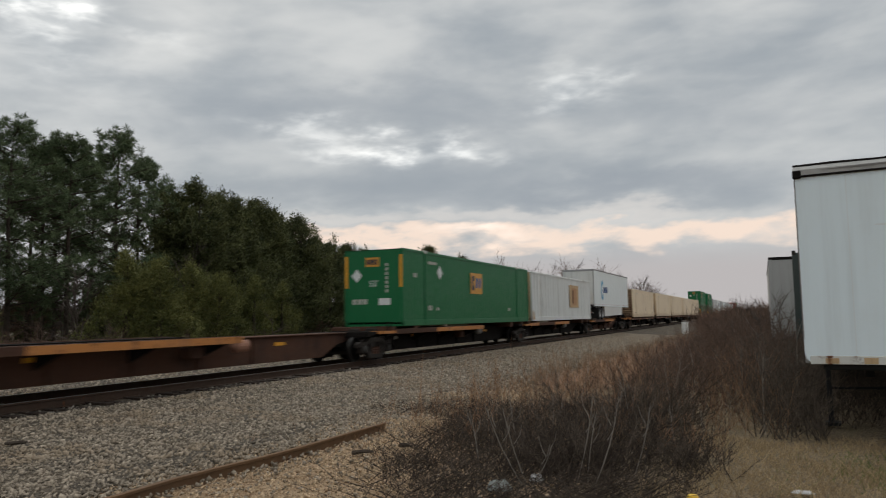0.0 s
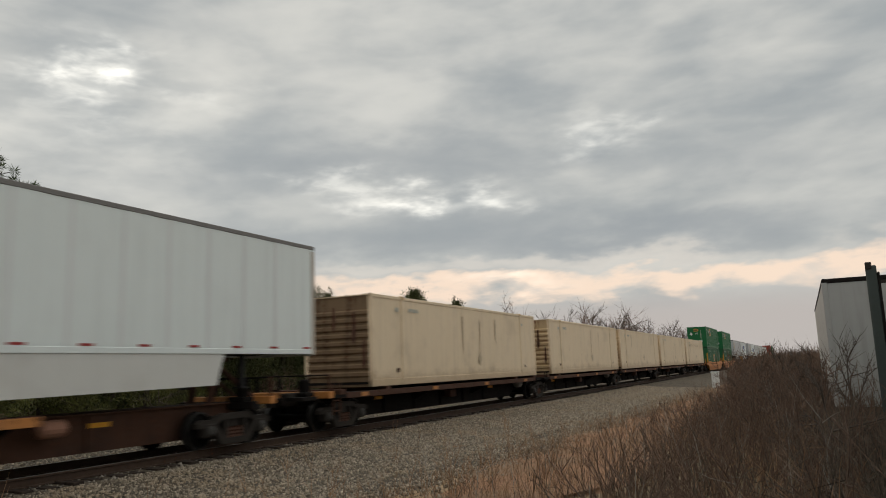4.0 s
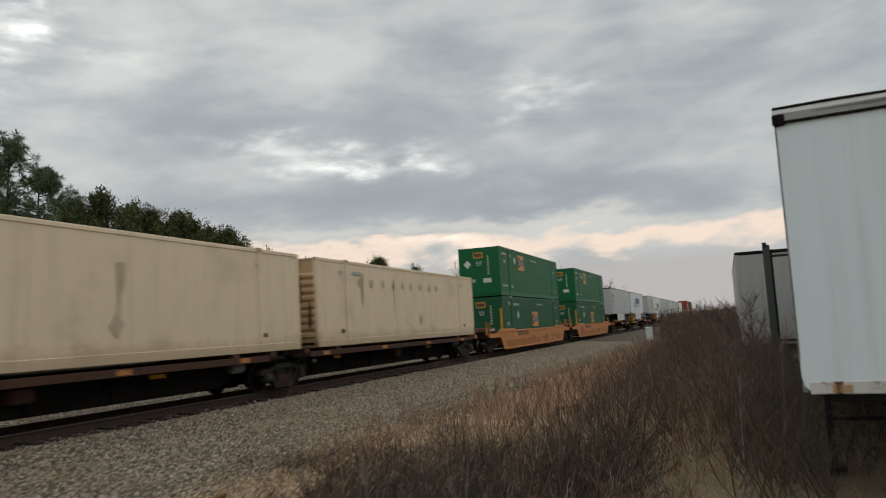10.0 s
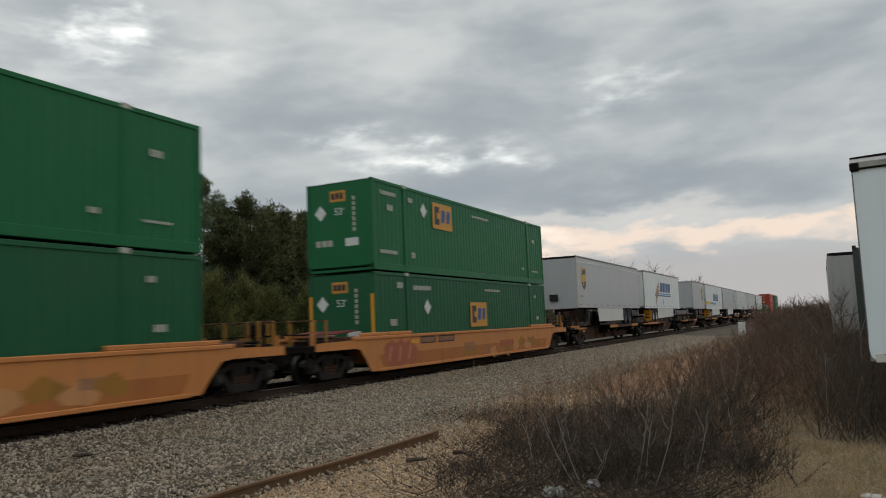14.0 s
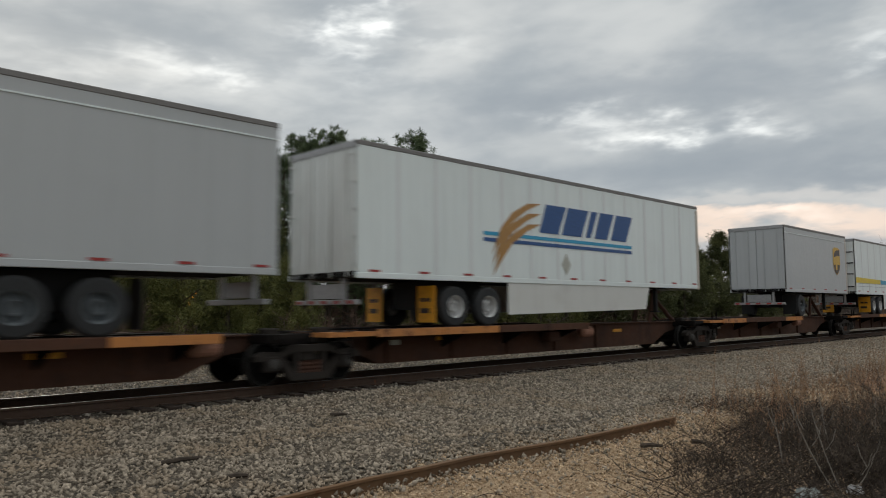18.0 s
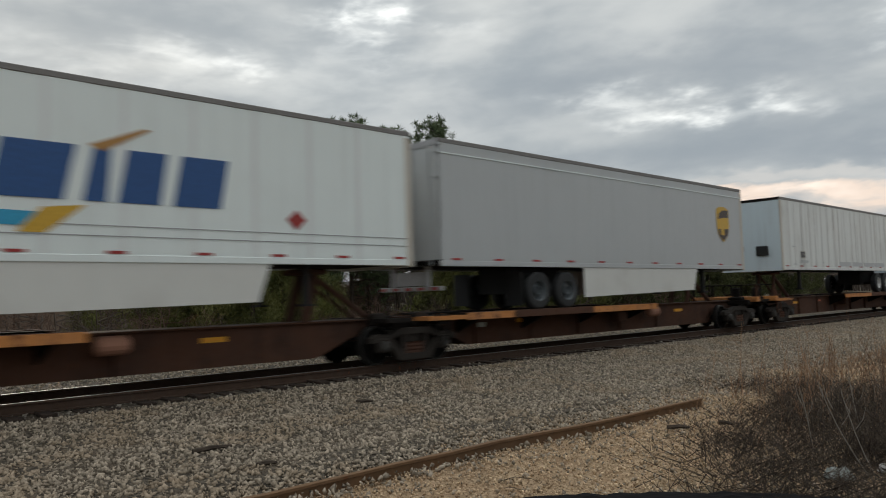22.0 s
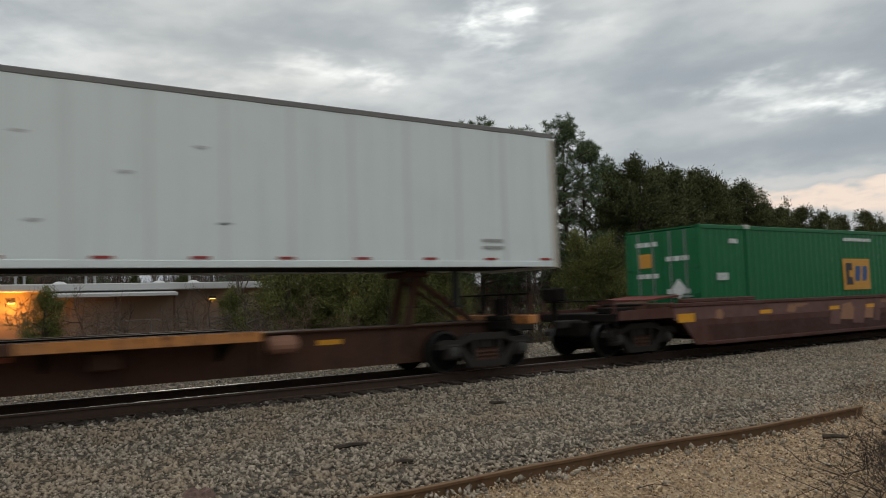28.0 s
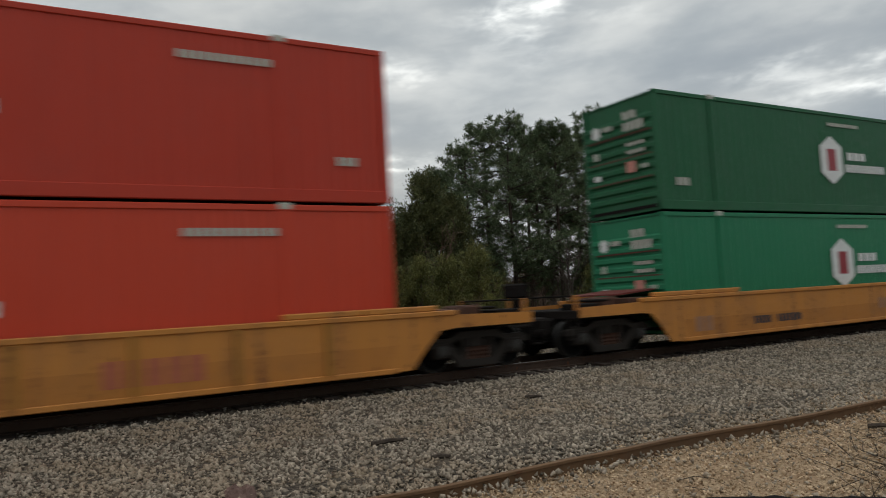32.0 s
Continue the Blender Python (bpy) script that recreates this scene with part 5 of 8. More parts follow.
def well_car(y0, y1, mat, label, ribs=False, yellow_tabs=False, marks=()):
    """A well car from truck to truck: deep side sills with sloped ends, end platforms, railings."""
    L = y1 - y0
    c = thing("well_car", label, "rail car", group="cars of the train")
    w = 1.46
    for sgn in (1, -1):
        o = [(-1.15, 0.90), (0.75, 0.90), (1.00, 0.86), (1.30, 0.56), (1.62, 0.17), (L - 1.72, 0.17), (L - 1.40, 0.56), (L - 1.08, 0.86), (L - 0.75, 0.90), (L + 1.15, 0.90), (L + 1.15, 1.12), (L - 0.72, 1.16), (0.72, 1.16), (-1.15, 1.12)]
        side = part("side_sill", Shape().prism(o, 0, min(sgn * w, sgn * (w - 0.05)), max(sgn * w, sgn * (w - 0.05))), mat, c, "painted deep side sill, scuffed and rusty")
        part("top_chord", Shape().box(min(sgn * (w + 0.035), sgn * (w - 0.11)), max(sgn * (w + 0.035), sgn * (w - 0.11)), 0.7, L - 0.7, 1.15, 1.25, 0.015), mat, side)
        part("bottom_chord", Shape().box(min(sgn * (w + 0.03), sgn * (w - 0.16)), max(sgn * (w + 0.03), sgn * (w - 0.16)), 2.05, L - 2.05, 0.14, 0.24, 0.015), mat, side)
        part("lower_web", Shape().prism([(2.3, 0.245), (L - 2.3, 0.245), (L - 2.05, 0.66), (2.05, 0.66)], 0, min(sgn * w, sgn * (w + 0.004)), max(sgn * w, sgn * (w + 0.004))), LOWER_WEB[mat.name], side, "duller, dirtier lower web")
        for y in (1.1, 2.65, L - 4.2, L - 2.65):
            part("guide", Shape().box(min(sgn * (w + 0.01), sgn * (w - 0.12)), max(sgn * (w + 0.01), sgn * (w - 0.12)), y, y + 1.52, 1.25, 1.36, 0.02), mat, side)
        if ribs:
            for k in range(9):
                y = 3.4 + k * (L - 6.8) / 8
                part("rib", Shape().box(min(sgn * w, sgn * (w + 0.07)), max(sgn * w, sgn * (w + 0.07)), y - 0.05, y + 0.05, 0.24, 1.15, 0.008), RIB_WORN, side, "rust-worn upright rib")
        if sgn > 0:
            for q in marks:
                y, z, ww, h, mm, n = q
                if mm is LOGO_BROWN:
                    panel = part("data_panel", Shape().box(w + 0.004, w + 0.007, y - 0.05, y + ww + 0.05, z - 0.04, z + h + 0.04), DATA_DARK, side, "dark framed data panel with pale bars")
                    bars(panel, w + 0.007, y, z, ww, h, GRAFFITI_GREY, n)
                else:
                    bars(side, w + 0.004, y, z, ww, h, mm, n)
            if mat is ORANGE_WELL:
                part("reflector", Shape().box(w + 0.004, w + 0.009, 4.05, 4.6, 0.93, 1.06), MARK_YELLOW, side, "yellow reflector tab")
            if yellow_tabs:
                part("reflector", Shape().box(w + 0.001, w + 0.008, 0.92, 1.58, 0.76, 0.98), MARK_YELLOW, side, "large yellow reflector tab")
                for y, ww in ((4.35, 0.56), (7.85, 0.54), (9.95, 0.5), (12.42, 0.55), (15.8, 0.5), (17.9, 0.5)):
                    part("reflector", Shape().box(w + 0.004, w + 0.010, y, y + ww, 0.86, 0.97), MARK_YELLOW, side, "yellow reflector tab")
                part("worn_band", Shape().box(w, w + 0.003, 0.8, L - 0.8, 0.82, 1.14), PINK_WORN, side, "worn pinkish upper band")
                for k, (y, z, ww, h) in enumerate(((7.8, 0.44, 0.7, 0.5), (8.4, 0.56, 0.9, 0.5), (9.1, 0.42, 0.8, 0.62), (9.8, 0.55, 0.75, 0.45), (10.3, 0.46, 0.5, 0.5), (2.4, 0.82, 0.35, 0.24), (3.0, 0.84, 0.3, 0.2), (5.6, 0.88, 0.5, 0.18), (6.4, 0.86, 0.5, 0.2))):
                    part("graffiti", side_shape([(y, z), (y + ww * 0.8, z - 0.04), (y + ww, z + h * 0.5), (y + ww * 0.7, z + h), (y + ww * 0.2, z + h * 0.9)], w + 0.005 + 0.0006 * k, 0.0006), GRAFFITI_GREY if k % 2 else PINK_WORN, side, "faded spray-painted shape")
    part("well_floor", Shape().box(-1.4, 1.4, 2.9, 3.6, 0.22, 0.32).box(-1.4, 1.4, L - 3.6, L - 2.9, 0.22, 0.32).box(-1.4, 1.4, L / 2 - 0.4, L / 2 + 0.4, 0.22, 0.32), SPINE_DARK, c)
    for a, b in ((-1.1, 2.1), (L - 2.1, L + 1.1)):
        part("end_platform", Shape().box(-1.38, 1.38, a, b, 0.86, 1.06, 0.02), SPINE_DARK, c, "sooty end platform")
        part("bulkhead", Shape().box(-1.3, 1.3, b - 0.08 if a < 1 else a, b if a < 1 else a + 0.08, 0.40, 1.22, 0.01), mat, c)
    for a in (0.0, L):
        d = 1 if a == 0 else -1
        part("draft_sill", Shape().box(-0.32, 0.32, min(a - d * 0.6, a + d * 1.2), max(a - d * 0.6, a + d * 1.2), 0.66, 0.855, 0.03), SPINE_DARK, c)
        part("hose_gear", Shape().box(-0.5, 0.5, min(a - d * 1.45, a - d * 1.12), max(a - d * 1.45, a - d * 1.12), 0.50, 0.90, 0.05), SPINE_DARK, c, "dark coupling gear and hoses")
        part("coupler", Shape().box(-0.12, 0.12, min(a - d * 1.85, a - d * 0.6), max(a - d * 1.85, a - d * 0.6), 0.72, 0.92, 0.03), TRUCK_STEEL, c)
        part("end_post", Shape().box(1.22, 1.30, min(a - d * 1.14, a - d * 1.08), max(a - d * 1.14, a - d * 1.08), 1.06, 1.40, 0.01), mat, c)
        part("end_post", Shape().box(-1.30, -1.22, min(a - d * 1.14, a - d * 1.08), max(a - d * 1.14, a - d * 1.08), 1.06, 1.40, 0.01), mat, c)
        part("handrail", Shape().tube([(-1.26, a - d * 1.11, 1.38), (1.26, a - d * 1.11, 1.38)], [0.02, 0.02], 6), SPINE_DARK, c)
        part("step", Shape().box(1.36, 1.40, min(a - d * 1.5, a - d * 1.16), max(a - d * 1.5, a - d * 1.16), 0.42, 0.46).box(1.36, 1.40, min(a - d * 1.5, a - d * 1.16), max(a - d * 1.5, a - d * 1.16), 0.68, 0.72).box(1.36, 1.40, min(a - d * 1.2, a - d * 1.16), max(a - d * 1.2, a - d * 1.16), 0.42, 0.95).box(1.36, 1.40, min(a - d * 1.5, a - d * 1.46), max(a - d * 1.5, a - d * 1.46), 0.42, 0.95), SPINE_DARK, c, "dark steel step")
        part("end_gear", Shape().box(0.3, 1.05, min(a - d * 0.15, a + d * 0.35), max(a - d * 0.15, a + d * 0.35), 1.06, 1.32, 0.04), SPINE_RUST, c, "rusty brake gear")
        for q, (y, ww, x0, x1, z0, z1, mm) in enumerate(((-0.95, 0.50, 0.5, 1.25, 1.06, 1.20, SPINE_DARK), (0.45, 0.55, 0.2, 1.30, 1.06, 1.27, SPINE_RUST), (1.15, 0.75, -0.2, 1.10, 1.10, 1.24, SPINE_DARK), (-0.35, 0.16, 0.1, 1.35, 1.22, 1.28, SPINE_DARK))):
            part("deck_gear", Shape().box(x0, x1, min(a + d * y, a + d * (y + ww)), max(a + d * y, a + d * (y + ww)), z0, z1, 0.02), mm, c)
        if mat is ORANGE_WELL:
            for x, y in ((1.24, -1.0), (1.24, -0.45), (-1.24, -1.0), (0.4, -1.0), (-0.4, -1.0)):
                part("rail_post", Shape().box(x - 0.035, x + 0.035, min(a + d * y, a + d * (y + 0.07)), max(a + d * y, a + d * (y + 0.07)), 1.06, 1.78, 0.01), RIB_WORN, c, "rusty worn railing post")
            part("rail_bar", Shape().tube([(-1.24, a - d * 0.97, 1.76), (1.24, a - d * 0.97, 1.76), (1.24, a - d * 0.40, 1.76)], [0.022] * 3, 6), SPINE_RUST, c)
        if d > 0:
            part("brake_stand", Shape().box(-0.42, -0.28, -1.62, -1.48, 0.86, 1.50, 0.02), SPINE_DARK, c)
            part("brake_box", Shape().box(-0.62, -0.08, -1.75, -1.36, 1.40, 1.74, 0.04), SPINE_DARK, c, "dark hand brake box on its stand")
            part("cover_plate", Shape().prism([(0.55, 1.33), (1.75, 1.42), (1.75, 1.46), (0.55, 1.37)], 0, -0.9, 0.9), RED_PLATE, c, "faded red sloping cover plate")
        truck(c, a, y0)
    return carried(c, y0)


GRAFFITI_CREAM = paint("faded_cream_spray_paint", (0.56, 0.27, 0.11), 0.7, 0.4, (0.30, 0.14, 0.06))
RED_PLATE = paint("faded_red_cover_plate", (0.14, 0.03, 0.024), 0.7, 0.5, (0.10, 0.05, 0.04), rust=0.3)
GRAFFITI_PINK = plain("pale_pink_spray_paint", (0.54, 0.22, 0.13), 0.7)


def train():
    K = 1.03
    # leading articulated car: two empty platforms, then boxes and a trailer
    marks = (-28.5, -11.5, 5.8, 22.8, 40.2, 57.2, 73.2)
    for k in range(6):
        a, b = marks[k] * K, marks[k + 1] * K
        spine_car(a, b, (1.6, 9.9) if k < 3 else (1.2, 10.6) if k < 5 else (1.7, 9.8), 15.2 if k == 5 else None, DECK_ORANGE, k == 0, k == 5, cargo="box" if k in (3, 4) else "trailer")
    carried(green_box("green steel container with an orange square emblem", 15.95 * K, 3.0, 3), 24.6 * K, 1.18)
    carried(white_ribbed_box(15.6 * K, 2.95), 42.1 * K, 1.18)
    c = trailer("white box trailer with a blue ring emblem and side skirt", 15.9 * K, WHITE, False, end_wall=WHITE_OLD, tape=True, seams=SEAM_FAINT)
    ring = [(math.cos(a), math.sin(a)) for a in np.linspace(radians(45), radians(315), 15)]
    part("logo_ring", side_shape([(3.35 + 0.62 * p * 0.9, 2.5 + 0.85 * q) for p, q in ring] + [(3.40 + 0.34 * p * 0.9, 2.5 + 0.46 * q) for p, q in ring[::-1]], 1.296), LOGO_CYAN, c, "blue open ring emblem")
    bars(c, 1.296, 3.75, 2.30, 1.95, 0.5, LOGO_BLUE, 7, "logo_bar")
    carried(c, 58.8 * K, 1.07)
    # articulated car with five cream boxes
    marks = (74.9, 93.7, 111.3, 128.0, 145.2, 162.7)
    for k in range(5):
        a, b = marks[k] * K, marks[k + 1] * K
        spine_car(a, b, (1.2, b - a - 1.2), None, SPINE_RUST, k == 0, k == 4, "near-black articulated flat car with rusty edges", "box")
    for k, (a, b) in enumerate(((77.5, 93.1), (95.3, 111.0), (112.6, 128.3), (130.0, 145.8), (146.9, 162.4))):
        carried(cream_box((b - a) * K, 2.97, k), a * K, 1.18)
    # two orange well cars with stacked green boxes
    gr = ((3.0, 0.3, 1.9, 0.7, GRAFFITI_RED, 3), (4.8, 0.94, 1.0, 0.16, LOGO_BROWN, 6), (6.1, 0.94, 1.2, 0.16, LOGO_BROWN, 7), (8.2, 0.5, 1.0, 0.3, GRAFFITI_GREY, 2), (11.8, 0.50, 1.5, 0.26, GRAFFITI_RED, 4), (15.0, 0.55, 0.7, 0.22, GRAFFITI_GREY, 2))
    for n, (a, b) in enumerate(((165.3, 184.5), (188.1, 207.3))):
        car = well_car(a * K, b * K, ORANGE_WELL, "orange well car with faded graffiti carrying two containers", marks=gr[1:])
        if n:
            for k, (y, z, rx, rz) in enumerate(((2.75, 0.66, 0.42, 0.42), (3.35, 0.62, 0.48, 0.46), (4.0, 0.66, 0.45, 0.42))):
                part("graffiti", side_shape([(y + rx * math.cos(q) * (1 + 0.12 * math.sin(3 * q + k)), z + rz * math.sin(q) * (1 + 0.1 * math.cos(5 * q))) for q in np.linspace(0, math.tau, 15)[:-1]], 1.4655 + 0.0012 * k, 0.001), GRAFFITI_RED, car, "faded red sprayed blob")
                part("graffiti", side_shape([(y - 0.20, z - 0.22), (y - 0.08, z - 0.24), (y + 0.10, z + 0.22), (y - 0.02, z + 0.25)], 1.4695 + 0.0006 * k, 0.0006), GRAFFITI_PINK, car, "pale pink sprayed stroke")
        for k, (y, z) in enumerate(((13.6, 0.5), (14.3, 0.62), (15.0, 0.46), (15.7, 0.6), (11.0, 0.34), (12.6, 0.32))):
            part("graffiti", side_shape([(y + 0.38 * math.cos(q) * (1 + 0.25 * math.sin(2 * q + k)), z + 0.22 * math.sin(q) * (1 + 0.3 * math.cos(3 * q + k))) for q in np.linspace(0, math.tau, 13)[:-1]], 1.4655 + 0.0007 * k, 0.0007), GRAFFITI_CREAM if k % 2 == 0 else RIB_WORN, car, "faded sprayed shape on the side sill")
        part("graffiti", side_shape([(5.0 + 3 * n, 0.3), (6.2 + 3 * n, 0.26), (6.5 + 3 * n, 0.55), (5.8 + 3 * n, 0.62), (5.2 + 3 * n, 0.52)], 1.4655, 0.001), RIB_WORN, car, "faded pale sprayed shape")
        f = 167.4 if n == 0 else 190.2
        carried(green_box("green steel container with an orange emblem, lower of two", 15.6 * K, 2.96, 1), f * K, 0.34)
        carried(green_box("green steel container with an orange emblem, upper of two", 15.6 * K, 2.98, 0), f * K, 3.36)
    # trailers on spine cars
    marks = (210.3, 227.4, 244.4, 260.3, 277.8, 295.0)
    decks = ((7.5, 15.6), (1.6, 9.8), (1.4, 9.8), (2.0, 10.7), (1.5, 10.1))
    hitches = (2.4, 15.3, 13.8, 15.6, 14.0)
    for k in range(5):
        spine_car(marks[k] * K, marks[k + 1] * K, decks[k], hitches[k], DECK_ORANGE, k == 0, k == 4)
    c = trailer("grey box trailer with a gold shield emblem and side skirt", 15.6 * K, GREY_TRL, True, 5.3, wheel_y=11.45, skirt_gap=1.6, rim=False, stripe_rail=True, end_wall=GREY_TRL)
    emblem_shield(c, 1.294, 1.38, 2.84, 1.38)
    bars(c, 1.294, 0.5, 1.75, 0.7, 0.10, MARK_DIM, 2)
    part("side_box", Shape().box(-0.4, 0.1, -0.10, -0.002, 1.55, 1.95, 0.02), DARK, c, "dark cable box on the nose")
    carried(c, 211.0 * K, 1.07)
    c = trailer("white box trailer with slanted blue emblem and tan wing", 15.55 * K, WHITE, False, 1.22, flap=MARK_YELLOW, wheel_y=3.1, end_wall=WHITE_OLD, seams=SEAM_FAINT)
    emblem_wing(c, 1.294, 6.62, 2.55, 4.8)
    part("seal_mark", side_shape([(7.7, 1.38), (7.92, 1.70), (7.7, 2.02), (7.48, 1.70)], 1.294), MARK_DIM, c, "grey diamond placard")
    carried(c, 228.4 * K, 1.07)
    c = trailer("short grey trailer with a gold shield emblem", 8.3 * K, GREY_TRL, False, 8.5, skirt=False, wheel_y=1.9, rim=False, tape=True, stripe_rail=True, end_wall=GREY_TRL, axles=1)
    emblem_shield(c, 1.294, 6.98, 2.77, 1.45)
    carried(c, 252.2 * K, 1.07)
    c = trailer("white box trailer with yellow and blue band and blue emblem", 15.65 * K, WHITE, False, 1.22, flap=MARK_YELLOW, wheel_y=3.2, end_wall=WHITE_OLD, seams=SEAM_FAINT)
    part("band", side_shape([(0.05, 1.75), (0.05, 2.05), (4.6, 1.98), (4.6, 1.74)], 1.294), LOGO_YELLOW, c, "yellow band")
    part("band", side_shape([(4.6, 1.74), (4.6, 1.98), (8.5, 1.90), (8.2, 1.68)], 1.294), LOGO_CYAN, c, "blue band")
    part("band", side_shape([(8.15, 1.58), (8.55, 1.58), (9.15, 2.05), (8.5, 1.98)], 1.298), LOGO_GOLD, c, "gold band tip")
    for a, w in ((6.6, 1.0), (7.75, 1.25), (9.1, 0.45), (9.65, 0.85), (10.6, 1.05)):
        part("logo_block", side_shape([(a, 2.12), (a + w * 0.85, 2.12), (a + w, 3.02), (a + 0.17, 3.02)], 1.296), LOGO_BLUE, c, "slanted blue block")
    part("logo_wing", side_shape([(9.2, 3.05), (10.1, 3.42), (10.2, 3.4), (9.4, 2.95)], 1.297), LOGO_TAN, c)
    part("placard", side_shape([(13.1, 1.8), (13.32, 2.0), (13.1, 2.2), (12.88, 2.0)], 1.294), REFLECT_RED, c, "red diamond placard")
    for z in (1.55, 1.72):
        part("trim_line", Shape().box(1.291, 1.296, 0.05, 16.0, z, z + 0.015), ALU, c)
    for z in (1.5, 2.2, 2.8, 3.4):
        part("step_rung", Shape().box(0.75, 1.2, -0.03, -0.01, z, z + 0.06), SPINE_DARK, c)
    carried(c, 261.75 * K, 1.07)
    c = trailer("grey box trailer with a gold shield emblem at its tail", 15.3 * K, GREY_TRL, False, 5.3, wheel_y=3.6, rim=False, stripe_rail=True, end_wall=GREY_TRL)
    emblem_shield(c, 1.294, 14.2, 2.75, 1.3)
    part("marker", Shape().box(-0.3, 0.2, -0.012, -0.004, 1.7, 2.0), LOGO_GOLD, c, "yellow notice on the door")
    carried(c, 278.5 * K, 1.07)
    marks = (296.0, 315.1, 332.3, 349.5)
    decks = ((8.2, 17.6), (6.2, 16.2), (1.9, 11.3))
    hitches = (2.6, 2.4, 15.0)
    for k in range(3):
        spine_car(marks[k] * K, marks[k + 1] * K, decks[k], hitches[k], DECK_ORANGE, k == 0, k == 2)
    c = trailer("white ribbed trailer with grime streaks and a pale nose", 15.4 * K, WHITE_OLD, True, 0.75, 0.006, skirt=False, wheel_y=12.2, seams=GRIME_SEAM, end_wall=BLUE_NOSE)
    part("side_box", Shape().box(0.25, 0.75, -0.09, -0.002, 1.75, 2.15, 0.02), DARK, c, "dark box on the nose")
    part("side_label", Shape().box(1.289, 1.294, 1.95, 2.5, 1.62, 1.95), MARK_DIM, c, "small pale label plate")
    bars(c, 1.294, 2.0, 1.66, 0.45, 0.24, LOGO_BLACK, 3)
    bars(c, 1.294, 1.9, 1.42, 0.9, 0.12, GREY_TRL, 2)
    end_bars(c, -0.002, -0.9, 1.95, 0.7, 0.22, GREY_TRL, 2)
    for y, z, ww in ((1.2, 1.35, 0.25), (1.05, 2.1, 0.3), (4.4, 1.45, 0.2)):
        part("scuff", side_shape([(y, z), (y + ww, z - 0.02), (y + ww + 0.06, z + 0.04), (y + 0.1, z + 0.05)], 1.2875, 0.003), GREY_TRL, c, "small grey scuff")
    for y in (6.6, 8.3, 10.0, 11.6):
        part("patch", Shape().box(1.291, 1.296, y, y + 1.5, 1.32, 1.52), GREY_TRL, c, "grey repair patch")
    carried(c, 297.2 * K, 1.07)
    c = trailer("white ribbed trailer with dark upright streaks", 15.2 * K, WHITE_OLD, True, 0.62, 0.012, skirt=False, wheel_y=9.9, seams=GRIME_SEAM, end_wall=BLUE_NOSE)
    part("side_box", Shape().box(0.25, 0.75, -0.09, -0.002, 1.75, 2.15, 0.02), DARK, c, "dark box on the nose")
    carried(c, 315.1 * K, 1.07)
    c = trailer("white panel trailer with rusty door frame and red tape", 15.65 * K, WHITE, False, 1.22, skirt=False, wheel_y=3.2, end_wall=WHITE_OLD, seams=SEAM_FAINT)
    part("rust_post", Shape().box(1.13, 1.300, -0.012, 0.13, 1.1, 4.02, 0.01), CREAM_RUST, c, "rusty door post")
    for z, h in ((1.12, 0.55), (1.72, 0.30), (2.10, 0.70), (2.86, 0.12)):
        part("rust_stain", Shape().box(1.15, 1.303, -0.016, 0.10, z, z + h, 0.004), DARK_RUST, c, "dark rust stain on the door post")
    part("rust_bumper", Shape().box(-1.28, 1.28, -0.03, 0.10, 0.72, 1.12, 0.02), DARK_RUST, c, "rusty brown rear sill")
    for x in (-0.98, -0.62, -0.22, 0.22, 0.62, 0.98):
        part("door_streak", Shape().box(x - 0.05, x + 0.05, 0.015, 0.0195, 1.25, 3.9), GREY_TRL, c, "grey upright streak down the door")
    for k, (y, z) in enumerate(((0.55, 3.26), (1.5, 3.24), (2.4, 3.22), (3.4, 3.2), (5.3, 3.18), (8.0, 3.16), (0.6, 1.86), (1.6, 1.85), (2.6, 1.85), (3.6, 1.85), (5.5, 1.84), (8.4, 1.86), (6.8, 2.66))):
        part("scuff", side_shape([(y, z), (y + 0.22, z - 0.02), (y + 0.28, z + 0.03), (y + 0.1, z + 0.045)], 1.2875, 0.003), SEAM, c, "small grey scuff")
    part("dent_line", Shape().box(1.2865, 1.2905, 0.1, 4.4, 1.36, 1.375), SEAM, c, "thin grey scrape above the lower rail")
    bars(c, 1.294, 14.0, 1.65, 0.55, 0.07, GREY_SHADE, 4)
    bars(c, 1.294, 14.0, 1.5, 0.55, 0.07, GREY_SHADE, 5)
    carried(c, 334.4 * K, 1.07)
    # maroon well car with one green box
    well_car(352.9 * K, 371.9 * K, MAROON_WELL, "maroon well car with graffiti and yellow reflector tabs", False, True,
             ((5.7, 1.0, 1.0, 0.10, GRAFFITI_GREY, 6), (10.9, 1.0, 1.2, 0.10, GRAFFITI_GREY, 6)))
    carried(green_box("bright green container with orange emblem and ribbed doors", 15.68 * K, 2.98, 2, "door", GREEN), 355.0 * K, 0.34)
    # yellow well cars with red and green stacks
    wm = ((4.65, 0.40, 0.7, 0.2, LOGO_BLACK, 5), (5.6, 0.40, 1.05, 0.2, LOGO_BLACK, 7), (12.6, 0.38, 1.6, 0.42, GRAFFITI_RED, 3), (2.45, 0.35, 0.7, 0.36, GRAFFITI_GREY, 2), (10.4, 0.5, 0.6, 0.3, GRAFFITI_GREY, 1))
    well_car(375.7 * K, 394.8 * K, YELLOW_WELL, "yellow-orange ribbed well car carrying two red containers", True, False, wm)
    carried(hex_box("fresh red container with white hexagon emblem, lower of two", 15.4 * K, 2.96, RED_BRIGHT, "door", RED_BRIGHT, 6.68, 1.56), 377.5 * K, 0.34)
    carried(hex_box("red container with white hexagon emblem and rusty end", 15.4 * K, 2.98, RED, "panel", RUSTY_RED, 6.68, 1.57), 377.5 * K, 3.36)
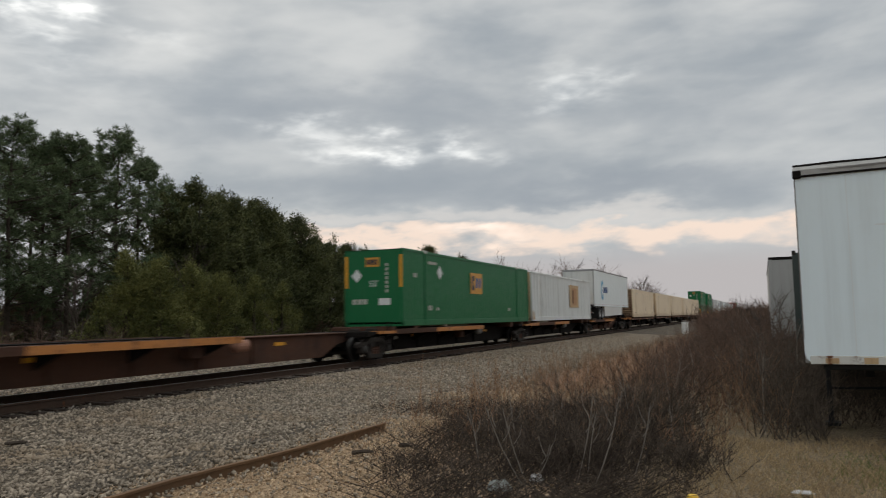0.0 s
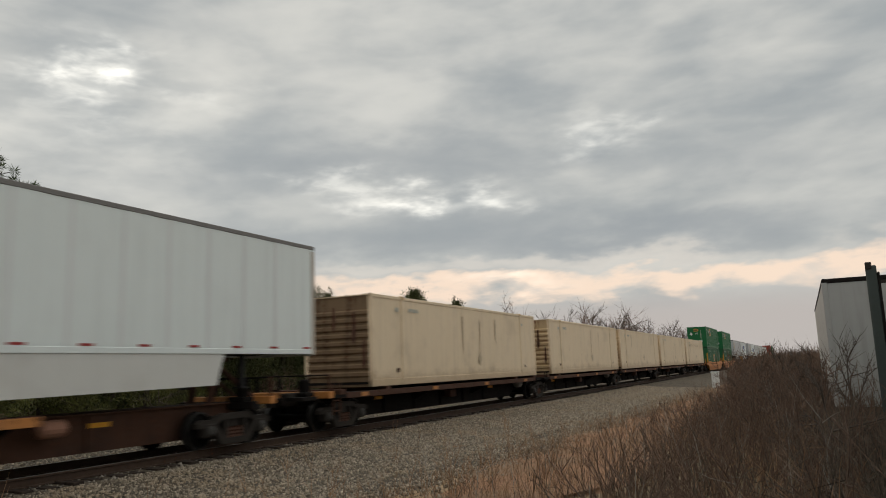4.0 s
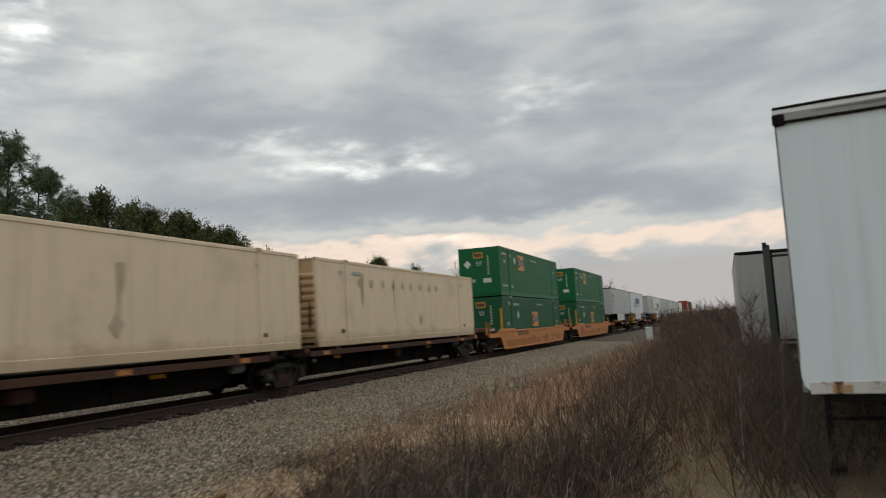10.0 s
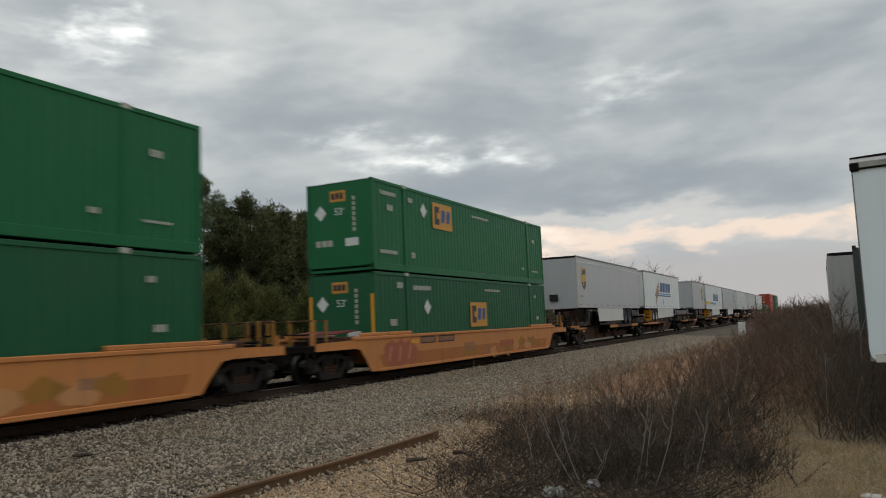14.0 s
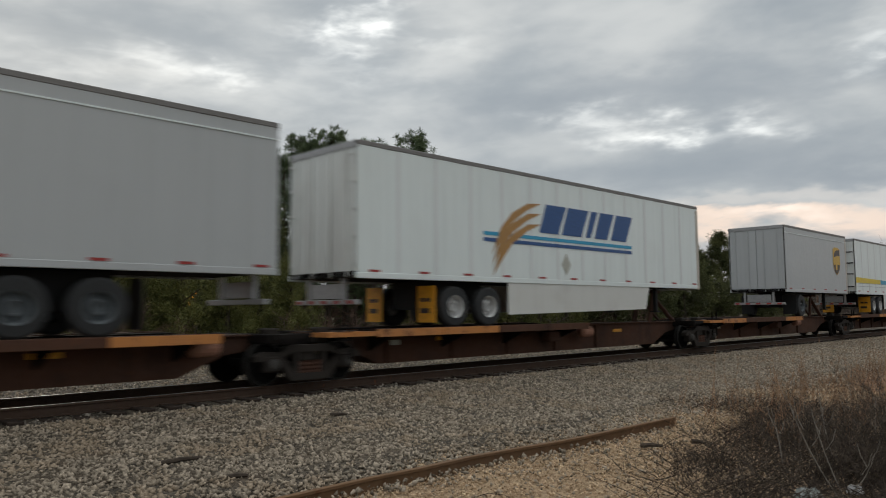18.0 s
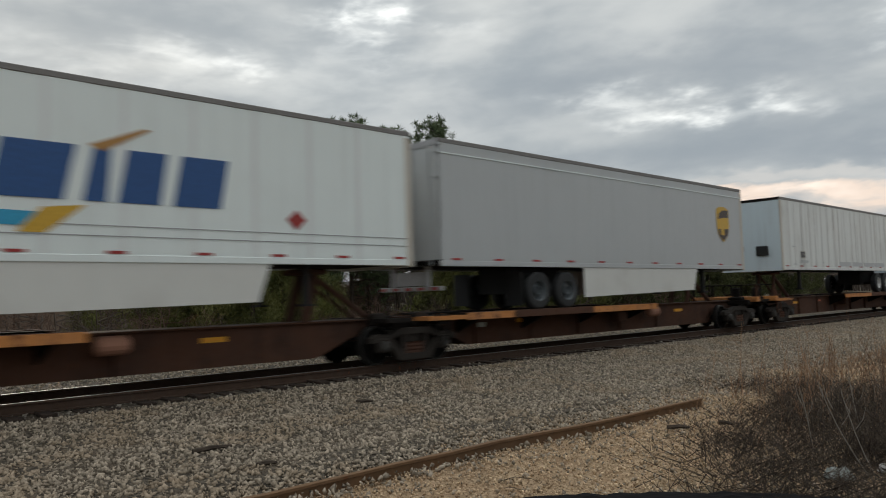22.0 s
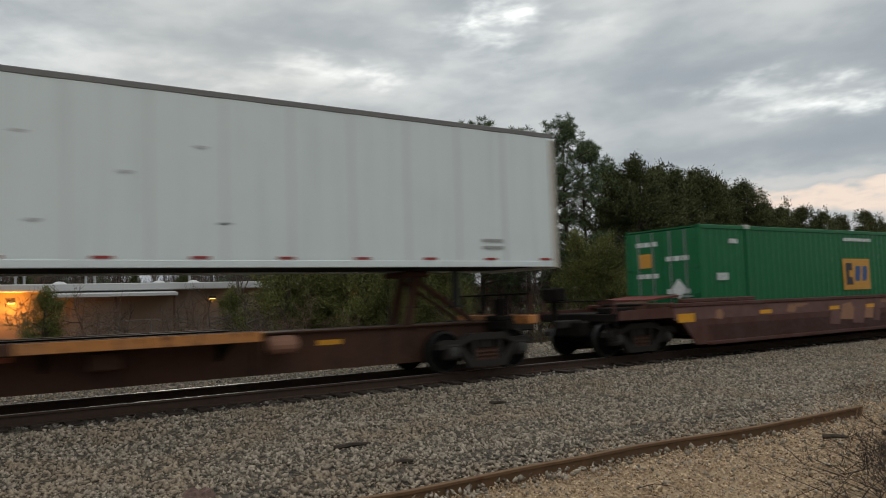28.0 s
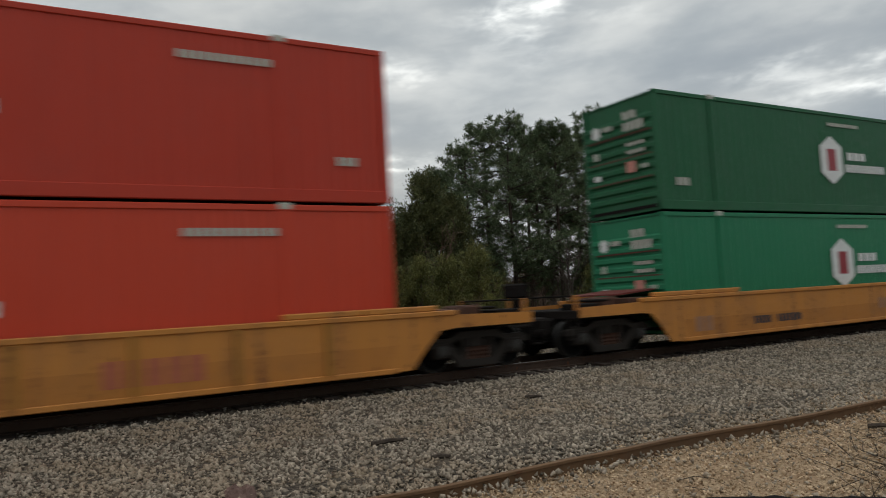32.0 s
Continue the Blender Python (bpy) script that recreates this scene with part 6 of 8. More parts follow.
    part("rust_post", Shape().box(1.16, 1.304, -0.006, 0.14, 0.05, 2.96, 0.01), DARK_RUST, MOVERS[-1][0], "dark rusted corner post")
    well_car(398.3 * K, 417.4 * K, YELLOW_WELL, "yellow-orange well car carrying two green containers", False, False, wm)
    carried(hex_box("bright green container with white hexagon emblem, lower of two", 15.5 * K, 2.96, GREEN_BRIGHT, "ribbed", GREEN_BRIGHT, 7.3, 1.55), 400.0 * K, 0.34)
    carried(hex_box("dark green container with white hexagon emblem, upper of two", 15.5 * K, 2.98, GREEN_DULL, "ribbed", GREEN_DULL, 7.2, 1.55), 400.0 * K, 3.36)
    well_car(421.2 * K, 440.4 * K, YELLOW_WELL, "yellow-orange well car far behind carrying a white container", False, False)
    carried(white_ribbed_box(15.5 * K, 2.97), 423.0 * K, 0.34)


train()

# ---- things beside the track ----
SCUFFED = paint("scuffed_rusty_white_trim", (0.62, 0.62, 0.58), 0.6, 0.6, (0.28, 0.22, 0.17), rust=0.6)
TRAILER_WHITE = paint("chalky_white_trailer_paint", (0.76, 0.85, 0.885), 0.45, 0.35, (0.42, 0.44, 0.42), rust=0.04)


def old_rail():
    """A loose rail lying in the gravel."""
    r = thing("loose_rail", "rust-brown loose rail lying on the gravel", "rail")
    a, b = Vector((-6.68, 11.83, 0)), Vector((-7.33, -1.0, 0))
    n = 16
    d = (b - a).normalized()
    side = Vector((-d.y, d.x, 0))
    head = [(0.010, -0.047), (0.036, -0.036), (0.037, -0.006), (0.030, -0.001), (-0.030, -0.001), (-0.037, -0.006), (-0.036, -0.036), (-0.010, -0.047)]
    web = [(0.011, -0.157), (0.009, -0.045), (-0.009, -0.045), (-0.011, -0.157)]
    foot = [(-0.076, -0.185), (0.076, -0.185), (0.076, -0.172), (0.012, -0.155), (-0.012, -0.155), (-0.076, -0.172)]
    for name, out in (("rail_head", head), ("rail_web", web), ("rail_foot", foot)):
        ring, m = [], len(out)
        for i in range(n + 1):
            p = a.lerp(b, i / n) + side * (0.04 * math.sin(i * 0.7))
            z = ground_height(p.x, p.y) + 0.135
            ring += [(p + side * u + Vector((0, 0, z + w))) for u, w in out]
        part(name, Shape().add(ring, [tuple(range(m)), tuple(n * m + k for k in range(m))[::-1]] + [(i * m + k, (i + 1) * m + k, (i + 1) * m + (k + 1) % m, i * m + (k + 1) % m) for i in range(n) for k in range(m)]), OLD_RAIL, r)


old_rail()


def parked_trailer(label, y, x0, L, wall, z, yaw, front, lean=0.0):
    """A semi-trailer parked on its legs, nose to the viewer. Local: x right, y away, z up from the ground."""
    c = thing("parked_trailer", label, "trailer", pose(x0, y, z, 0, lean, yaw))
    w, b, h = 2.6, 1.20, 4.05
    part("nose", Shape().prism([(0.07, b), (w - 0.07, b), (w - 0.02, b + 0.05), (w, b + 0.16), (w, h - 0.13), (0.0, h - 0.13), (0.0, b + 0.16), (0.02, b + 0.05)], 1, 0.0, 0.05), wall, c, "pale blue-white nose wall")
    for x in (0.0, w):
        part("corner_edge", Shape().box(x - 0.008, x + 0.008, -0.006, 0.04, b + 0.32, h - 0.14), ROOF_RAIL, c, "dark corner edging")
    for x in (0.0, w - 0.05):
        part("side_panel", corrugated(L, b + 0.08, h - 0.12, x + (0.05 if x else 0.0), 1.2, 0.008, 0.05), wall, c)
    part("bottom_rail", Shape().box(0.0, 0.06, 0.05, L, b - 0.02, b + 0.10, 0.01).box(w - 0.06, w, 0.05, L, b - 0.02, b + 0.10, 0.01), ALU, c)
    part("roof", Shape().box(0.02, w - 0.02, 0.03, L, h - 0.10, h - 0.04, 0.01), wall, c)
    part("roof_cap", Shape().prism([(-0.02, h - 0.14), (-0.02, h - 0.05), (0.10, h + 0.03), (0.4, h + 0.05), (0.4, h - 0.10), (0.06, h - 0.14)], 0, -0.02, w + 0.02), GREY_SHADE, c, "dented grey metal roof cap")
    part("cap_seam", Shape().box(-0.025, 0.10, -0.035, 0.0, h - 0.18, h - 0.05, 0.02).box(-0.01, w + 0.01, -0.03, -0.002, h - 0.16, h - 0.13, 0.008), SPINE_DARK, c, "dark torn cap corner and seam")
    part("far_end", Shape().box(0.02, w - 0.02, L - 0.05, L, b, h - 0.12), wall, c)
    part("coupler_plate", Shape().box(0.23, w - 0.23, 0.12, 1.6, b - 0.12, b - 0.01, 0.02), DARK, c, "dark coupler plate")
    part("floor", Shape().box(0.03, w - 0.03, 0.1, L - 0.05, b, b + 0.08), SPINE_DARK, c)
    part("frame_rail", Shape().box(0.75, 0.88, 1.6, L - 0.4, b - 0.32, b - 0.02).box(w - 0.88, w - 0.75, 1.6, L - 0.4, b - 0.32, b - 0.02), DARK, c)
    part("landing_leg", Shape().box(0.16, 0.24, 2.32, 2.42, 0.06, b - 0.1, 0.01).box(0.08, 0.34, 2.24, 2.52, 0.0, 0.06, 0.01), DARK, c, "thin dark landing leg")
    part("landing_leg", Shape().box(w - 0.86, w - 0.73, 2.3, 2.44, 0.06, b - 0.1, 0.01).box(w - 0.92, w - 0.65, 2.22, 2.53, 0.0, 0.06, 0.01), DARK, c, "dark landing leg")
    part("leg_brace", Shape().tube([(0.2, 2.38, 0.62), (w - 0.8, 2.38, 0.66)], [0.025, 0.025], 6).tube([(w - 1.35, 2.4, 0.86), (w - 0.8, 2.4, b - 0.1)], [0.03, 0.03], 6).tube([(w - 0.8, 2.42, 0.5), (w - 0.8, 3.6, b - 0.1)], [0.03, 0.03], 6), DARK, c)
    part("axle_frame", Shape().box(0.55, w - 0.55, L - 3.9, L - 1.2, b - 0.5, b - 0.05, 0.02), DARK, c)
    for x in (0.12, w - 0.72):
        part("mud_flap", Shape().box(x, x + 0.6, L - 4.05, L - 4.03, 0.25, b - 0.03), DARK, c, "black mud flap before the wheels")
    for q in (L - 3.2, L - 1.95):
        part("axle", Shape().lathe([(0.07, 0.2), (0.07, w - 0.2)], (0, q, 0.51), 0, 10), DARK, c)
        for x in (0.18, 0.52, w - 0.52, w - 0.18):
            part("wheel", Shape().lathe([(0.27, -0.14), (0.46, -0.14), (0.51, -0.09), (0.51, 0.09), (0.46, 0.14), (0.27, 0.14)], (x, q, 0.51), 0, 22), RUBBER, c, "black truck tyre")
    if front:
        r = random.Random(5)
        for k in range(5):
            x = 0.25 + 0.45 * k + r.uniform(-0.05, 0.05)
            part("rust_patch", Shape().box(x, x + r.uniform(0.05, 0.22), -0.016, -0.012, b - 0.02, b + r.uniform(0.0, 0.07)), CREAM_RUST, c, "rust scab on the lower edge")
        part("lower_trim", Shape().box(0.07, w - 0.07, -0.012, 0.0, b - 0.03, b + 0.09, 0.005), SCUFFED, c, "scuffed rusty white lower trim")
        st = part("sticker", Shape().box(1.18, 1.74, -0.006, -0.001, b + 0.83, b + 1.09), GREY_TRL, c, "grey and white sticker with a green mark")
        part("sticker_field", Shape().box(1.25, 1.67, -0.010, -0.006, b + 0.87, b + 1.05), MARK_WHITE, st)
        part("sticker_mark", Shape().box(1.29, 1.63, -0.013, -0.010, b + 0.93, b + 1.0, 0.001), GREEN_BRIGHT, st)
        for k in range(12):
            px, pz, pw, ph = r.uniform(0.95, 1.70), b + r.uniform(1.45, 2.05), r.uniform(0.10, 0.32), r.uniform(0.05, 0.20)
            part("patch", Shape().prism([(px + pw * 0.5 * (1 + r.uniform(0.55, 1.0) * math.cos(q)), pz + ph * 0.5 * (1 + r.uniform(0.5, 1.0) * math.sin(q))) for q in np.linspace(0, math.tau, 10)[:-1]][::-1], 1, -0.0022 - 0.0002 * k, -0.0005), ALU_PATCH, c, "paler scraped patch")
        part("plate", Shape().box(1.15, 1.40, -0.008, -0.001, b + 2.38, b + 2.46, 0.002), ALU_PATCH, c, "small pale plate")
        part("air_coupling", Shape().box(1.98, 2.24, -0.02, -0.001, b + 0.40, b + 0.58, 0.01), MARK_YELLOW, c, "orange-yellow plate")
        for x in (2.06, 2.36):
            part("gladhand", Shape().lathe([(0.0, -0.10), (0.06, -0.10), (0.085, -0.06), (0.085, 0.0)], (x, 0, b + 0.26), 1, 12), DARK, c)
        part("air_hose", Shape().tube([(2.36, -0.05, b + 0.26), (2.29, -0.12, b + 0.05), (2.16, -0.10, b - 0.10), (2.06, -0.06, b + 0.2)], [0.018] * 4, 6), DARK, c)
        part("cap_edge", Shape().tube([(-0.02, 0.09, h + 0.028), (0.5, 0.09, h + 0.036), (1.1, 0.085, h + 0.024), (1.7, 0.09, h + 0.04), (2.2, 0.085, h + 0.026), (w + 0.02, 0.09, h + 0.032)], [0.018] * 6, 6), SPINE_DARK, c, "dark bent edge of the roof cap")
        part("cap_dent", Shape().prism([(0.35, h - 0.07), (0.9, h - 0.085), (1.5, h - 0.07), (1.2, h - 0.055)], 1, -0.026, -0.018), ROOF_RAIL, c)
        part("vent_plate", Shape().box(1.52, 1.66, -0.012, 0.0, b + 0.12, b + 0.19, 0.004), ALU, c)
        part("socket", Shape().lathe([(0.0, -0.07), (0.07, -0.07), (0.09, 0.0)], (2.30, 0, b + 0.64), 1, 14), GREY_SHADE, c, "round electric socket")
        part("marker_lamp", Shape().box(2.24, 2.44, -0.02, 0.0, b + 0.46, b + 0.49, 0.005), DARK, c)
        part("panel_seam", Shape().box(0.655, 0.667, -0.003, 0.0, b + 0.12, h - 0.16).box(1.945, 1.957, -0.003, 0.0, b + 0.12, h - 0.16), ALU_PATCH, c)
    return c


ALU_PATCH = paint("paler_scraped_paint", (0.72, 0.77, 0.78), 0.5, 0.2, (0.5, 0.52, 0.5))
parked_trailer("old blue-white box trailer parked on its legs", 12.0, 0.11, 14.6, TRAILER_WHITE, -0.45, -6.0, True)


DOOR_EDGE = paint("dark_grey_green_door_edge", (0.045, 0.055, 0.05), 0.6, 0.4, (0.03, 0.03, 0.03))


def second_trailer():
    c = thing("parked_trailer", "grey-white box trailer with a dark door edge, half hidden", "trailer", pose(-0.17, 27.2, -0.57))
    # The body's grey holds the shade on its visible side.
    part("body", Shape().box(0.0, 2.6, 0.0, 12.0, 1.15, 3.84, 0.03), GREY_SHADE, c)
    part("roof_edge", Shape().box(-0.01, 2.61, -0.02, 12.0, 3.78, 3.88, 0.02), SPINE_DARK, c, "dark roof edge")
    part("corner_post", Shape().box(-0.015, 0.10, -0.02, 0.08, 1.15, 3.80, 0.01), GREY_SHADE, c)
    part("running_gear", Shape().box(0.3, 2.3, 8.5, 11.0, 0.4, 1.15), DARK, c)
    part("landing_leg", Shape().box(0.4, 0.6, 1.8, 2.0, 0.0, 1.15).box(2.0, 2.2, 1.8, 2.0, 0.0, 1.15), DARK, c)
    for y in (9.1, 10.4):
        for x in (0.2, 2.4):
            part("wheel", Shape().lathe([(0.2, -0.14), (0.46, -0.14), (0.5, 0.0), (0.46, 0.14), (0.2, 0.14)], (x, y, 0.5), 0, 18), RUBBER, c)
    d = thing("open_trailer_door", "dark trailer door swung open beside the parked trailers", "door", pose(0.44, 24.0, -0.32))
    part("door_leaf", Shape().box(0.0, 0.17, 0.0, 0.06, 0.95, 3.52, 0.015), DOOR_EDGE, d)
    part("door_seal", Shape().box(0.17, 0.21, -0.01, 0.05, 1.0, 3.40, 0.01), SPINE_DARK, d, "black rubber door seal")
    part("hinge", Shape().box(0.0, 0.10, -0.02, 0.05, 3.45, 3.58, 0.01), TRUCK_STEEL, d)
    part("hinge_arm", Shape().box(0.10, 1.35, 0.02, 0.05, 1.1, 1.16).box(0.10, 1.35, 0.02, 0.05, 3.2, 3.26), TRUCK_STEEL, d)


second_trailer()


def marker_post():
    p = thing("marker_post", "white concrete track marker post", "post", pose(-7.0, 70.5, ground_height(-7.0, 70.5)))
    part("shaft", Shape().box(-0.28, 0.28, -0.2, 0.2, -0.1, 1.15, 0.05), MARK_WHITE, p)
    part("cap", Shape().box(-0.32, 0.32, -0.24, 0.24, 1.15, 1.24, 0.03), MARK_WHITE, p)


marker_post()

TARP = plain("black_sheet", (0.007, 0.007, 0.008), 0.9)
TARP.node_tree.nodes["Principled BSDF"].inputs["Specular IOR Level"].default_value = 0.08
PLASTIC = plain("clear_crumpled_plastic", (0.30, 0.32, 0.30), 0.2)
PAPER = plain("white_litter", (0.55, 0.54, 0.53), 0.6)


def crumple(name, x, y, w, d, h, mat, label, category, seed, lift=0.01, n=14, yaw=0.0):
    z0 = ground_height(x, y) + lift
    verts = []
    for j in range(n + 1):
        for i in range(n + 1):
            a, b = i / n * 2 - 1, j / n * 2 - 1
            rim = max(0.0, 1 - max(abs(a), abs(b)) ** 4)
            k = noise.noise((a * 2.3 + seed, b * 2.3, seed)) * 0.5 + 0.5 + 0.45 * abs(noise.noise((a * 6, b * 6, seed))) + 0.3 * abs(noise.noise((a * 14, b * 11, seed)))
            p, q = a * math.sqrt(1 - 0.34 * b * b) * w / 2 * (1 + 0.14 * noise.noise((b * 2, seed, 1)) + 0.06 * noise.noise((b * 9, seed, 2))), b * math.sqrt(1 - 0.34 * a * a) * d / 2 * (1 + 0.18 * noise.noise((a * 2, seed, 4)) + 0.08 * noise.noise((a * 11, seed, 3)))
            c, s = math.cos(radians(yaw)), math.sin(radians(yaw))
            verts.append((x + p * c - q * s, y + p * s + q * c, z0 + h * k * rim + 0.004))
    m = n + 1
    faces = [(j * m + i, j * m + i + 1, (j + 1) * m + i + 1, (j + 1) * m + i) for j in range(n) for i in range(n)]
    base = [(p[0], p[1], z0) for p in verts]
    s = Shape()
    s.add(verts, faces)
    ringi = [i for i in range(m)] + [j * m + n for j in range(1, m)] + [n * m + i for i in range(n - 1, -1, -1)] + [j * m for j in range(n - 1, 0, -1)]
    s.add([verts[i] for i in ringi] + [base[i] for i in ringi], [(k, (k + 1) % len(ringi), len(ringi) + (k + 1) % len(ringi), len(ringi) + k) for k in range(len(ringi))])
    return solid(name, s, mat, label, category)


crumple("black_sheet", -3.25, 5.72, 4.3, 2.4, 0.11, TARP, "crumpled black plastic sheet lying on the ground", "sheet", 3, 0.02, 40, 40)
crumple("plastic_litter", -3.28, 8.2, 0.30, 0.22, 0.12, PLASTIC, "crumpled clear plastic litter among the weeds", "litter", 8)
crumple("paper_litter", -3.0, 8.75, 0.17, 0.13, 0.10, PAPER, "crumpled white and pink paper litter", "litter", 11)
crumple("paper_litter", -0.12, 8.95, 0.22, 0.10, 0.03, PAPER, "flat scrap of white litter on dry grass", "litter", 13)
crumple("paper_litter", 1.3, 10.2, 0.16, 0.12, 0.03, PAPER, "small scrap of white litter", "litter", 14)
crumple("flat_stone", -8.45, 2.13, 0.42, 0.34, 0.12, rough_stuff("brown_flat_stone", ((0.10, 0.06, 0.05), (0.17, 0.11, 0.09)), 0.9, 8.0, 0.0), "brown flat stone lying on the ballast", "stone", 21)


def stick(x, y, L, yaw, label):
    z = ground_height(x, y) + 0.05
    r = random.Random(int(x * 100))
    d = Vector((math.cos(radians(yaw)), math.sin(radians(yaw)), 0))
    p = Vector((x, y, z))
    solid("stick", Shape().tube([p - d * L / 2, p + Vector((0, 0, 0.02)), p + d * L / 2 + Vector((0, 0, 0.015))], [0.035, 0.03, 0.018], 6), BARK, label, "stick")


YELLOW_CAP = plain("yellow_plastic", (0.75, 0.48, 0.03), 0.4)


def stake():
    p = thing("marker_stake", "short stake with a yellow plastic cap in the grass", "stake", pose(-1.16, 8.04, ground_height(-1.16, 8.04)))
    part("shaft", Shape().lathe([(0.012, 0.0), (0.012, 0.08)], (0, 0, 0), 2, 8), SPINE_DARK, p)
    part("cap", Shape().lathe([(0.0, 0.07), (0.055, 0.07), (0.06, 0.09), (0.05, 0.115), (0.0, 0.125)], (0, 0, 0), 2, 14), YELLOW_CAP, p)


stake()
BARK = rough_stuff("dark_bark", ((0.035, 0.027, 0.021), (0.085, 0.066, 0.05)), 0.95, 7.0, 0.2, 0.02)
stick(-9.50, 4.42, 0.5, 78, "dark weathered stick lying on the ballast")
stick(-8.42, 4.58, 0.24, 60, "short dark stick lying on the ballast")
stick(-5.80, 9.5, 0.30, 20, "dark stick lying on tan gravel")
stick(-5.45, 10.2, 0.26, -20, "dark twig lying on tan gravel")
stick(-11.0, 8.0, 0.3, 40, "small dark stick on the ballast")

# ---- far side: warehouse, fence, pole ----
WALL_TAN = paint("tan_warehouse_wall", (0.20, 0.148, 0.11), 0.8, 0.4, (0.18, 0.13, 0.09))
DOOR_TAN = paint("dull_loading_door_paint", (0.24, 0.19, 0.15), 0.7, 0.4, (0.14, 0.11, 0.08))
ROOF_PALE = paint("pale_flat_roof_edge", (0.50, 0.50, 0.49), 0.6, 0.3, (0.35, 0.35, 0.35))
SODIUM = plain("sodium_lamp_glass", (1.0, 0.48, 0.10), 0.4, 0.0, 6.0)
POLE_MAT = rough_stuff("weathered_pole_wood", ((0.06, 0.05, 0.042), (0.11, 0.09, 0.075)), 0.9, 4.0, 0.0)


def warehouse():
    b = thing("warehouse", "long low tan warehouse with pale flat roof and sodium lamps", "building", pose(-62, 0, -0.8))
    part("wall", Shape().box(-14, 0.0, -40, 31, 0.0, 4.0), WALL_TAN, b)
    part("roof", Shape().box(-14.5, 1.2, -40.5, 31.5, 4.0, 4.55, 0.05), ROOF_PALE, b, "pale flat roof with deep edge")
    part("canopy", Shape().prism([(0.0, 3.86), (0.0, 3.98), (2.6, 3.74), (2.6, 3.52)], 1, 5.2, 14.2), ROOF_PALE, b, "loading canopy")
    for y in (5.4, 9.7, 13.9):
        part("canopy_post", Shape().box(2.3, 2.42, y, y + 0.12, 0.0, 3.56), SPINE_RUST, b)
    for y in (-36, -29, -22, 7, 20, 27):
        d = part("loading_door", Shape().box(0.0, 0.06, y, y + 3.0, 0.2, 3.2, 0.02), DOOR_TAN, b, "dull brown loading door")
        for k in range(5):
            part("door_rib", Shape().box(0.06, 0.09, y, y + 3.0, 0.6 + 0.55 * k, 0.64 + 0.55 * k), DOOR_TAN, d)
    for y, z in ((-30, 2), (-18, 3), (-3.4, 1), (-2.2, 1), (-0.6, 2), (3.8, 3), (4.4, 3), (8.6, 1), (9.4, 2), (17, 2)):
        part("roof_pipe", Shape().lathe([(0.0, 0.0), (0.10, 0.0), (0.10, 0.85), (0.15, 0.87), (0.15, 1.0), (0.0, 1.05)], (-3.0 - z, y, 4.5), 2, 10), ALU, b)
    for y in (-8, 2.2, 6.6, 14.0, 16.8, 25):
        part("roof_vent", Shape().lathe([(0.55, 0.0), (0.5, 0.18), (0.3, 0.32), (0.0, 0.38)], (-3.0, y, 4.52), 2, 14), ROOF_PALE, b, "low domed roof vent")
    for y in (-33, -19, -5.6, 3.2, 17.5, 29.5):
        lamp = part("wall_lamp", Shape().box(0.02, 0.35, y - 0.25, y + 0.25, 3.25, 3.45, 0.03), TRUCK_STEEL, b)
        part("lamp_glass", Shape().box(0.06, 0.32, y - 0.22, y + 0.22, 3.19, 3.25, 0.01), SODIUM, lamp, "glowing orange lamp glass")


warehouse()
for _y in (-5.6, 3.2, 29.5):
    _d = bpy.data.lights.new("sodium_light", "POINT")
    _d.energy, _d.color, _d.shadow_soft_size = 480.0, (1.0, 0.36, 0.04), 0.3
    new("sodium_light", _d).location = (-60.9, _y, 2.2)


def utility_pole(x, y, h, label, arm=True):
    p = thing("utility_pole", label, "pole", pose(x, y, -0.8))
    part("shaft", Shape().tube([(0, 0, 0), (0.03, 0, h * 0.5), (0.05, 0, h)], [0.17, 0.14, 0.10], 8), POLE_MAT, p)
    if arm:
        part("crossarm", Shape().box(-0.06, 0.06, -1.1, 1.1, h - 0.55, h - 0.43, 0.01), POLE_MAT, p)
    for q in (-1.0, 0.0, 1.0) if arm else (0.0,):
        part("insulator", Shape().lathe([(0.0, 0.0), (0.05, 0.0), (0.06, 0.08), (0.03, 0.16), (0.0, 0.17)], (0, q, h - 0.43 if q else h), 2, 8), ALU, p)


utility_pole(-52, 18.4, 8.6, "dark wooden utility pole with wires", False)
utility_pole(-75, 30.0, 8.2, "distant dark wooden utility pole")
utility_pole(-88, -16.0, 11.0, "distant wooden utility pole")
wire = Shape()
for q in (-1.0, 1.0):
    for a, b in (((-52, 18.4 + q, 7.3), (-75, 30 + q, 6.9)), ((-52, 18.4 + q, 7.3), (-60, -60 + q, 7.5)), ((-88, -16 + q, 9.8), (-75, 30 + q, 6.9)), ((-88, -16 + q, 9.8), (-95, -80, 10))):
        a, b = Vector(a), Vector(b)
        wire.tube([a.lerp(b, k / 8) - Vector((0, 0, 1.2 * (1 - (k / 4 - 1) ** 2) * 0.5)) for k in range(9)], [0.014] * 9, 4)
solid("overhead_wires", wire, DARK, "thin dark overhead wires between poles", "wires", "structure")


GALVANISED = paint("dull_galvanised_steel", (0.13, 0.125, 0.115), 0.7, 0.4, (0.08, 0.07, 0.06))


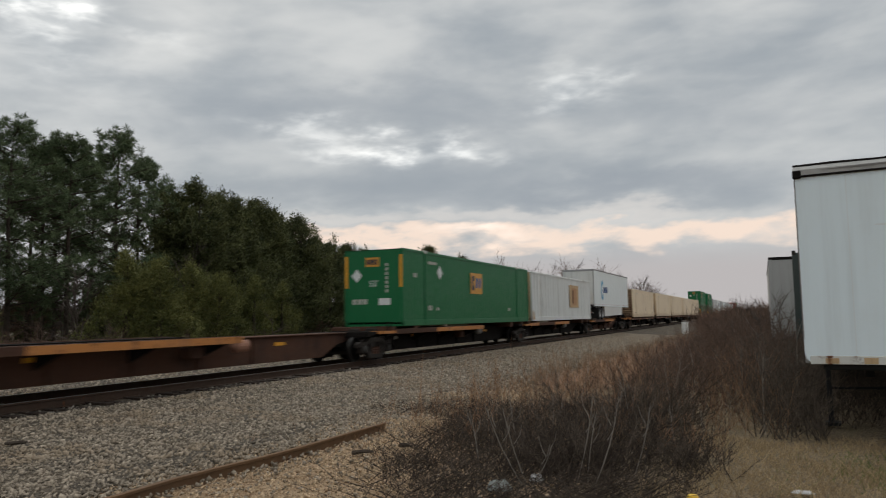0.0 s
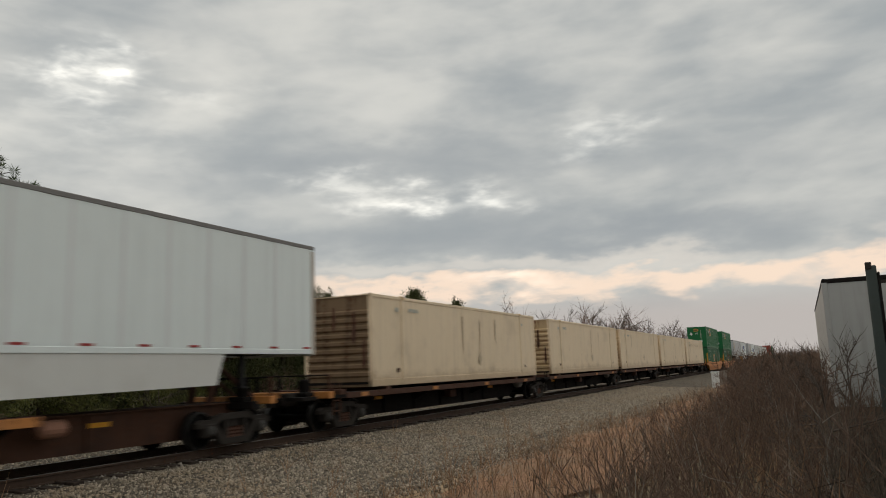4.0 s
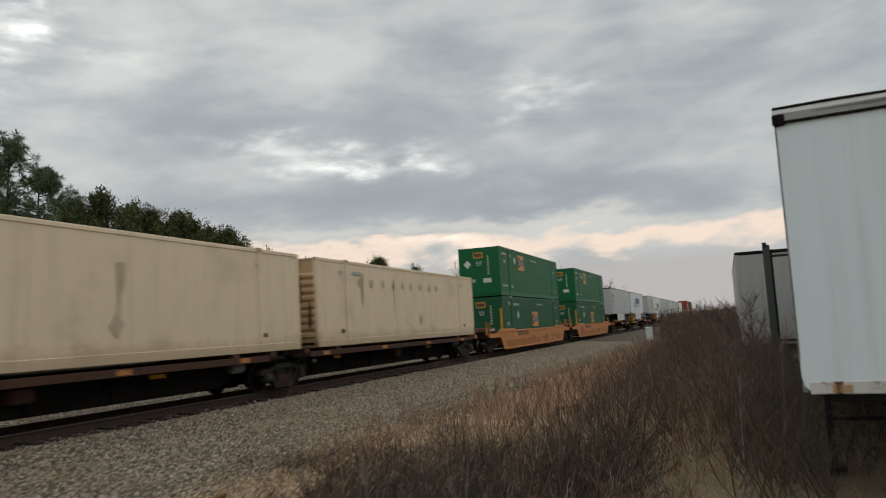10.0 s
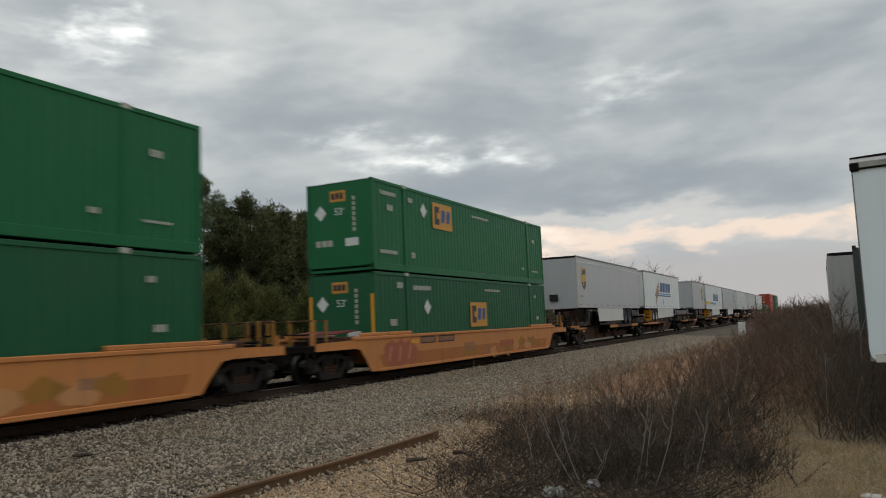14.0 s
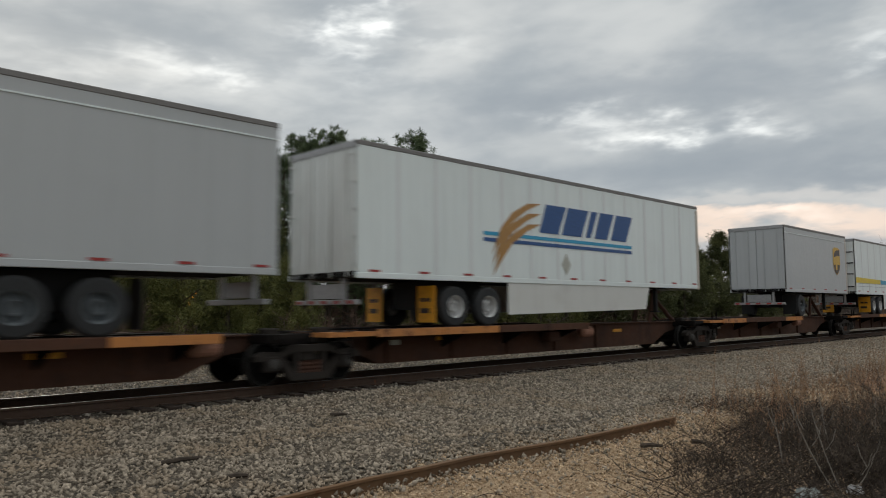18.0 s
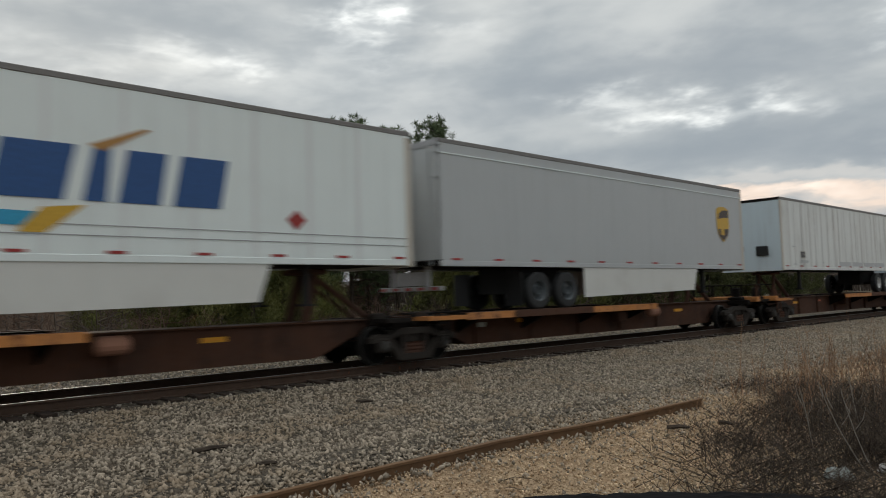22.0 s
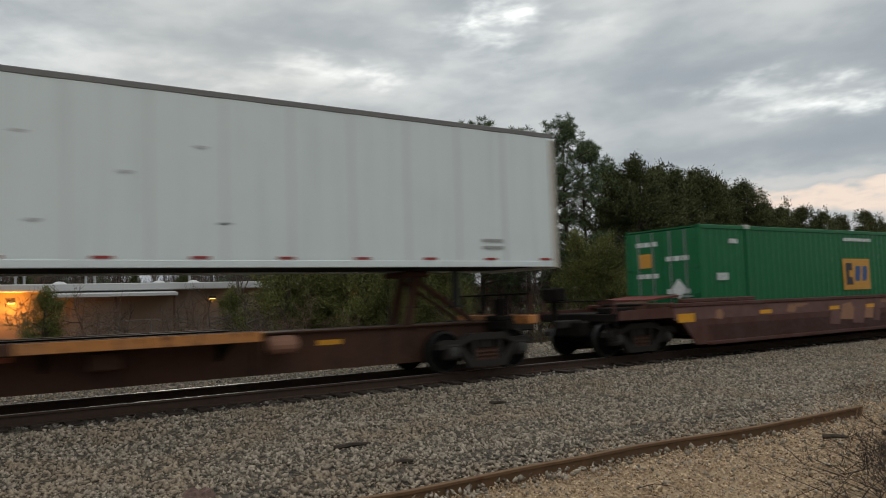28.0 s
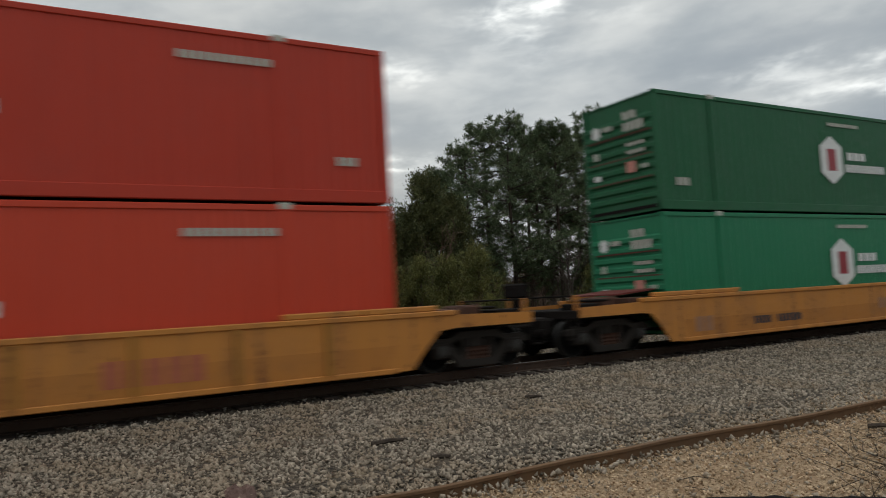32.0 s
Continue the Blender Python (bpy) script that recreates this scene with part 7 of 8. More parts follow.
def fence():
    c = thing("chain_fence", "chain-link fence with steel posts before the warehouse", "fence", pose(-44, 0, -0.8))
    for k in range(22):
        y = -30 + k * 2.6
        part("post", Shape().lathe([(0.03, 0.0), (0.03, 1.9), (0.0, 1.95)], (0, y, 0), 2, 8), GALVANISED, c)
    part("top_rail", Shape().tube([(0, -30, 1.85), (0, 24.6, 1.85)], [0.02, 0.02], 6), GALVANISED, c)
    s = Shape()
    for k in range(330):
        y = -30 + k * 0.165
        s.tube([(0.0, y, 0.05), (0.0, y + 1.8 if y + 1.8 < 24.6 else 24.6, 1.85)], [0.004, 0.004], 3)
        s.tube([(0.0, y + 1.8 if y + 1.8 < 24.6 else 24.6, 0.05), (0.0, y, 1.85)], [0.004, 0.004], 3)
    tagged(part("mesh_wire", s, GALVANISED, c), kind="stuff")


fence()


def clay_bank():
    """Bare red clay between the ballast and the weeds."""
    xs, ys = steps((-7.4, -3.6, 0.38)), steps((19, 90, 0.8))
    n = len(xs)
    verts = [(x + 0.9 * noise.noise((y * 0.3, x, 9.0)) + 0.5 * noise.noise((y * 1.1, x, 4.0)), y, ground_height(x, y) + 0.05 - 0.10 * (abs(i / (n - 1) * 2 - 1)) ** 3 - 0.04 * max(0.0, 22.0 - y) + 0.02 * noise.noise((x * 2, y * 2, 5.0))) for y in ys for i, x in enumerate(xs)]
    s = Shape().add(verts, [(j * n + i, j * n + i + 1, (j + 1) * n + i + 1, (j + 1) * n + i) for j in range(len(ys) - 1) for i in range(n - 1)])
    solid("clay_bank", s, CLAY_MAT, "bare reddish clay bank beside the ballast", "ground", "structure")


clay_bank()

# ---- plants ----
PINE_MAT = rough_stuff("dark_pine_needles", ((0.026, 0.050, 0.023), (0.165, 0.205, 0.10)), 0.8, 1.2, 0.6)
CEDAR_MAT = rough_stuff("olive_cedar_foliage", ((0.016, 0.027, 0.012), (0.15, 0.155, 0.058)), 0.85, 0.8, 0.5)
YOUNG_MAT = rough_stuff("yellow_green_young_pine", ((0.034, 0.05, 0.015), (0.21, 0.20, 0.06)), 0.8, 0.9, 0.45)
TWIG_MAT = rough_stuff("grey_brown_twigs", ((0.045, 0.034, 0.028), (0.12, 0.095, 0.078)), 0.95, 3.0, 0.6)
RED_TWIG_MAT = rough_stuff("reddish_winter_twigs", ((0.075, 0.046, 0.034), (0.19, 0.125, 0.09)), 0.95, 3.0, 0.6)
WEED_DARK = rough_stuff("dark_dead_weed_stems", ((0.034, 0.027, 0.021), (0.185, 0.145, 0.11)), 0.95, 3.0, 0.8)
WEED_BROWN = rough_stuff("brown_dead_weed_stems", ((0.12, 0.068, 0.040), (0.40, 0.235, 0.135)), 0.95, 3.0, 0.8)
VERGE_MAT = rough_stuff("dull_brown_verge_grass", ((0.05, 0.04, 0.022), (0.17, 0.13, 0.075)), 0.95, 3.0, 0.8)
WEED_TAN = rough_stuff("tan_dead_grass", ((0.17, 0.12, 0.07), (0.44, 0.33, 0.205)), 0.95, 3.0, 0.8)
STRAW = rough_stuff("short_straw_grass", ((0.17, 0.115, 0.06), (0.54, 0.40, 0.23), (0.34, 0.25, 0.135)), 0.95, 1.2, 0.6)
BLACK_WEED = rough_stuff("near_black_weed_stems", ((0.014, 0.010, 0.008), (0.105, 0.078, 0.058)), 0.95, 3.0, 0.8)
WEED_PALE = rough_stuff("pale_grey_dead_stalks", ((0.16, 0.138, 0.115), (0.33, 0.295, 0.25)), 0.95, 3.0, 0.8)
GRASS_GREEN = rough_stuff("patchy_green_grass", ((0.06, 0.09, 0.022), (0.19, 0.21, 0.06)), 0.9, 3.0, 0.8)


def unit(v):
    return v / np.maximum(np.linalg.norm(v, axis=-1, keepdims=True), 1e-6)


def leaf_quads(rng, centres, dirs, length, width):
    """Rhombic blades: one for every centre, along its direction."""
    n = len(centres)
    d = unit(dirs)
    side = unit(np.cross(d, rng.normal(size=(n, 3))))
    ln, wd = length * rng.uniform(0.7, 1.3, (n, 1)), width * rng.uniform(0.7, 1.3, (n, 1))
    a = centres
    return np.stack([a, a + d * ln * 0.45 + side * wd, a + d * ln, a + d * ln * 0.45 - side * wd], 1)


def stems(rng, base, tip, r0, bend=0.15, seg=3):
    """Thin three-sided tapering stems from base to tip (arrays): vertices and triangles."""
    n = len(base)
    L = np.linalg.norm(tip - base, axis=1, keepdims=True)
    off = rng.normal(size=(n, 3)) * bend * L
    rings = []
    ang = np.arange(3) * math.tau / 3
    d = unit(tip - base)
    u = unit(np.cross(d, np.array([0.3, 0.5, 0.2])[None] + rng.normal(size=(n, 3)) * 0.1))
    w = np.cross(d, u)
    for k in range(seg + 1):
        s = k / seg
        p = base + (tip - base) * s + off * (s * (1 - s) * 2)
        r = (np.asarray(r0).reshape(-1, 1) if np.ndim(r0) else r0) * (1 - 0.8 * s)
        rings.append(np.stack([p + (u * math.cos(a) + w * math.sin(a)) * r for a in ang], 1))
    v = np.stack(rings, 1).reshape(n, -1, 3)
    f = []
    for k in range(seg):
        for i in range(3):
            j = (i + 1) % 3
            f += [(k * 3 + i, k * 3 + j, k * 3 + 3 + j), (k * 3 + i, k * 3 + 3 + j, k * 3 + 3 + i)]
    f = np.array(f)[None] + (np.arange(n) * (seg + 1) * 3)[:, None, None]
    return v.reshape(-1, 3), f.reshape(-1, 3), off


def merge(pieces):
    vs, fs, n = [], [], 0
    for v, f in pieces:
        vs.append(v)
        fs.append(f + n)
        n += len(v)
    return np.concatenate(vs), np.concatenate(fs)


def pine_meshes(seed, h, bare=0.24, spread=2.9, limbs=66, clumps=6, needles=48):
    """A tall pine: tapered trunk, level limbs, tufts of needles at the ends of the twigs."""
    rng = np.random.default_rng(seed)
    tr = Shape().tube([(0, 0, -0.3), (0.04, 0.03, h * 0.3), (-0.05, 0.05, h * 0.65), (0.02, 0, h * 0.98)], [0.13, 0.105, 0.07, 0.02], 7)
    z = h * (bare + (1 - bare) * np.sort(rng.random(limbs)) ** 0.9)
    q = (z / h - bare) / (1 - bare)
    reach = spread * (0.35 + 0.9 * np.sin(np.pi * np.clip(q * 0.8 + 0.18, 0, 1))) * rng.uniform(0.6, 1.15, limbs) * (1.0 - 0.36 * q)
    a = rng.random(limbs) * math.tau
    base = np.stack([np.zeros(limbs), np.zeros(limbs), z], -1)
    tip = base + np.stack([np.cos(a) * reach, np.sin(a) * reach, reach * rng.uniform(0.05, 0.55, limbs)], -1)
    pieces = [stems(rng, base, tip, 0.035, 0.06)[:2]]
    dead = 14
    dz = h * rng.uniform(0.10, bare, dead)
    da = rng.random(dead) * math.tau
    db = np.stack([np.zeros(dead), np.zeros(dead), dz], -1)
    pieces.append(stems(rng, db, db + np.stack([np.cos(da), np.sin(da), rng.uniform(-0.3, 0.2, dead)], -1) * rng.uniform(0.6, 1.6, (dead, 1)), 0.018, 0.08)[:2])
    s = rng.uniform(0.45, 1.0, (limbs, clumps, 1))
    cen = base[:, None] + (tip - base)[:, None] * s
    twig = cen + rng.normal(size=cen.shape) * np.array([0.34, 0.34, 0.26]) * (0.6 + 0.4 * reach[:, None, None] / spread)
    twig[:, 0] = tip
    cen, twig = cen.reshape(-1, 3), twig.reshape(-1, 3)
    pieces.append(stems(rng, cen, twig, 0.012, 0.05, 2)[:2])
    top = np.stack([rng.normal(0, 0.16, 16), rng.normal(0, 0.16, 16), h * rng.uniform(0.9, 1.0, 16)], -1)
    twig = np.concatenate([twig, top])
    c = np.repeat(twig, needles, 0)
    d = rng.normal(size=c.shape) + np.array([0, 0, 0.55])
    leaves = leaf_quads(rng, c + unit(d) * 0.02, d, 0.26, 0.012)
    v, f = merge(pieces)
    return tr.mesh("trunk", BARK), tris("limbwork", v, f, BARK), quads("crown", leaves, PINE_MAT)


def cedar_meshes(seed, h, spread, mat, twigs=90, sprays=12, leaves_n=20, low=0.05, point=0.75, leaf=(0.155, 0.023)):
    """A bushy evergreen with foliage down to the ground and an uneven, feathered outline."""
    rng = np.random.default_rng(seed)
    tr = Shape().tube([(0, 0, -0.3), (0.05, -0.03, h * 0.5), (0, 0, h * 0.97)], [0.14, 0.09, 0.015], 6)
    z = h * (low + (1 - low) * rng.random(twigs) ** 1.05)
    q = z / h
    reach = spread * (1 - q) ** point * rng.uniform(0.55, 1.2, twigs) + 0.15
    a = rng.random(twigs) * math.tau
    lump = 1 + 0.25 * np.sin(a * 3 + seed) * np.cos(q * 9 + seed)
    reach = reach * lump
    base = np.stack([np.zeros(twigs), np.zeros(twigs), z * 0.95], -1)
    tip = base + np.stack([np.cos(a) * reach, np.sin(a) * reach, reach * rng.uniform(0.25, 0.8, twigs)], -1)
    pieces = [stems(rng, base, tip, 0.022, 0.06)[:2]]
    s = rng.uniform(0.3, 1.02, (twigs, sprays, 1))
    cen = (base[:, None] + (tip - base)[:, None] * s + rng.normal(size=(twigs, sprays, 3)) * 0.17).reshape(-1, 3)
    out = unit(np.repeat(tip - base, sprays, 0))
    # upright shoots that break the outline
    m, per = twigs // 4, 7
    foot = tip[rng.permutation(twigs)[:m]]
    top = foot + np.stack([rng.normal(0, 0.12, m), rng.normal(0, 0.12, m), h * rng.uniform(0.05, 0.15, m)], -1)
    pieces.append(stems(rng, foot - np.array([0, 0, 0.3]), top, 0.014, 0.04, 2)[:2])
    along = (foot[:, None] + (top - foot)[:, None] * np.linspace(0.0, 1.0, per)[None, :, None]).reshape(-1, 3)
    cen = np.concatenate([cen, along + rng.normal(size=along.shape) * 0.03])
    out = np.concatenate([out, unit(np.repeat(top - foot, per, 0))])
    c = np.repeat(cen, leaves_n, 0) + rng.normal(size=(len(cen) * leaves_n, 3)) * 0.10
    d = np.repeat(out, leaves_n, 0) + rng.normal(size=c.shape) * 0.75 + np.array([0, 0, 0.35])
    leaves = leaf_quads(rng, c, d, *leaf)
    v, f = merge(pieces)
    return tr.mesh("trunk", BARK), tris("limbwork", v, f, BARK), quads("crown", leaves, mat)


def bare_meshes(seed, h, spread, mat, levels=4, kids=5):
    """A leafless tree: limbs that fork into fine twigs."""
    rng = np.random.default_rng(seed)
    pieces = []
    base = np.zeros((1, 3))
    tip = np.array([[rng.normal(0, 0.1), rng.normal(0, 0.1), h * 0.55]])
    r = 0.02 * h
    for lv in range(levels):
        v, f, off = stems(rng, base, tip, r, 0.10, 3)
        pieces.append((v, f))
        n = len(base)
        s = rng.uniform(0.35, 1.0, (n, kids))
        s[:, 0] = 1.0
        p = base[:, None] + (tip - base)[:, None] * s[..., None] + off[:, None] * (s * (1 - s) * 2)[..., None]
        ln = np.linalg.norm(tip - base, axis=1)[:, None] * rng.uniform(0.40, 0.75, (n, kids))
        d = unit(unit(tip - base)[:, None] * 0.9 + rng.normal(size=(n, kids, 3)) * 0.55 * spread + np.array([0, 0, 0.35]))
        base = p.reshape(-1, 3)
        tip = base + (d * ln[..., None]).reshape(-1, 3)
        r *= 0.5
    v, f = merge(pieces[1:])
    tv, tf = pieces[0]
    return tris("trunk", tv, tf, mat), tris("twigwork", v, f, mat)


def plant(name, label, category, names, meshes, x, y, scale, yaw, group=""):
    o = thing(name, label, category, pose(x, y, bed(x) - 0.05 if x > -40 else -0.8, 0, 0, yaw) @ Matrix.Scale(scale, 4), group)
    for n, me in zip(names, meshes):
        part(n, me, me.materials[0], o)
    return o


TREE = ("trunk", "limbwork", "crown")
pines = [pine_meshes(11, 10.8), pine_meshes(12, 10.8, 0.18, 2.75, 68), pine_meshes(13, 10.8, 0.28, 2.6, 60)]
cedars = [cedar_meshes(21, 8.0, 2.7, CEDAR_MAT, 120), cedar_meshes(22, 8.0, 3.1, CEDAR_MAT, 130, point=0.6), cedar_meshes(23, 8.0, 2.4, CEDAR_MAT, 110, point=0.9)]
youngs = [cedar_meshes(31, 3.6, 1.15, YOUNG_MAT, 40, 9, 34, point=1.0, leaf=(0.13, 0.011)), cedar_meshes(32, 3.6, 1.3, YOUNG_MAT, 46, 9, 34, point=0.9, leaf=(0.13, 0.011))]
bares = [bare_meshes(41, 7.5, 1.0, TWIG_MAT), bare_meshes(42, 7.5, 1.2, RED_TWIG_MAT), bare_meshes(43, 7.5, 0.8, TWIG_MAT)]
bushes = [bare_meshes(51, 2.6, 1.5, RED_TWIG_MAT, 4, 6), bare_meshes(52, 2.6, 1.7, TWIG_MAT, 4, 6)]


def at(azimuth, x):
    """y on the line x that is seen at the azimuth (degrees left of the track) from the start."""
    return -(x + 0.405) / math.tan(radians(azimuth - 0.45))


r = random.Random(4)
for k, (az, x, h) in enumerate(((54.2, -30, 10.2), (52.2, -31, 10.0), (50.6, -29.5, 9.9), (47.6, -30, 10.9), (46.2, -31.5, 10.3), (56.0, -31.5, 10.0), (57.6, -30.5, 8.9), (49.2, -33, 10.4), (53.0, -34, 10.3), (44.8, -33, 9.6), (59.4, -32, 8.0), (51.4, -37, 10.6))):
    plant("pine_tree", "tall dark pine with bare lower trunk and tufted crown", "tree", TREE, pines[k % 3], x, at(az, x), h * 1.06 / 10.8, r.uniform(0, 360), "pines behind the track")
for k, (az, x, h) in enumerate(((61.0, -29, 7.2), (62.6, -30, 5.6), (58.8, -28, 6.2), (43.6, -29, 8.2), (42.0, -28, 8.8), (40.6, -29.5, 8.9), (39.4, -28, 8.5), (38.2, -30, 8.9), (37.0, -28.5, 8.4), (35.9, -30, 8.8), (34.6, -28.5, 9.0), (33.4, -30, 8.2), (32.4, -28.5, 7.6), (31.2, -30, 7.9), (30.0, -28, 7.4), (28.8, -30, 7.6), (27.4, -28, 7.6), (26.2, -30, 7.2), (24.9, -28.5, 8.7), (23.4, -29, 7.2), (22.2, -28, 8.3), (20.8, -30, 7.4), (41.2, -33, 9.4), (36.4, -34, 9.4))):
    plant("cedar_tree", "bushy olive-green cedar with feathered outline", "tree", TREE, cedars[k % 3], x, at(az, x), h * (1.09 if az > 36 else 1.0) / 8.0, r.uniform(0, 360), "cedars behind the track")
for k, (az, x, h) in enumerate(((46.8, -24, 4.4), (44.6, -23, 4.0), (42.4, -24, 4.2), (40.5, -23, 3.6), (38.0, -24, 3.8), (57.0, -23, 3.4), (61.5, -24, 3.2), (64.8, -25, 4.2), (67.4, -27, 4.6), (69.2, -26, 4.8), (66.0, -29, 3.4), (85.5, -31, 2.9), (90.4, -32, 1.9), (92.2, -30, 2.2), (94.0, -33, 1.8), (73.0, -31, 2.8), (36.0, -24, 3.6), (59.4, -24.5, 3.3))):
    plant("young_pine", "young yellow-green pine growing beside the track", "young tree", TREE, youngs[k % 2], x, at(az, x), h / 3.6, r.uniform(0, 360), "young pines")
for k, (az, x, h) in enumerate(((63.6, -33, 7.0), (66.5, -40, 7.5), (69.5, -44, 6.8), (72.5, -42, 6.0), (18.6, -30, 9.5), (17.2, -31, 9.0), (15.6, -30, 9.6), (14.0, -32, 9.4), (12.6, -30, 9.2), (11.4, -31, 9.8), (10.2, -30, 9.0), (9.2, -31, 9.8), (8.4, -30, 10.4), (60.2, -27, 5.0), (50.0, -26, 4.6), (46, -27, 4.5), (45.5, -34, 9.5), (42.8, -27, 6.0), (78.5, -75, 10.0), (86.0, -80, 11.0), (90.5, -78, 9.5), (83.5, -82, 8.5), (68.0, -70, 9.5), (64.0, -66, 9.0))):
    plant("bare_tree", "leafless winter tree with fine grey-brown twigs", "tree", ("trunk", "twigwork"), bares[k % 3], x, at(az, x), h / 7.5, r.uniform(0, 360), "bare trees")
for k in range(16):
    az, D = r.uniform(66, 104), r.uniform(100, 125)
    plant("bare_tree", "leafless winter tree behind the warehouse", "tree", ("trunk", "twigwork"), bares[k % 3], -math.sin(radians(az)) * D, math.cos(radians(az)) * D, r.uniform(0.9, 1.5), r.uniform(0, 360), "bare trees")
for k, (az, D, h) in enumerate(((82.8, 112, 11.6), (86.4, 120, 8.6), (76.2, 115, 8.4), (90.8, 118, 8.8), (72.6, 110, 10.0), (79.4, 122, 8.2), (94.0, 115, 9.8))):
    plant("evergreen_tree", "dark evergreen standing behind the warehouse", "tree", TREE, pines[k % 3] if k % 4 == 0 else cedars[k % 3], -math.sin(radians(az)) * D, math.cos(radians(az)) * D, h / (10.8 if k % 4 == 0 else 8.0), r.uniform(0, 360), "evergreens behind the warehouse")
for k in range(16):
    az, x = r.uniform(66, 96), r.uniform(-42, -29)
    plant("bare_shrub", "tall leafless brown shrub before the warehouse", "shrub", ("trunk", "twigwork"), bushes[k % 2], x, at(az, x), r.uniform(0.7, 1.35), r.uniform(0, 360), "bare shrubs")
for k in range(52):
    az, x = r.uniform(52, 84) if k % 3 else r.uniform(30, 56), r.uniform(-28, -21)
    plant("bare_shrub", "leafless brown shrub behind the track", "shrub", ("trunk", "twigwork"), bushes[k % 2], x, at(az, x), r.uniform(0.5, 0.95), r.uniform(0, 360), "bare shrubs")


for k in range(26):
    az, x = r.uniform(43, 60), r.uniform(-39, -30)
    plant("bare_shrub", "dark leafless undergrowth among the pines", "shrub", ("trunk", "twigwork"), bushes[k % 2], x, at(az, x), r.uniform(1.2, 2.1), r.uniform(0, 360), "undergrowth")
for k in range(9):
    az, x = 44 + 1.9 * k + r.uniform(-0.6, 0.6), r.uniform(-40, -36)
    plant("cedar_tree", "low dark cedar growing under the pines", "tree", TREE, cedars[k % 3], x, at(az, x), r.uniform(0.42, 0.62), r.uniform(0, 360), "low cedars")


# far woods, too far to count
def far_woods():
    rng = np.random.default_rng(77)
    quad, pts = [], 0
    n = 5200
    az = np.radians(rng.uniform(-14, 100, n))
    D = rng.uniform(300, 420, n)
    base = np.stack([-np.sin(az) * D, np.cos(az) * D, np.full(n, -1.0)], -1)
    keep = (base[:, 0] < -45) | (base[:, 0] > 12)
    base = base[keep]
    n = len(base)
    h = rng.uniform(6, 13, (n, 1)) * (0.8 + 0.25 * np.sin(az[keep] * 23)[:, None])
    tip = base + np.concatenate([rng.normal(0, 0.8, (n, 2)), h], -1)
    v, f, _ = stems(rng, base, tip, 0.3, 0.05, 2)
    kids = 7
    kb = np.repeat(base, kids, 0) + (np.repeat(tip - base, kids, 0)) * rng.uniform(0.3, 0.95, (n * kids, 1))
    kt = kb + rng.normal(size=(n * kids, 3)) * np.array([1.3, 1.3, 0.6]) + np.array([0, 0, 1.4])
    v2, f2, _ = stems(rng, kb, kt, 0.22, 0.1, 2)
    vv, ff = merge([(v, f), (v2, f2)])
    solid("far_woods", tris("far_woods", vv, ff, TWIG_MAT), TWIG_MAT, "distant line of leafless winter woods", "woods", "stuff")


far_woods()


def yard_woods():
    """The leafless wood that stands behind the warehouse."""
    rng = np.random.default_rng(78)
    n = 7000
    az = np.radians(rng.uniform(60, 103, n))
    D = rng.uniform(125, 190, n)
    base = np.stack([-np.sin(az) * D, np.cos(az) * D, np.full(n, -1.0)], -1)
    h = (6.0 + 7.5 * rng.random((n, 1)) ** 2.2) * (0.9 + 0.35 * np.clip((np.degrees(az) - 83) / 8, 0, 1) + 0.2 * np.sin(az * 31) + 0.1 * np.sin(az * 77))[:, None]
    tip = base + np.concatenate([rng.normal(0, 0.5, (n, 2)), h], -1)
    v, f, _ = stems(rng, base, tip, 0.12, 0.04, 2)
    kids = 13
    kb = np.repeat(base, kids, 0) + (np.repeat(tip - base, kids, 0)) * (0.04 + 0.94 * rng.random((n * kids, 1)) ** 1.3)
    kt = kb + rng.normal(size=(n * kids, 3)) * np.array([0.75, 0.75, 0.5]) + np.array([0, 0, 1.3])
    v2, f2, _ = stems(rng, kb, kt, 0.055, 0.1, 2)
    vv, ff = merge([(v, f), (v2, f2)])
    solid("woods", tris("woods", vv, ff, TWIG_MAT), TWIG_MAT, "leafless grey-brown wood behind the warehouse", "woods", "stuff")


yard_woods()


def patch(name, n, region, hmin, hmax, r0, mat, label, lean=0.25, twigs=3, category="weeds"):
    """Dead weeds: stems with side twigs, too many to count."""
    rng = np.random.default_rng(len(name) * 31 + n)
    x, y, k = region(rng, n)
    z = np.array([ground_height(a, b) for a, b in zip(x, y)]) - 0.03
    base = np.stack([x, y, z], -1)
    h = rng.uniform(hmin, hmax, (len(x), 1)) * k[:, None]
    tip = base + np.concatenate([rng.normal(0, lean, (len(x), 2)) * h, h], -1)
    v, f, off = stems(rng, base, tip, r0, 0.10, 3)
    pieces = [(v, f)]
    if twigs:
        s = rng.uniform(0.3, 0.95, (len(x), twigs))
        p = base[:, None] + (tip - base)[:, None] * s[..., None] + off[:, None] * (s * (1 - s) * 2)[..., None]
        d = unit(unit(tip - base)[:, None] + rng.normal(size=(len(x), twigs, 3)) * 0.5) * h[:, None] * rng.uniform(0.15, 0.4, (len(x), twigs, 1))
        v, f, _ = stems(rng, p.reshape(-1, 3), (p + d).reshape(-1, 3), r0 * 0.6, 0.08, 2)
        pieces.append((v, f))
    v, f = merge(pieces)
    solid(name, tris(name, v, f, mat), mat, label, category, "stuff")


def polar(rng, n, a0, a1, d0, d1, power=1.0, fade=0.0):
    az = np.radians(np.maximum(rng.uniform(a0, a1, n) + rng.normal(0, 1, n) * fade, a0))
    d = d0 + (d1 - d0) * rng.random(n) ** power
    return -0.4 - np.sin(az) * d, np.cos(az) * d


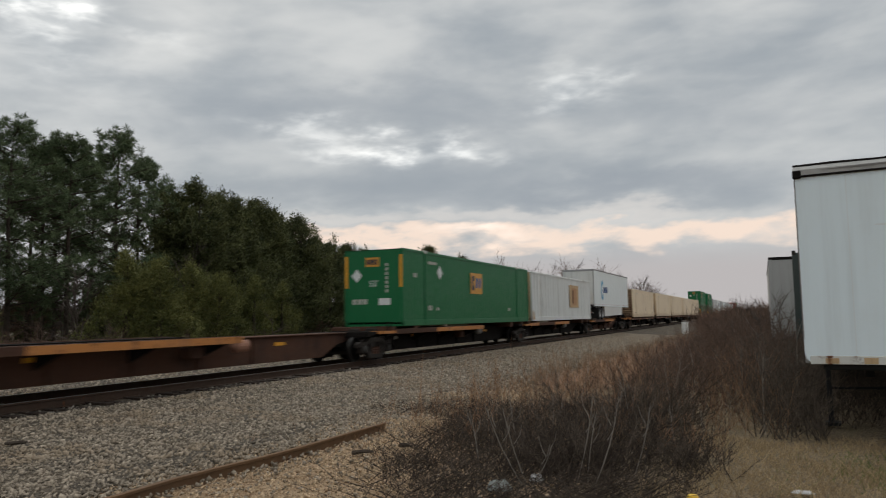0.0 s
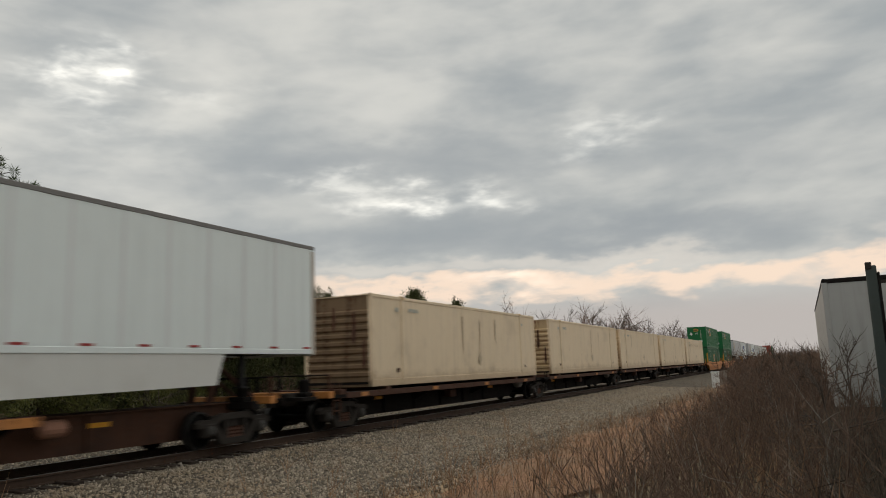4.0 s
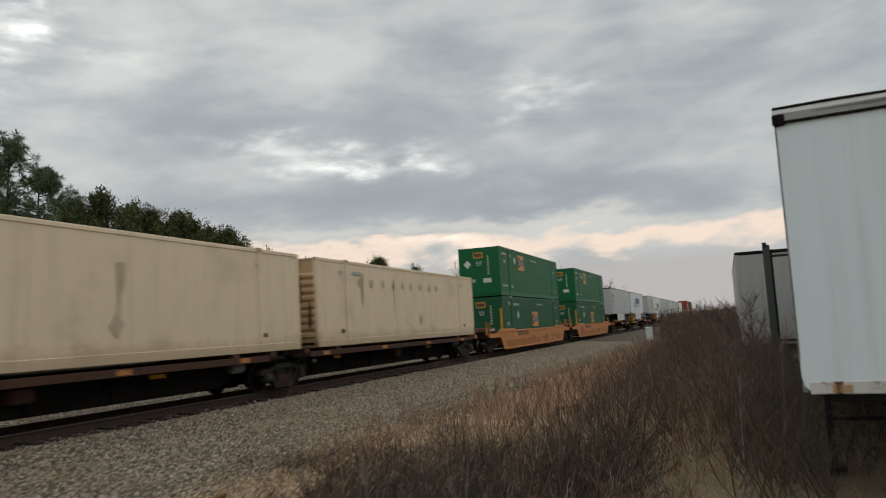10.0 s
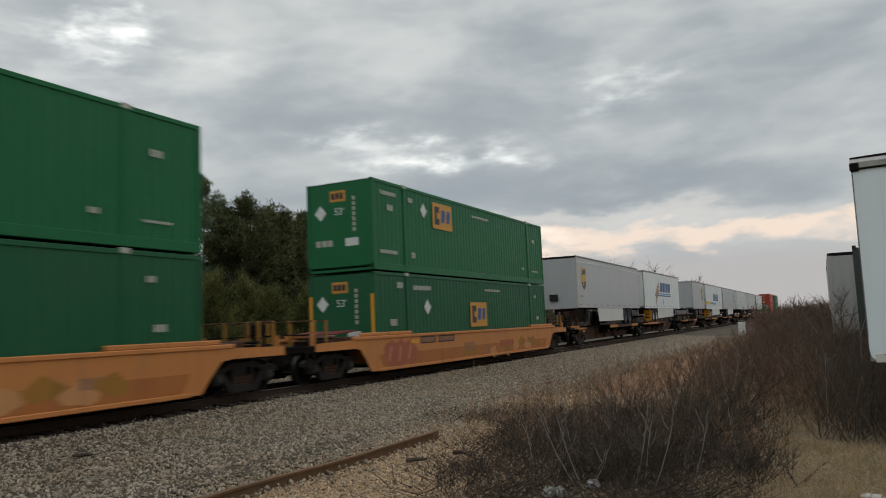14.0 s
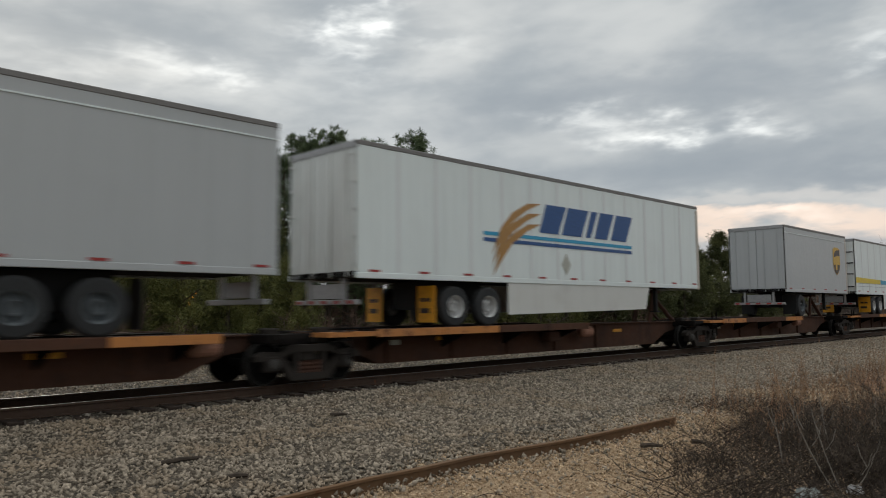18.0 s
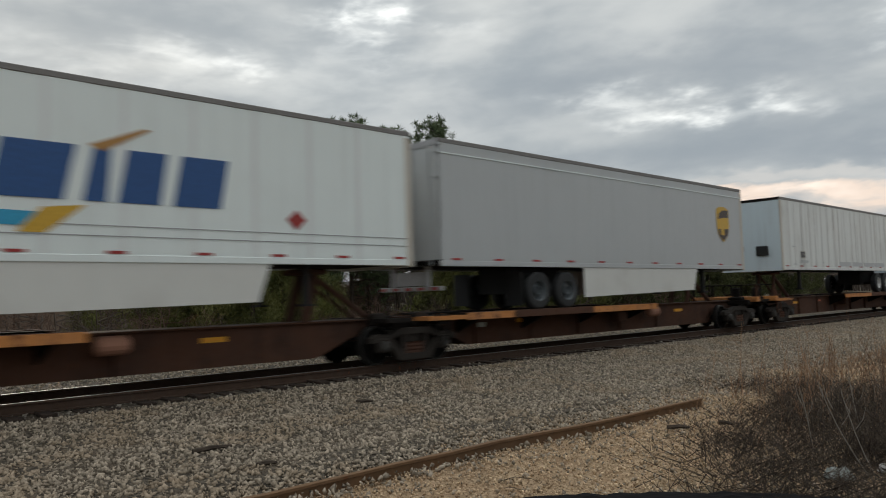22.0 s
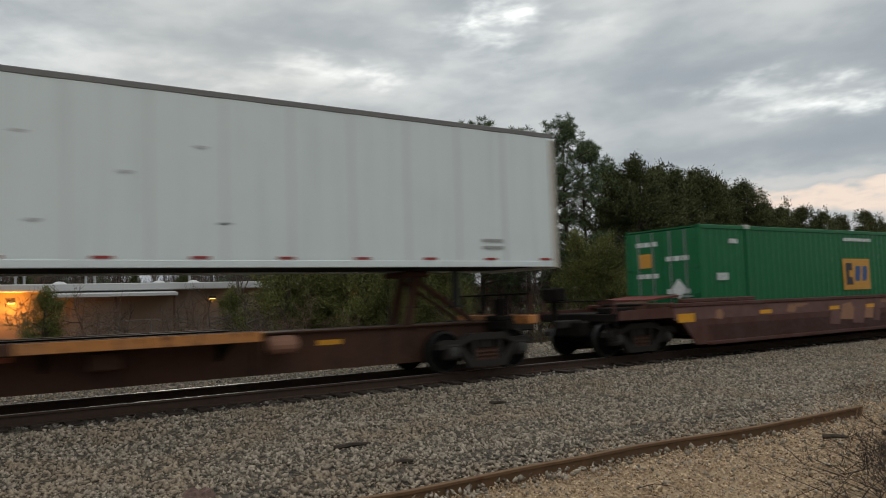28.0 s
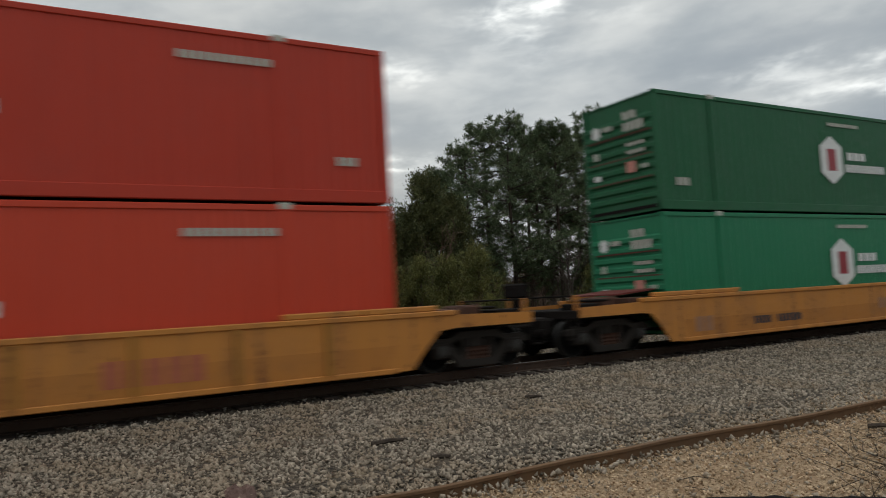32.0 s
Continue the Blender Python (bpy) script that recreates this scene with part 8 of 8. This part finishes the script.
def clump_near(rng, n):
    """Weeds that fan out of few roots, tall and thick towards the grass, thin and low towards the gravel."""
    own = np.random.default_rng(5)
    m = 62
    cx, cy = polar(own, m, 5.0, 25, 9.3, 15.0, 1.1, 1.6)
    size = own.uniform(0.4, 1.1, m) * np.interp(np.degrees(np.arctan2(-cx, cy)), [4, 9, 16, 21, 26], [0.8, 1.08, 0.98, 0.62, 0.32])
    i = own.permutation(m)[np.minimum((rng.random(n) ** 1.3 * m).astype(int), m - 1)]
    x, y = cx[i] + rng.normal(0, 0.2, n), cy[i] + rng.normal(0, 0.2, n)
    return thin_path(x, y, size[i])


def front_sprays(rng, n):
    x, y = polar(rng, n, 10, 28, 8.4, 11.0, 1.0, 1.5)
    return thin_path(x, y, rng.uniform(0.5, 1.1, n))


def litter_near(rng, n):
    x, y = polar(rng, n, 5.5, 27, 7.6, 17, 1.2, 2.5)
    return thin_path(x, y, np.full(n, 1.0))


def under_trailer(rng, n):
    return rng.uniform(0.5, 5.5, n), 14.2 + 12.5 * rng.random(n) ** 0.8, np.full(n, 1.0)


def trailer_side(rng, n):
    y = rng.uniform(12.6, 27.0, n)
    return 0.40 - rng.random(n) ** 1.5 * 1.1, y, np.interp(y, [12.6, 16], [0.75, 1.1])


def thin_path(x, y, k):
    """Weeds stay low where a trodden way runs through them, on the trailer's yard and on the gravel."""
    keep = ~((x > -0.085 * y) & (y < 12.8 + 0.4 * np.sin(x * 5)))
    k = np.where((np.abs(x + 0.09 * y + 0.1) > 0.75) | (y > 13.5), k, k * 0.55)
    keep &= ~((x > 0.2) & (y < 26.5) & (y > 9.2))
    keep &= (x > -5.9 - 0.01 * y + 0.35 * np.sin(y * 3.1) + 0.3 * np.sin(y * 7.7 + x * 5)) | (y > 14)
    keep &= np.hypot(x, y) > 6.5
    return x[keep], y[keep], k[keep]


def slope_weeds(rng, n):
    y = 11 + 59 * rng.random(n) ** 1.3
    x = -0.5 - 7.1 * rng.random(n) ** 1.5 + rng.normal(0, 0.3, n)
    bare = np.sin(x * 2.3 + 1.7 * np.sin(y * 0.9)) * np.sin(y * 1.3 + 1.1 * np.sin(x * 1.7)) + rng.normal(0, 0.35, n)
    x, y = x[bare > -0.25], y[bare > -0.25]
    k = np.interp(x, [-8, -6, -3, 0], [0.35, 0.6, 1.0, 1.2]) * np.interp(y, [11, 16], [0.7, 1.0])
    return thin_path(x, y, k)


def bank_weeds(rng, n):
    y = 13 + 32 * rng.random(n) ** 1.2
    x = rng.uniform(-7.2, -3.4, n)
    bare = np.sin(x * 3.1 + 2.0 * np.sin(y * 0.8)) * np.sin(y * 1.1 + x) + rng.normal(0, 0.4, n)
    x, y = x[bare > 0.0], y[bare > 0.0]
    return x, y, np.interp(x, [-7.2, -5, -3.4], [0.5, 0.85, 1.0])


def thicket(rng, n):
    y = rng.uniform(15, 75, n)
    x = rng.uniform(-3.4, 1.6, n) - y * 0.012
    return thin_path(x, y, np.interp(y, [15, 26, 60], [0.9, 1.15, 1.3]) * np.interp(x, [-4, -1.5, 1], [0.6, 1.0, 1.15]))


def far_weeds(rng, n):
    y = rng.uniform(70, 220, n)
    x = rng.uniform(-7.0, 8.0, n)
    return x, y, np.full(n, 1.3)


def lawn(rng, n):
    x, y = rng.uniform(-1.6, 6.0, n) + rng.normal(0, 0.35, n), rng.uniform(6.6, 14.0, n) + rng.normal(0, 0.6, n)
    worn = np.sin(x * 2.1 + 1.3 * np.sin(y * 1.9)) * np.sin(y * 2.6 + x) + rng.normal(0, 0.45, n) - np.interp(x, [0.6, 1.6], [0.0, 0.75]) - np.interp(y, [12.4, 13.4], [0, 1.0])
    return x[worn > -0.55], y[worn > -0.55], np.interp(worn[worn > -0.55], [-0.5, 1.0], [0.6, 1.5])


def green_lawn(rng, n):
    x, y = 0.9 + 6.6 * rng.random(n) ** 0.9 + rng.normal(0, 0.5, n), rng.uniform(7.6, 11.0, n) + rng.normal(0, 0.5, n)
    lush = np.sin(x * 2.4 + 0.6 + np.sin(y * 1.4)) * np.cos(y * 1.8 - x) + rng.normal(0, 0.4, n)
    return x[lush > -0.2], y[lush > -0.2], np.full(int((lush > -0.2).sum()), 1.0)


def far_verge(rng, n):
    x, y = rng.uniform(-30, -22.6, n), rng.uniform(-12, 75, n)
    return x, y, np.interp(y, [0, 40], [1.0, 1.3])


def sprigs(rng, n):
    x, y = rng.uniform(-8.2, -4.2, n), rng.uniform(9, 34, n)
    return x, y, np.full(n, 1.0)


def tall_sprigs(rng, n):
    x, y = rng.uniform(-7.2, -4.4, n), rng.uniform(11, 26, n)
    return x, y, np.full(n, 1.0)


def twig_strip(rng, n):
    x, y = rng.uniform(-8.4, -4.0, n), rng.uniform(2, 20, n)
    return x, y, np.full(n, 1.0)


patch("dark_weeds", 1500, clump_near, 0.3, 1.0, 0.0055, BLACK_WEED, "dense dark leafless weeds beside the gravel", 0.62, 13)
patch("weed_tips", 420, clump_near, 0.6, 1.3, 0.0042, WEED_DARK, "thin grey-brown weed tips above the dark clumps", 0.5, 8)
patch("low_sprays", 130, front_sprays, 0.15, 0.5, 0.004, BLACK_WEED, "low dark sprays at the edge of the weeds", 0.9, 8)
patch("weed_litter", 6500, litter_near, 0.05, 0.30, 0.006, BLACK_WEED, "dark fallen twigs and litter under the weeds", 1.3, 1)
# Added stems; their near-black colour deepens the shade below the trailer.
patch("dark_weeds", 3600, under_trailer, 0.15, 0.75, 0.006, BLACK_WEED, "near-black stems added to deepen the shade under the parked trailer", 0.4, 4)
patch("dark_weeds", 1000, trailer_side, 0.5, 1.25, 0.009, WEED_DARK, "dark leafless weeds beside the parked trailer", 0.4, 5)
patch("brown_weeds", 3500, slope_weeds, 0.35, 1.15, 0.006, WEED_BROWN, "brown dead weeds on the slope beside the track", 0.42, 4)
patch("bank_weeds", 1000, bank_weeds, 0.35, 1.0, 0.006, WEED_BROWN, "rust-brown dead weeds on the clay bank", 0.3, 5)
patch("bank_weeds", 700, bank_weeds, 0.25, 0.8, 0.006, WEED_DARK, "dark dead weeds on the clay bank", 0.4, 5)
patch("tan_grass", 2800, slope_weeds, 0.25, 0.7, 0.006, WEED_TAN, "tan dead grass among the weeds", 0.3, 1)
patch("pale_stalks", 300, slope_weeds, 0.9, 1.6, 0.008, WEED_PALE, "tall pale dead stalks standing among the weeds", 0.2, 4)
patch("thicket", 5200, thicket, 0.6, 1.6, 0.011, RED_TWIG_MAT, "brown leafless thicket beside the parked trailers", 0.30, 4, "thicket")
patch("thicket", 1100, thicket, 0.5, 1.4, 0.011, WEED_DARK, "dark leafless thicket beside the parked trailers", 0.35, 4, "thicket")
patch("far_weeds", 7000, far_weeds, 0.8, 2.3, 0.03, RED_TWIG_MAT, "distant brown brush along the line", 0.25, 3, "brush")
patch("dry_lawn", 27000, lawn, 0.03, 0.12, 0.0045, STRAW, "short dry tan lawn around the parked trailer", 0.6, 0, "grass")
patch("green_lawn", 22000, green_lawn, 0.05, 0.15, 0.005, GRASS_GREEN, "patchy green grass beside the parked trailer", 0.6, 0, "grass")
patch("verge_grass", 9000, far_verge, 0.2, 0.75, 0.012, VERGE_MAT, "dry grass on the far side of the track", 0.3, 1, "grass")
patch("tall_sprigs", 110, tall_sprigs, 0.6, 1.25, 0.006, WEED_BROWN, "lone tall dead stalks on the slope", 0.16, 6)
patch("fallen_twigs", 170, twig_strip, 0.02, 0.06, 0.006, TWIG_MAT, "dark fallen twigs on the tan gravel", 5.0, 2)
patch("gravel_sprigs", 200, sprigs, 0.15, 0.5, 0.004, WEED_BROWN, "sparse dead sprigs on the gravel", 0.4, 3)


def pale_stalk(x, y, dx, dy, h, bend):
    p = Vector((x, y, ground_height(x, y) - 0.02))
    q = p + Vector((dx, dy, h))
    mid = p.lerp(q, 0.5) + Vector((bend, 0, 0))
    s = Shape().tube([p, p.lerp(mid, 0.5) + Vector((bend * 0.25, 0, 0)), mid, mid.lerp(q, 0.5) + Vector((bend * 0.25, 0, 0)), q], [0.0065, 0.006, 0.0052, 0.004, 0.0025], 5)
    for k, side in ((0.55, 1), (0.72, -1), (0.85, 1)):
        a = p.lerp(q, k)
        s.tube([a, a + Vector((side * 0.06, 0.03, 0.10)), a + Vector((side * 0.09, 0.03, 0.22))], [0.004, 0.003, 0.002], 4)
    solid("dead_stalk", s, WEED_PALE, "pale dead stalk leaning out of the dark weeds", "stalk", group="leaning stalks")


for v in ((-3.06, 8.45, -0.38, -0.22, 0.98, -0.05), (-3.02, 8.48, -0.24, -0.15, 0.92, -0.03), (-3.00, 8.45, 0.26, 0.10, 0.50, 0.04), (-2.52, 8.75, 0.24, 0.0, 1.12, 0.03), (-2.30, 8.70, 0.30, 0.05, 0.98, 0.04),
          (-2.42, 8.9, 0.12, 0.1, 0.85, -0.02), (-3.9, 9.2, -0.12, 0.0, 0.8, 0.02), (-1.95, 9.3, 0.22, 0.1, 0.9, 0.03), (-3.5, 9.8, -0.2, 0.1, 1.0, -0.03)):
    pale_stalk(*v)
for k in range(22):
    rr = random.Random(100 + k)
    y = rr.uniform(19, 70)
    x = rr.uniform(-2.8, 0.0) if y < 40 else rr.uniform(-5, 3)
    plant("bare_shrub", "leafless brown shrub in the thicket", "shrub", ("trunk", "twigwork"), bushes[k % 2], x, y, rr.uniform(0.5, 0.95), rr.uniform(0, 360), "thicket shrubs")

for k, (x, y, sc) in enumerate(((-0.7, 33.0, 1.15), (-1.2, 35.0, 1.2), (-0.5, 36.5, 1.25), (-1.7, 34.0, 0.95), (-1.0, 31.0, 0.9), (-2.2, 37.0, 1.0), (-0.2, 31.5, 1.1), (-1.5, 39.0, 1.3))):
    plant("bare_shrub", "dense dark leafless shrub beside the second trailer", "shrub", ("trunk", "twigwork"), bushes[1], x, y, sc * 0.82, 47 * k, "dark shrubs")
plant("bare_shrub", "pale leafless shrub before the second trailer", "shrub", ("trunk", "twigwork"), bares[0], 0.12, 25.4, 0.33, 20)
for k in range(30):
    rr = random.Random(300 + k)
    az, x = rr.uniform(7.5, 15), rr.uniform(-36, -29)
    plant("bare_tree", "low dense leafless tree far along the line", "tree", ("trunk", "twigwork"), bushes[k % 2], x, at(az, x), rr.uniform(3.8, 5.0), rr.uniform(0, 360), "far bare trees")

# ---- ties, last of the structure ----
for k in range(-12, 118):
    r = random.Random(k)
    t = part("tie", tie_mesh, TIE_MAT, track)
    t.matrix_local = pose(TRACK_X + r.uniform(-0.10, 0.12), k * 0.5 + r.uniform(-0.03, 0.03), r.uniform(-0.02, 0.01), 0, r.uniform(-0.6, 0.6), r.uniform(-1.2, 1.2))
    for side in (-1, 1):
        p = part("tie_plate", plate_mesh, RAIL_RUST, t)
        p.matrix_local = pose(side * 0.755, 0, 0)
rest = Shape()
for k in range(118, 900):
    rest.box(TRACK_X - 1.3, TRACK_X + 1.3, k * 0.5 - 0.11, k * 0.5 + 0.11, -0.36, -0.175)
tagged(part("ties", rest, TIE_MAT, track), kind="stuff")

# ---- what moves ----


def motions():
    for ob, y, z in MOVERS:
        walk(ob, [(t, pose(TRACK_X, y - gone(t), z)) for t in (0, 4, 8, 12, 16, 20, 24, 28, 32)])
    for ob, y, start in SPINNERS:
        # the wheels turn as long as they roll past within sight
        t0 = max(0.0, (start - 34.0) / SPEED)
        t1 = min(32.0, (start + 6.0) / SPEED + 0.3)
        rows, t, last = [], 0.0, None
        if t1 - t0 < 0.2:
            rows = [(0.0, pose(0, y, 0.432)), (32.0, pose(0, y, 0.432))]
        else:
            if t0 > 0.04:
                rows.append((0.0, pose(0, y, 0.432)))
            n = int((t1 - t0) * FPS)
            for k in range(n + 1):
                t = t0 + k / FPS
                rows.append((t, pose(0, y, 0.432, math.degrees((gone(t) - gone(t0)) / 0.432) % 360.0)))
            if t < 31.96:
                rows.append((32.0, rows[-1][1]))
        walk(ob, rows)


motions()
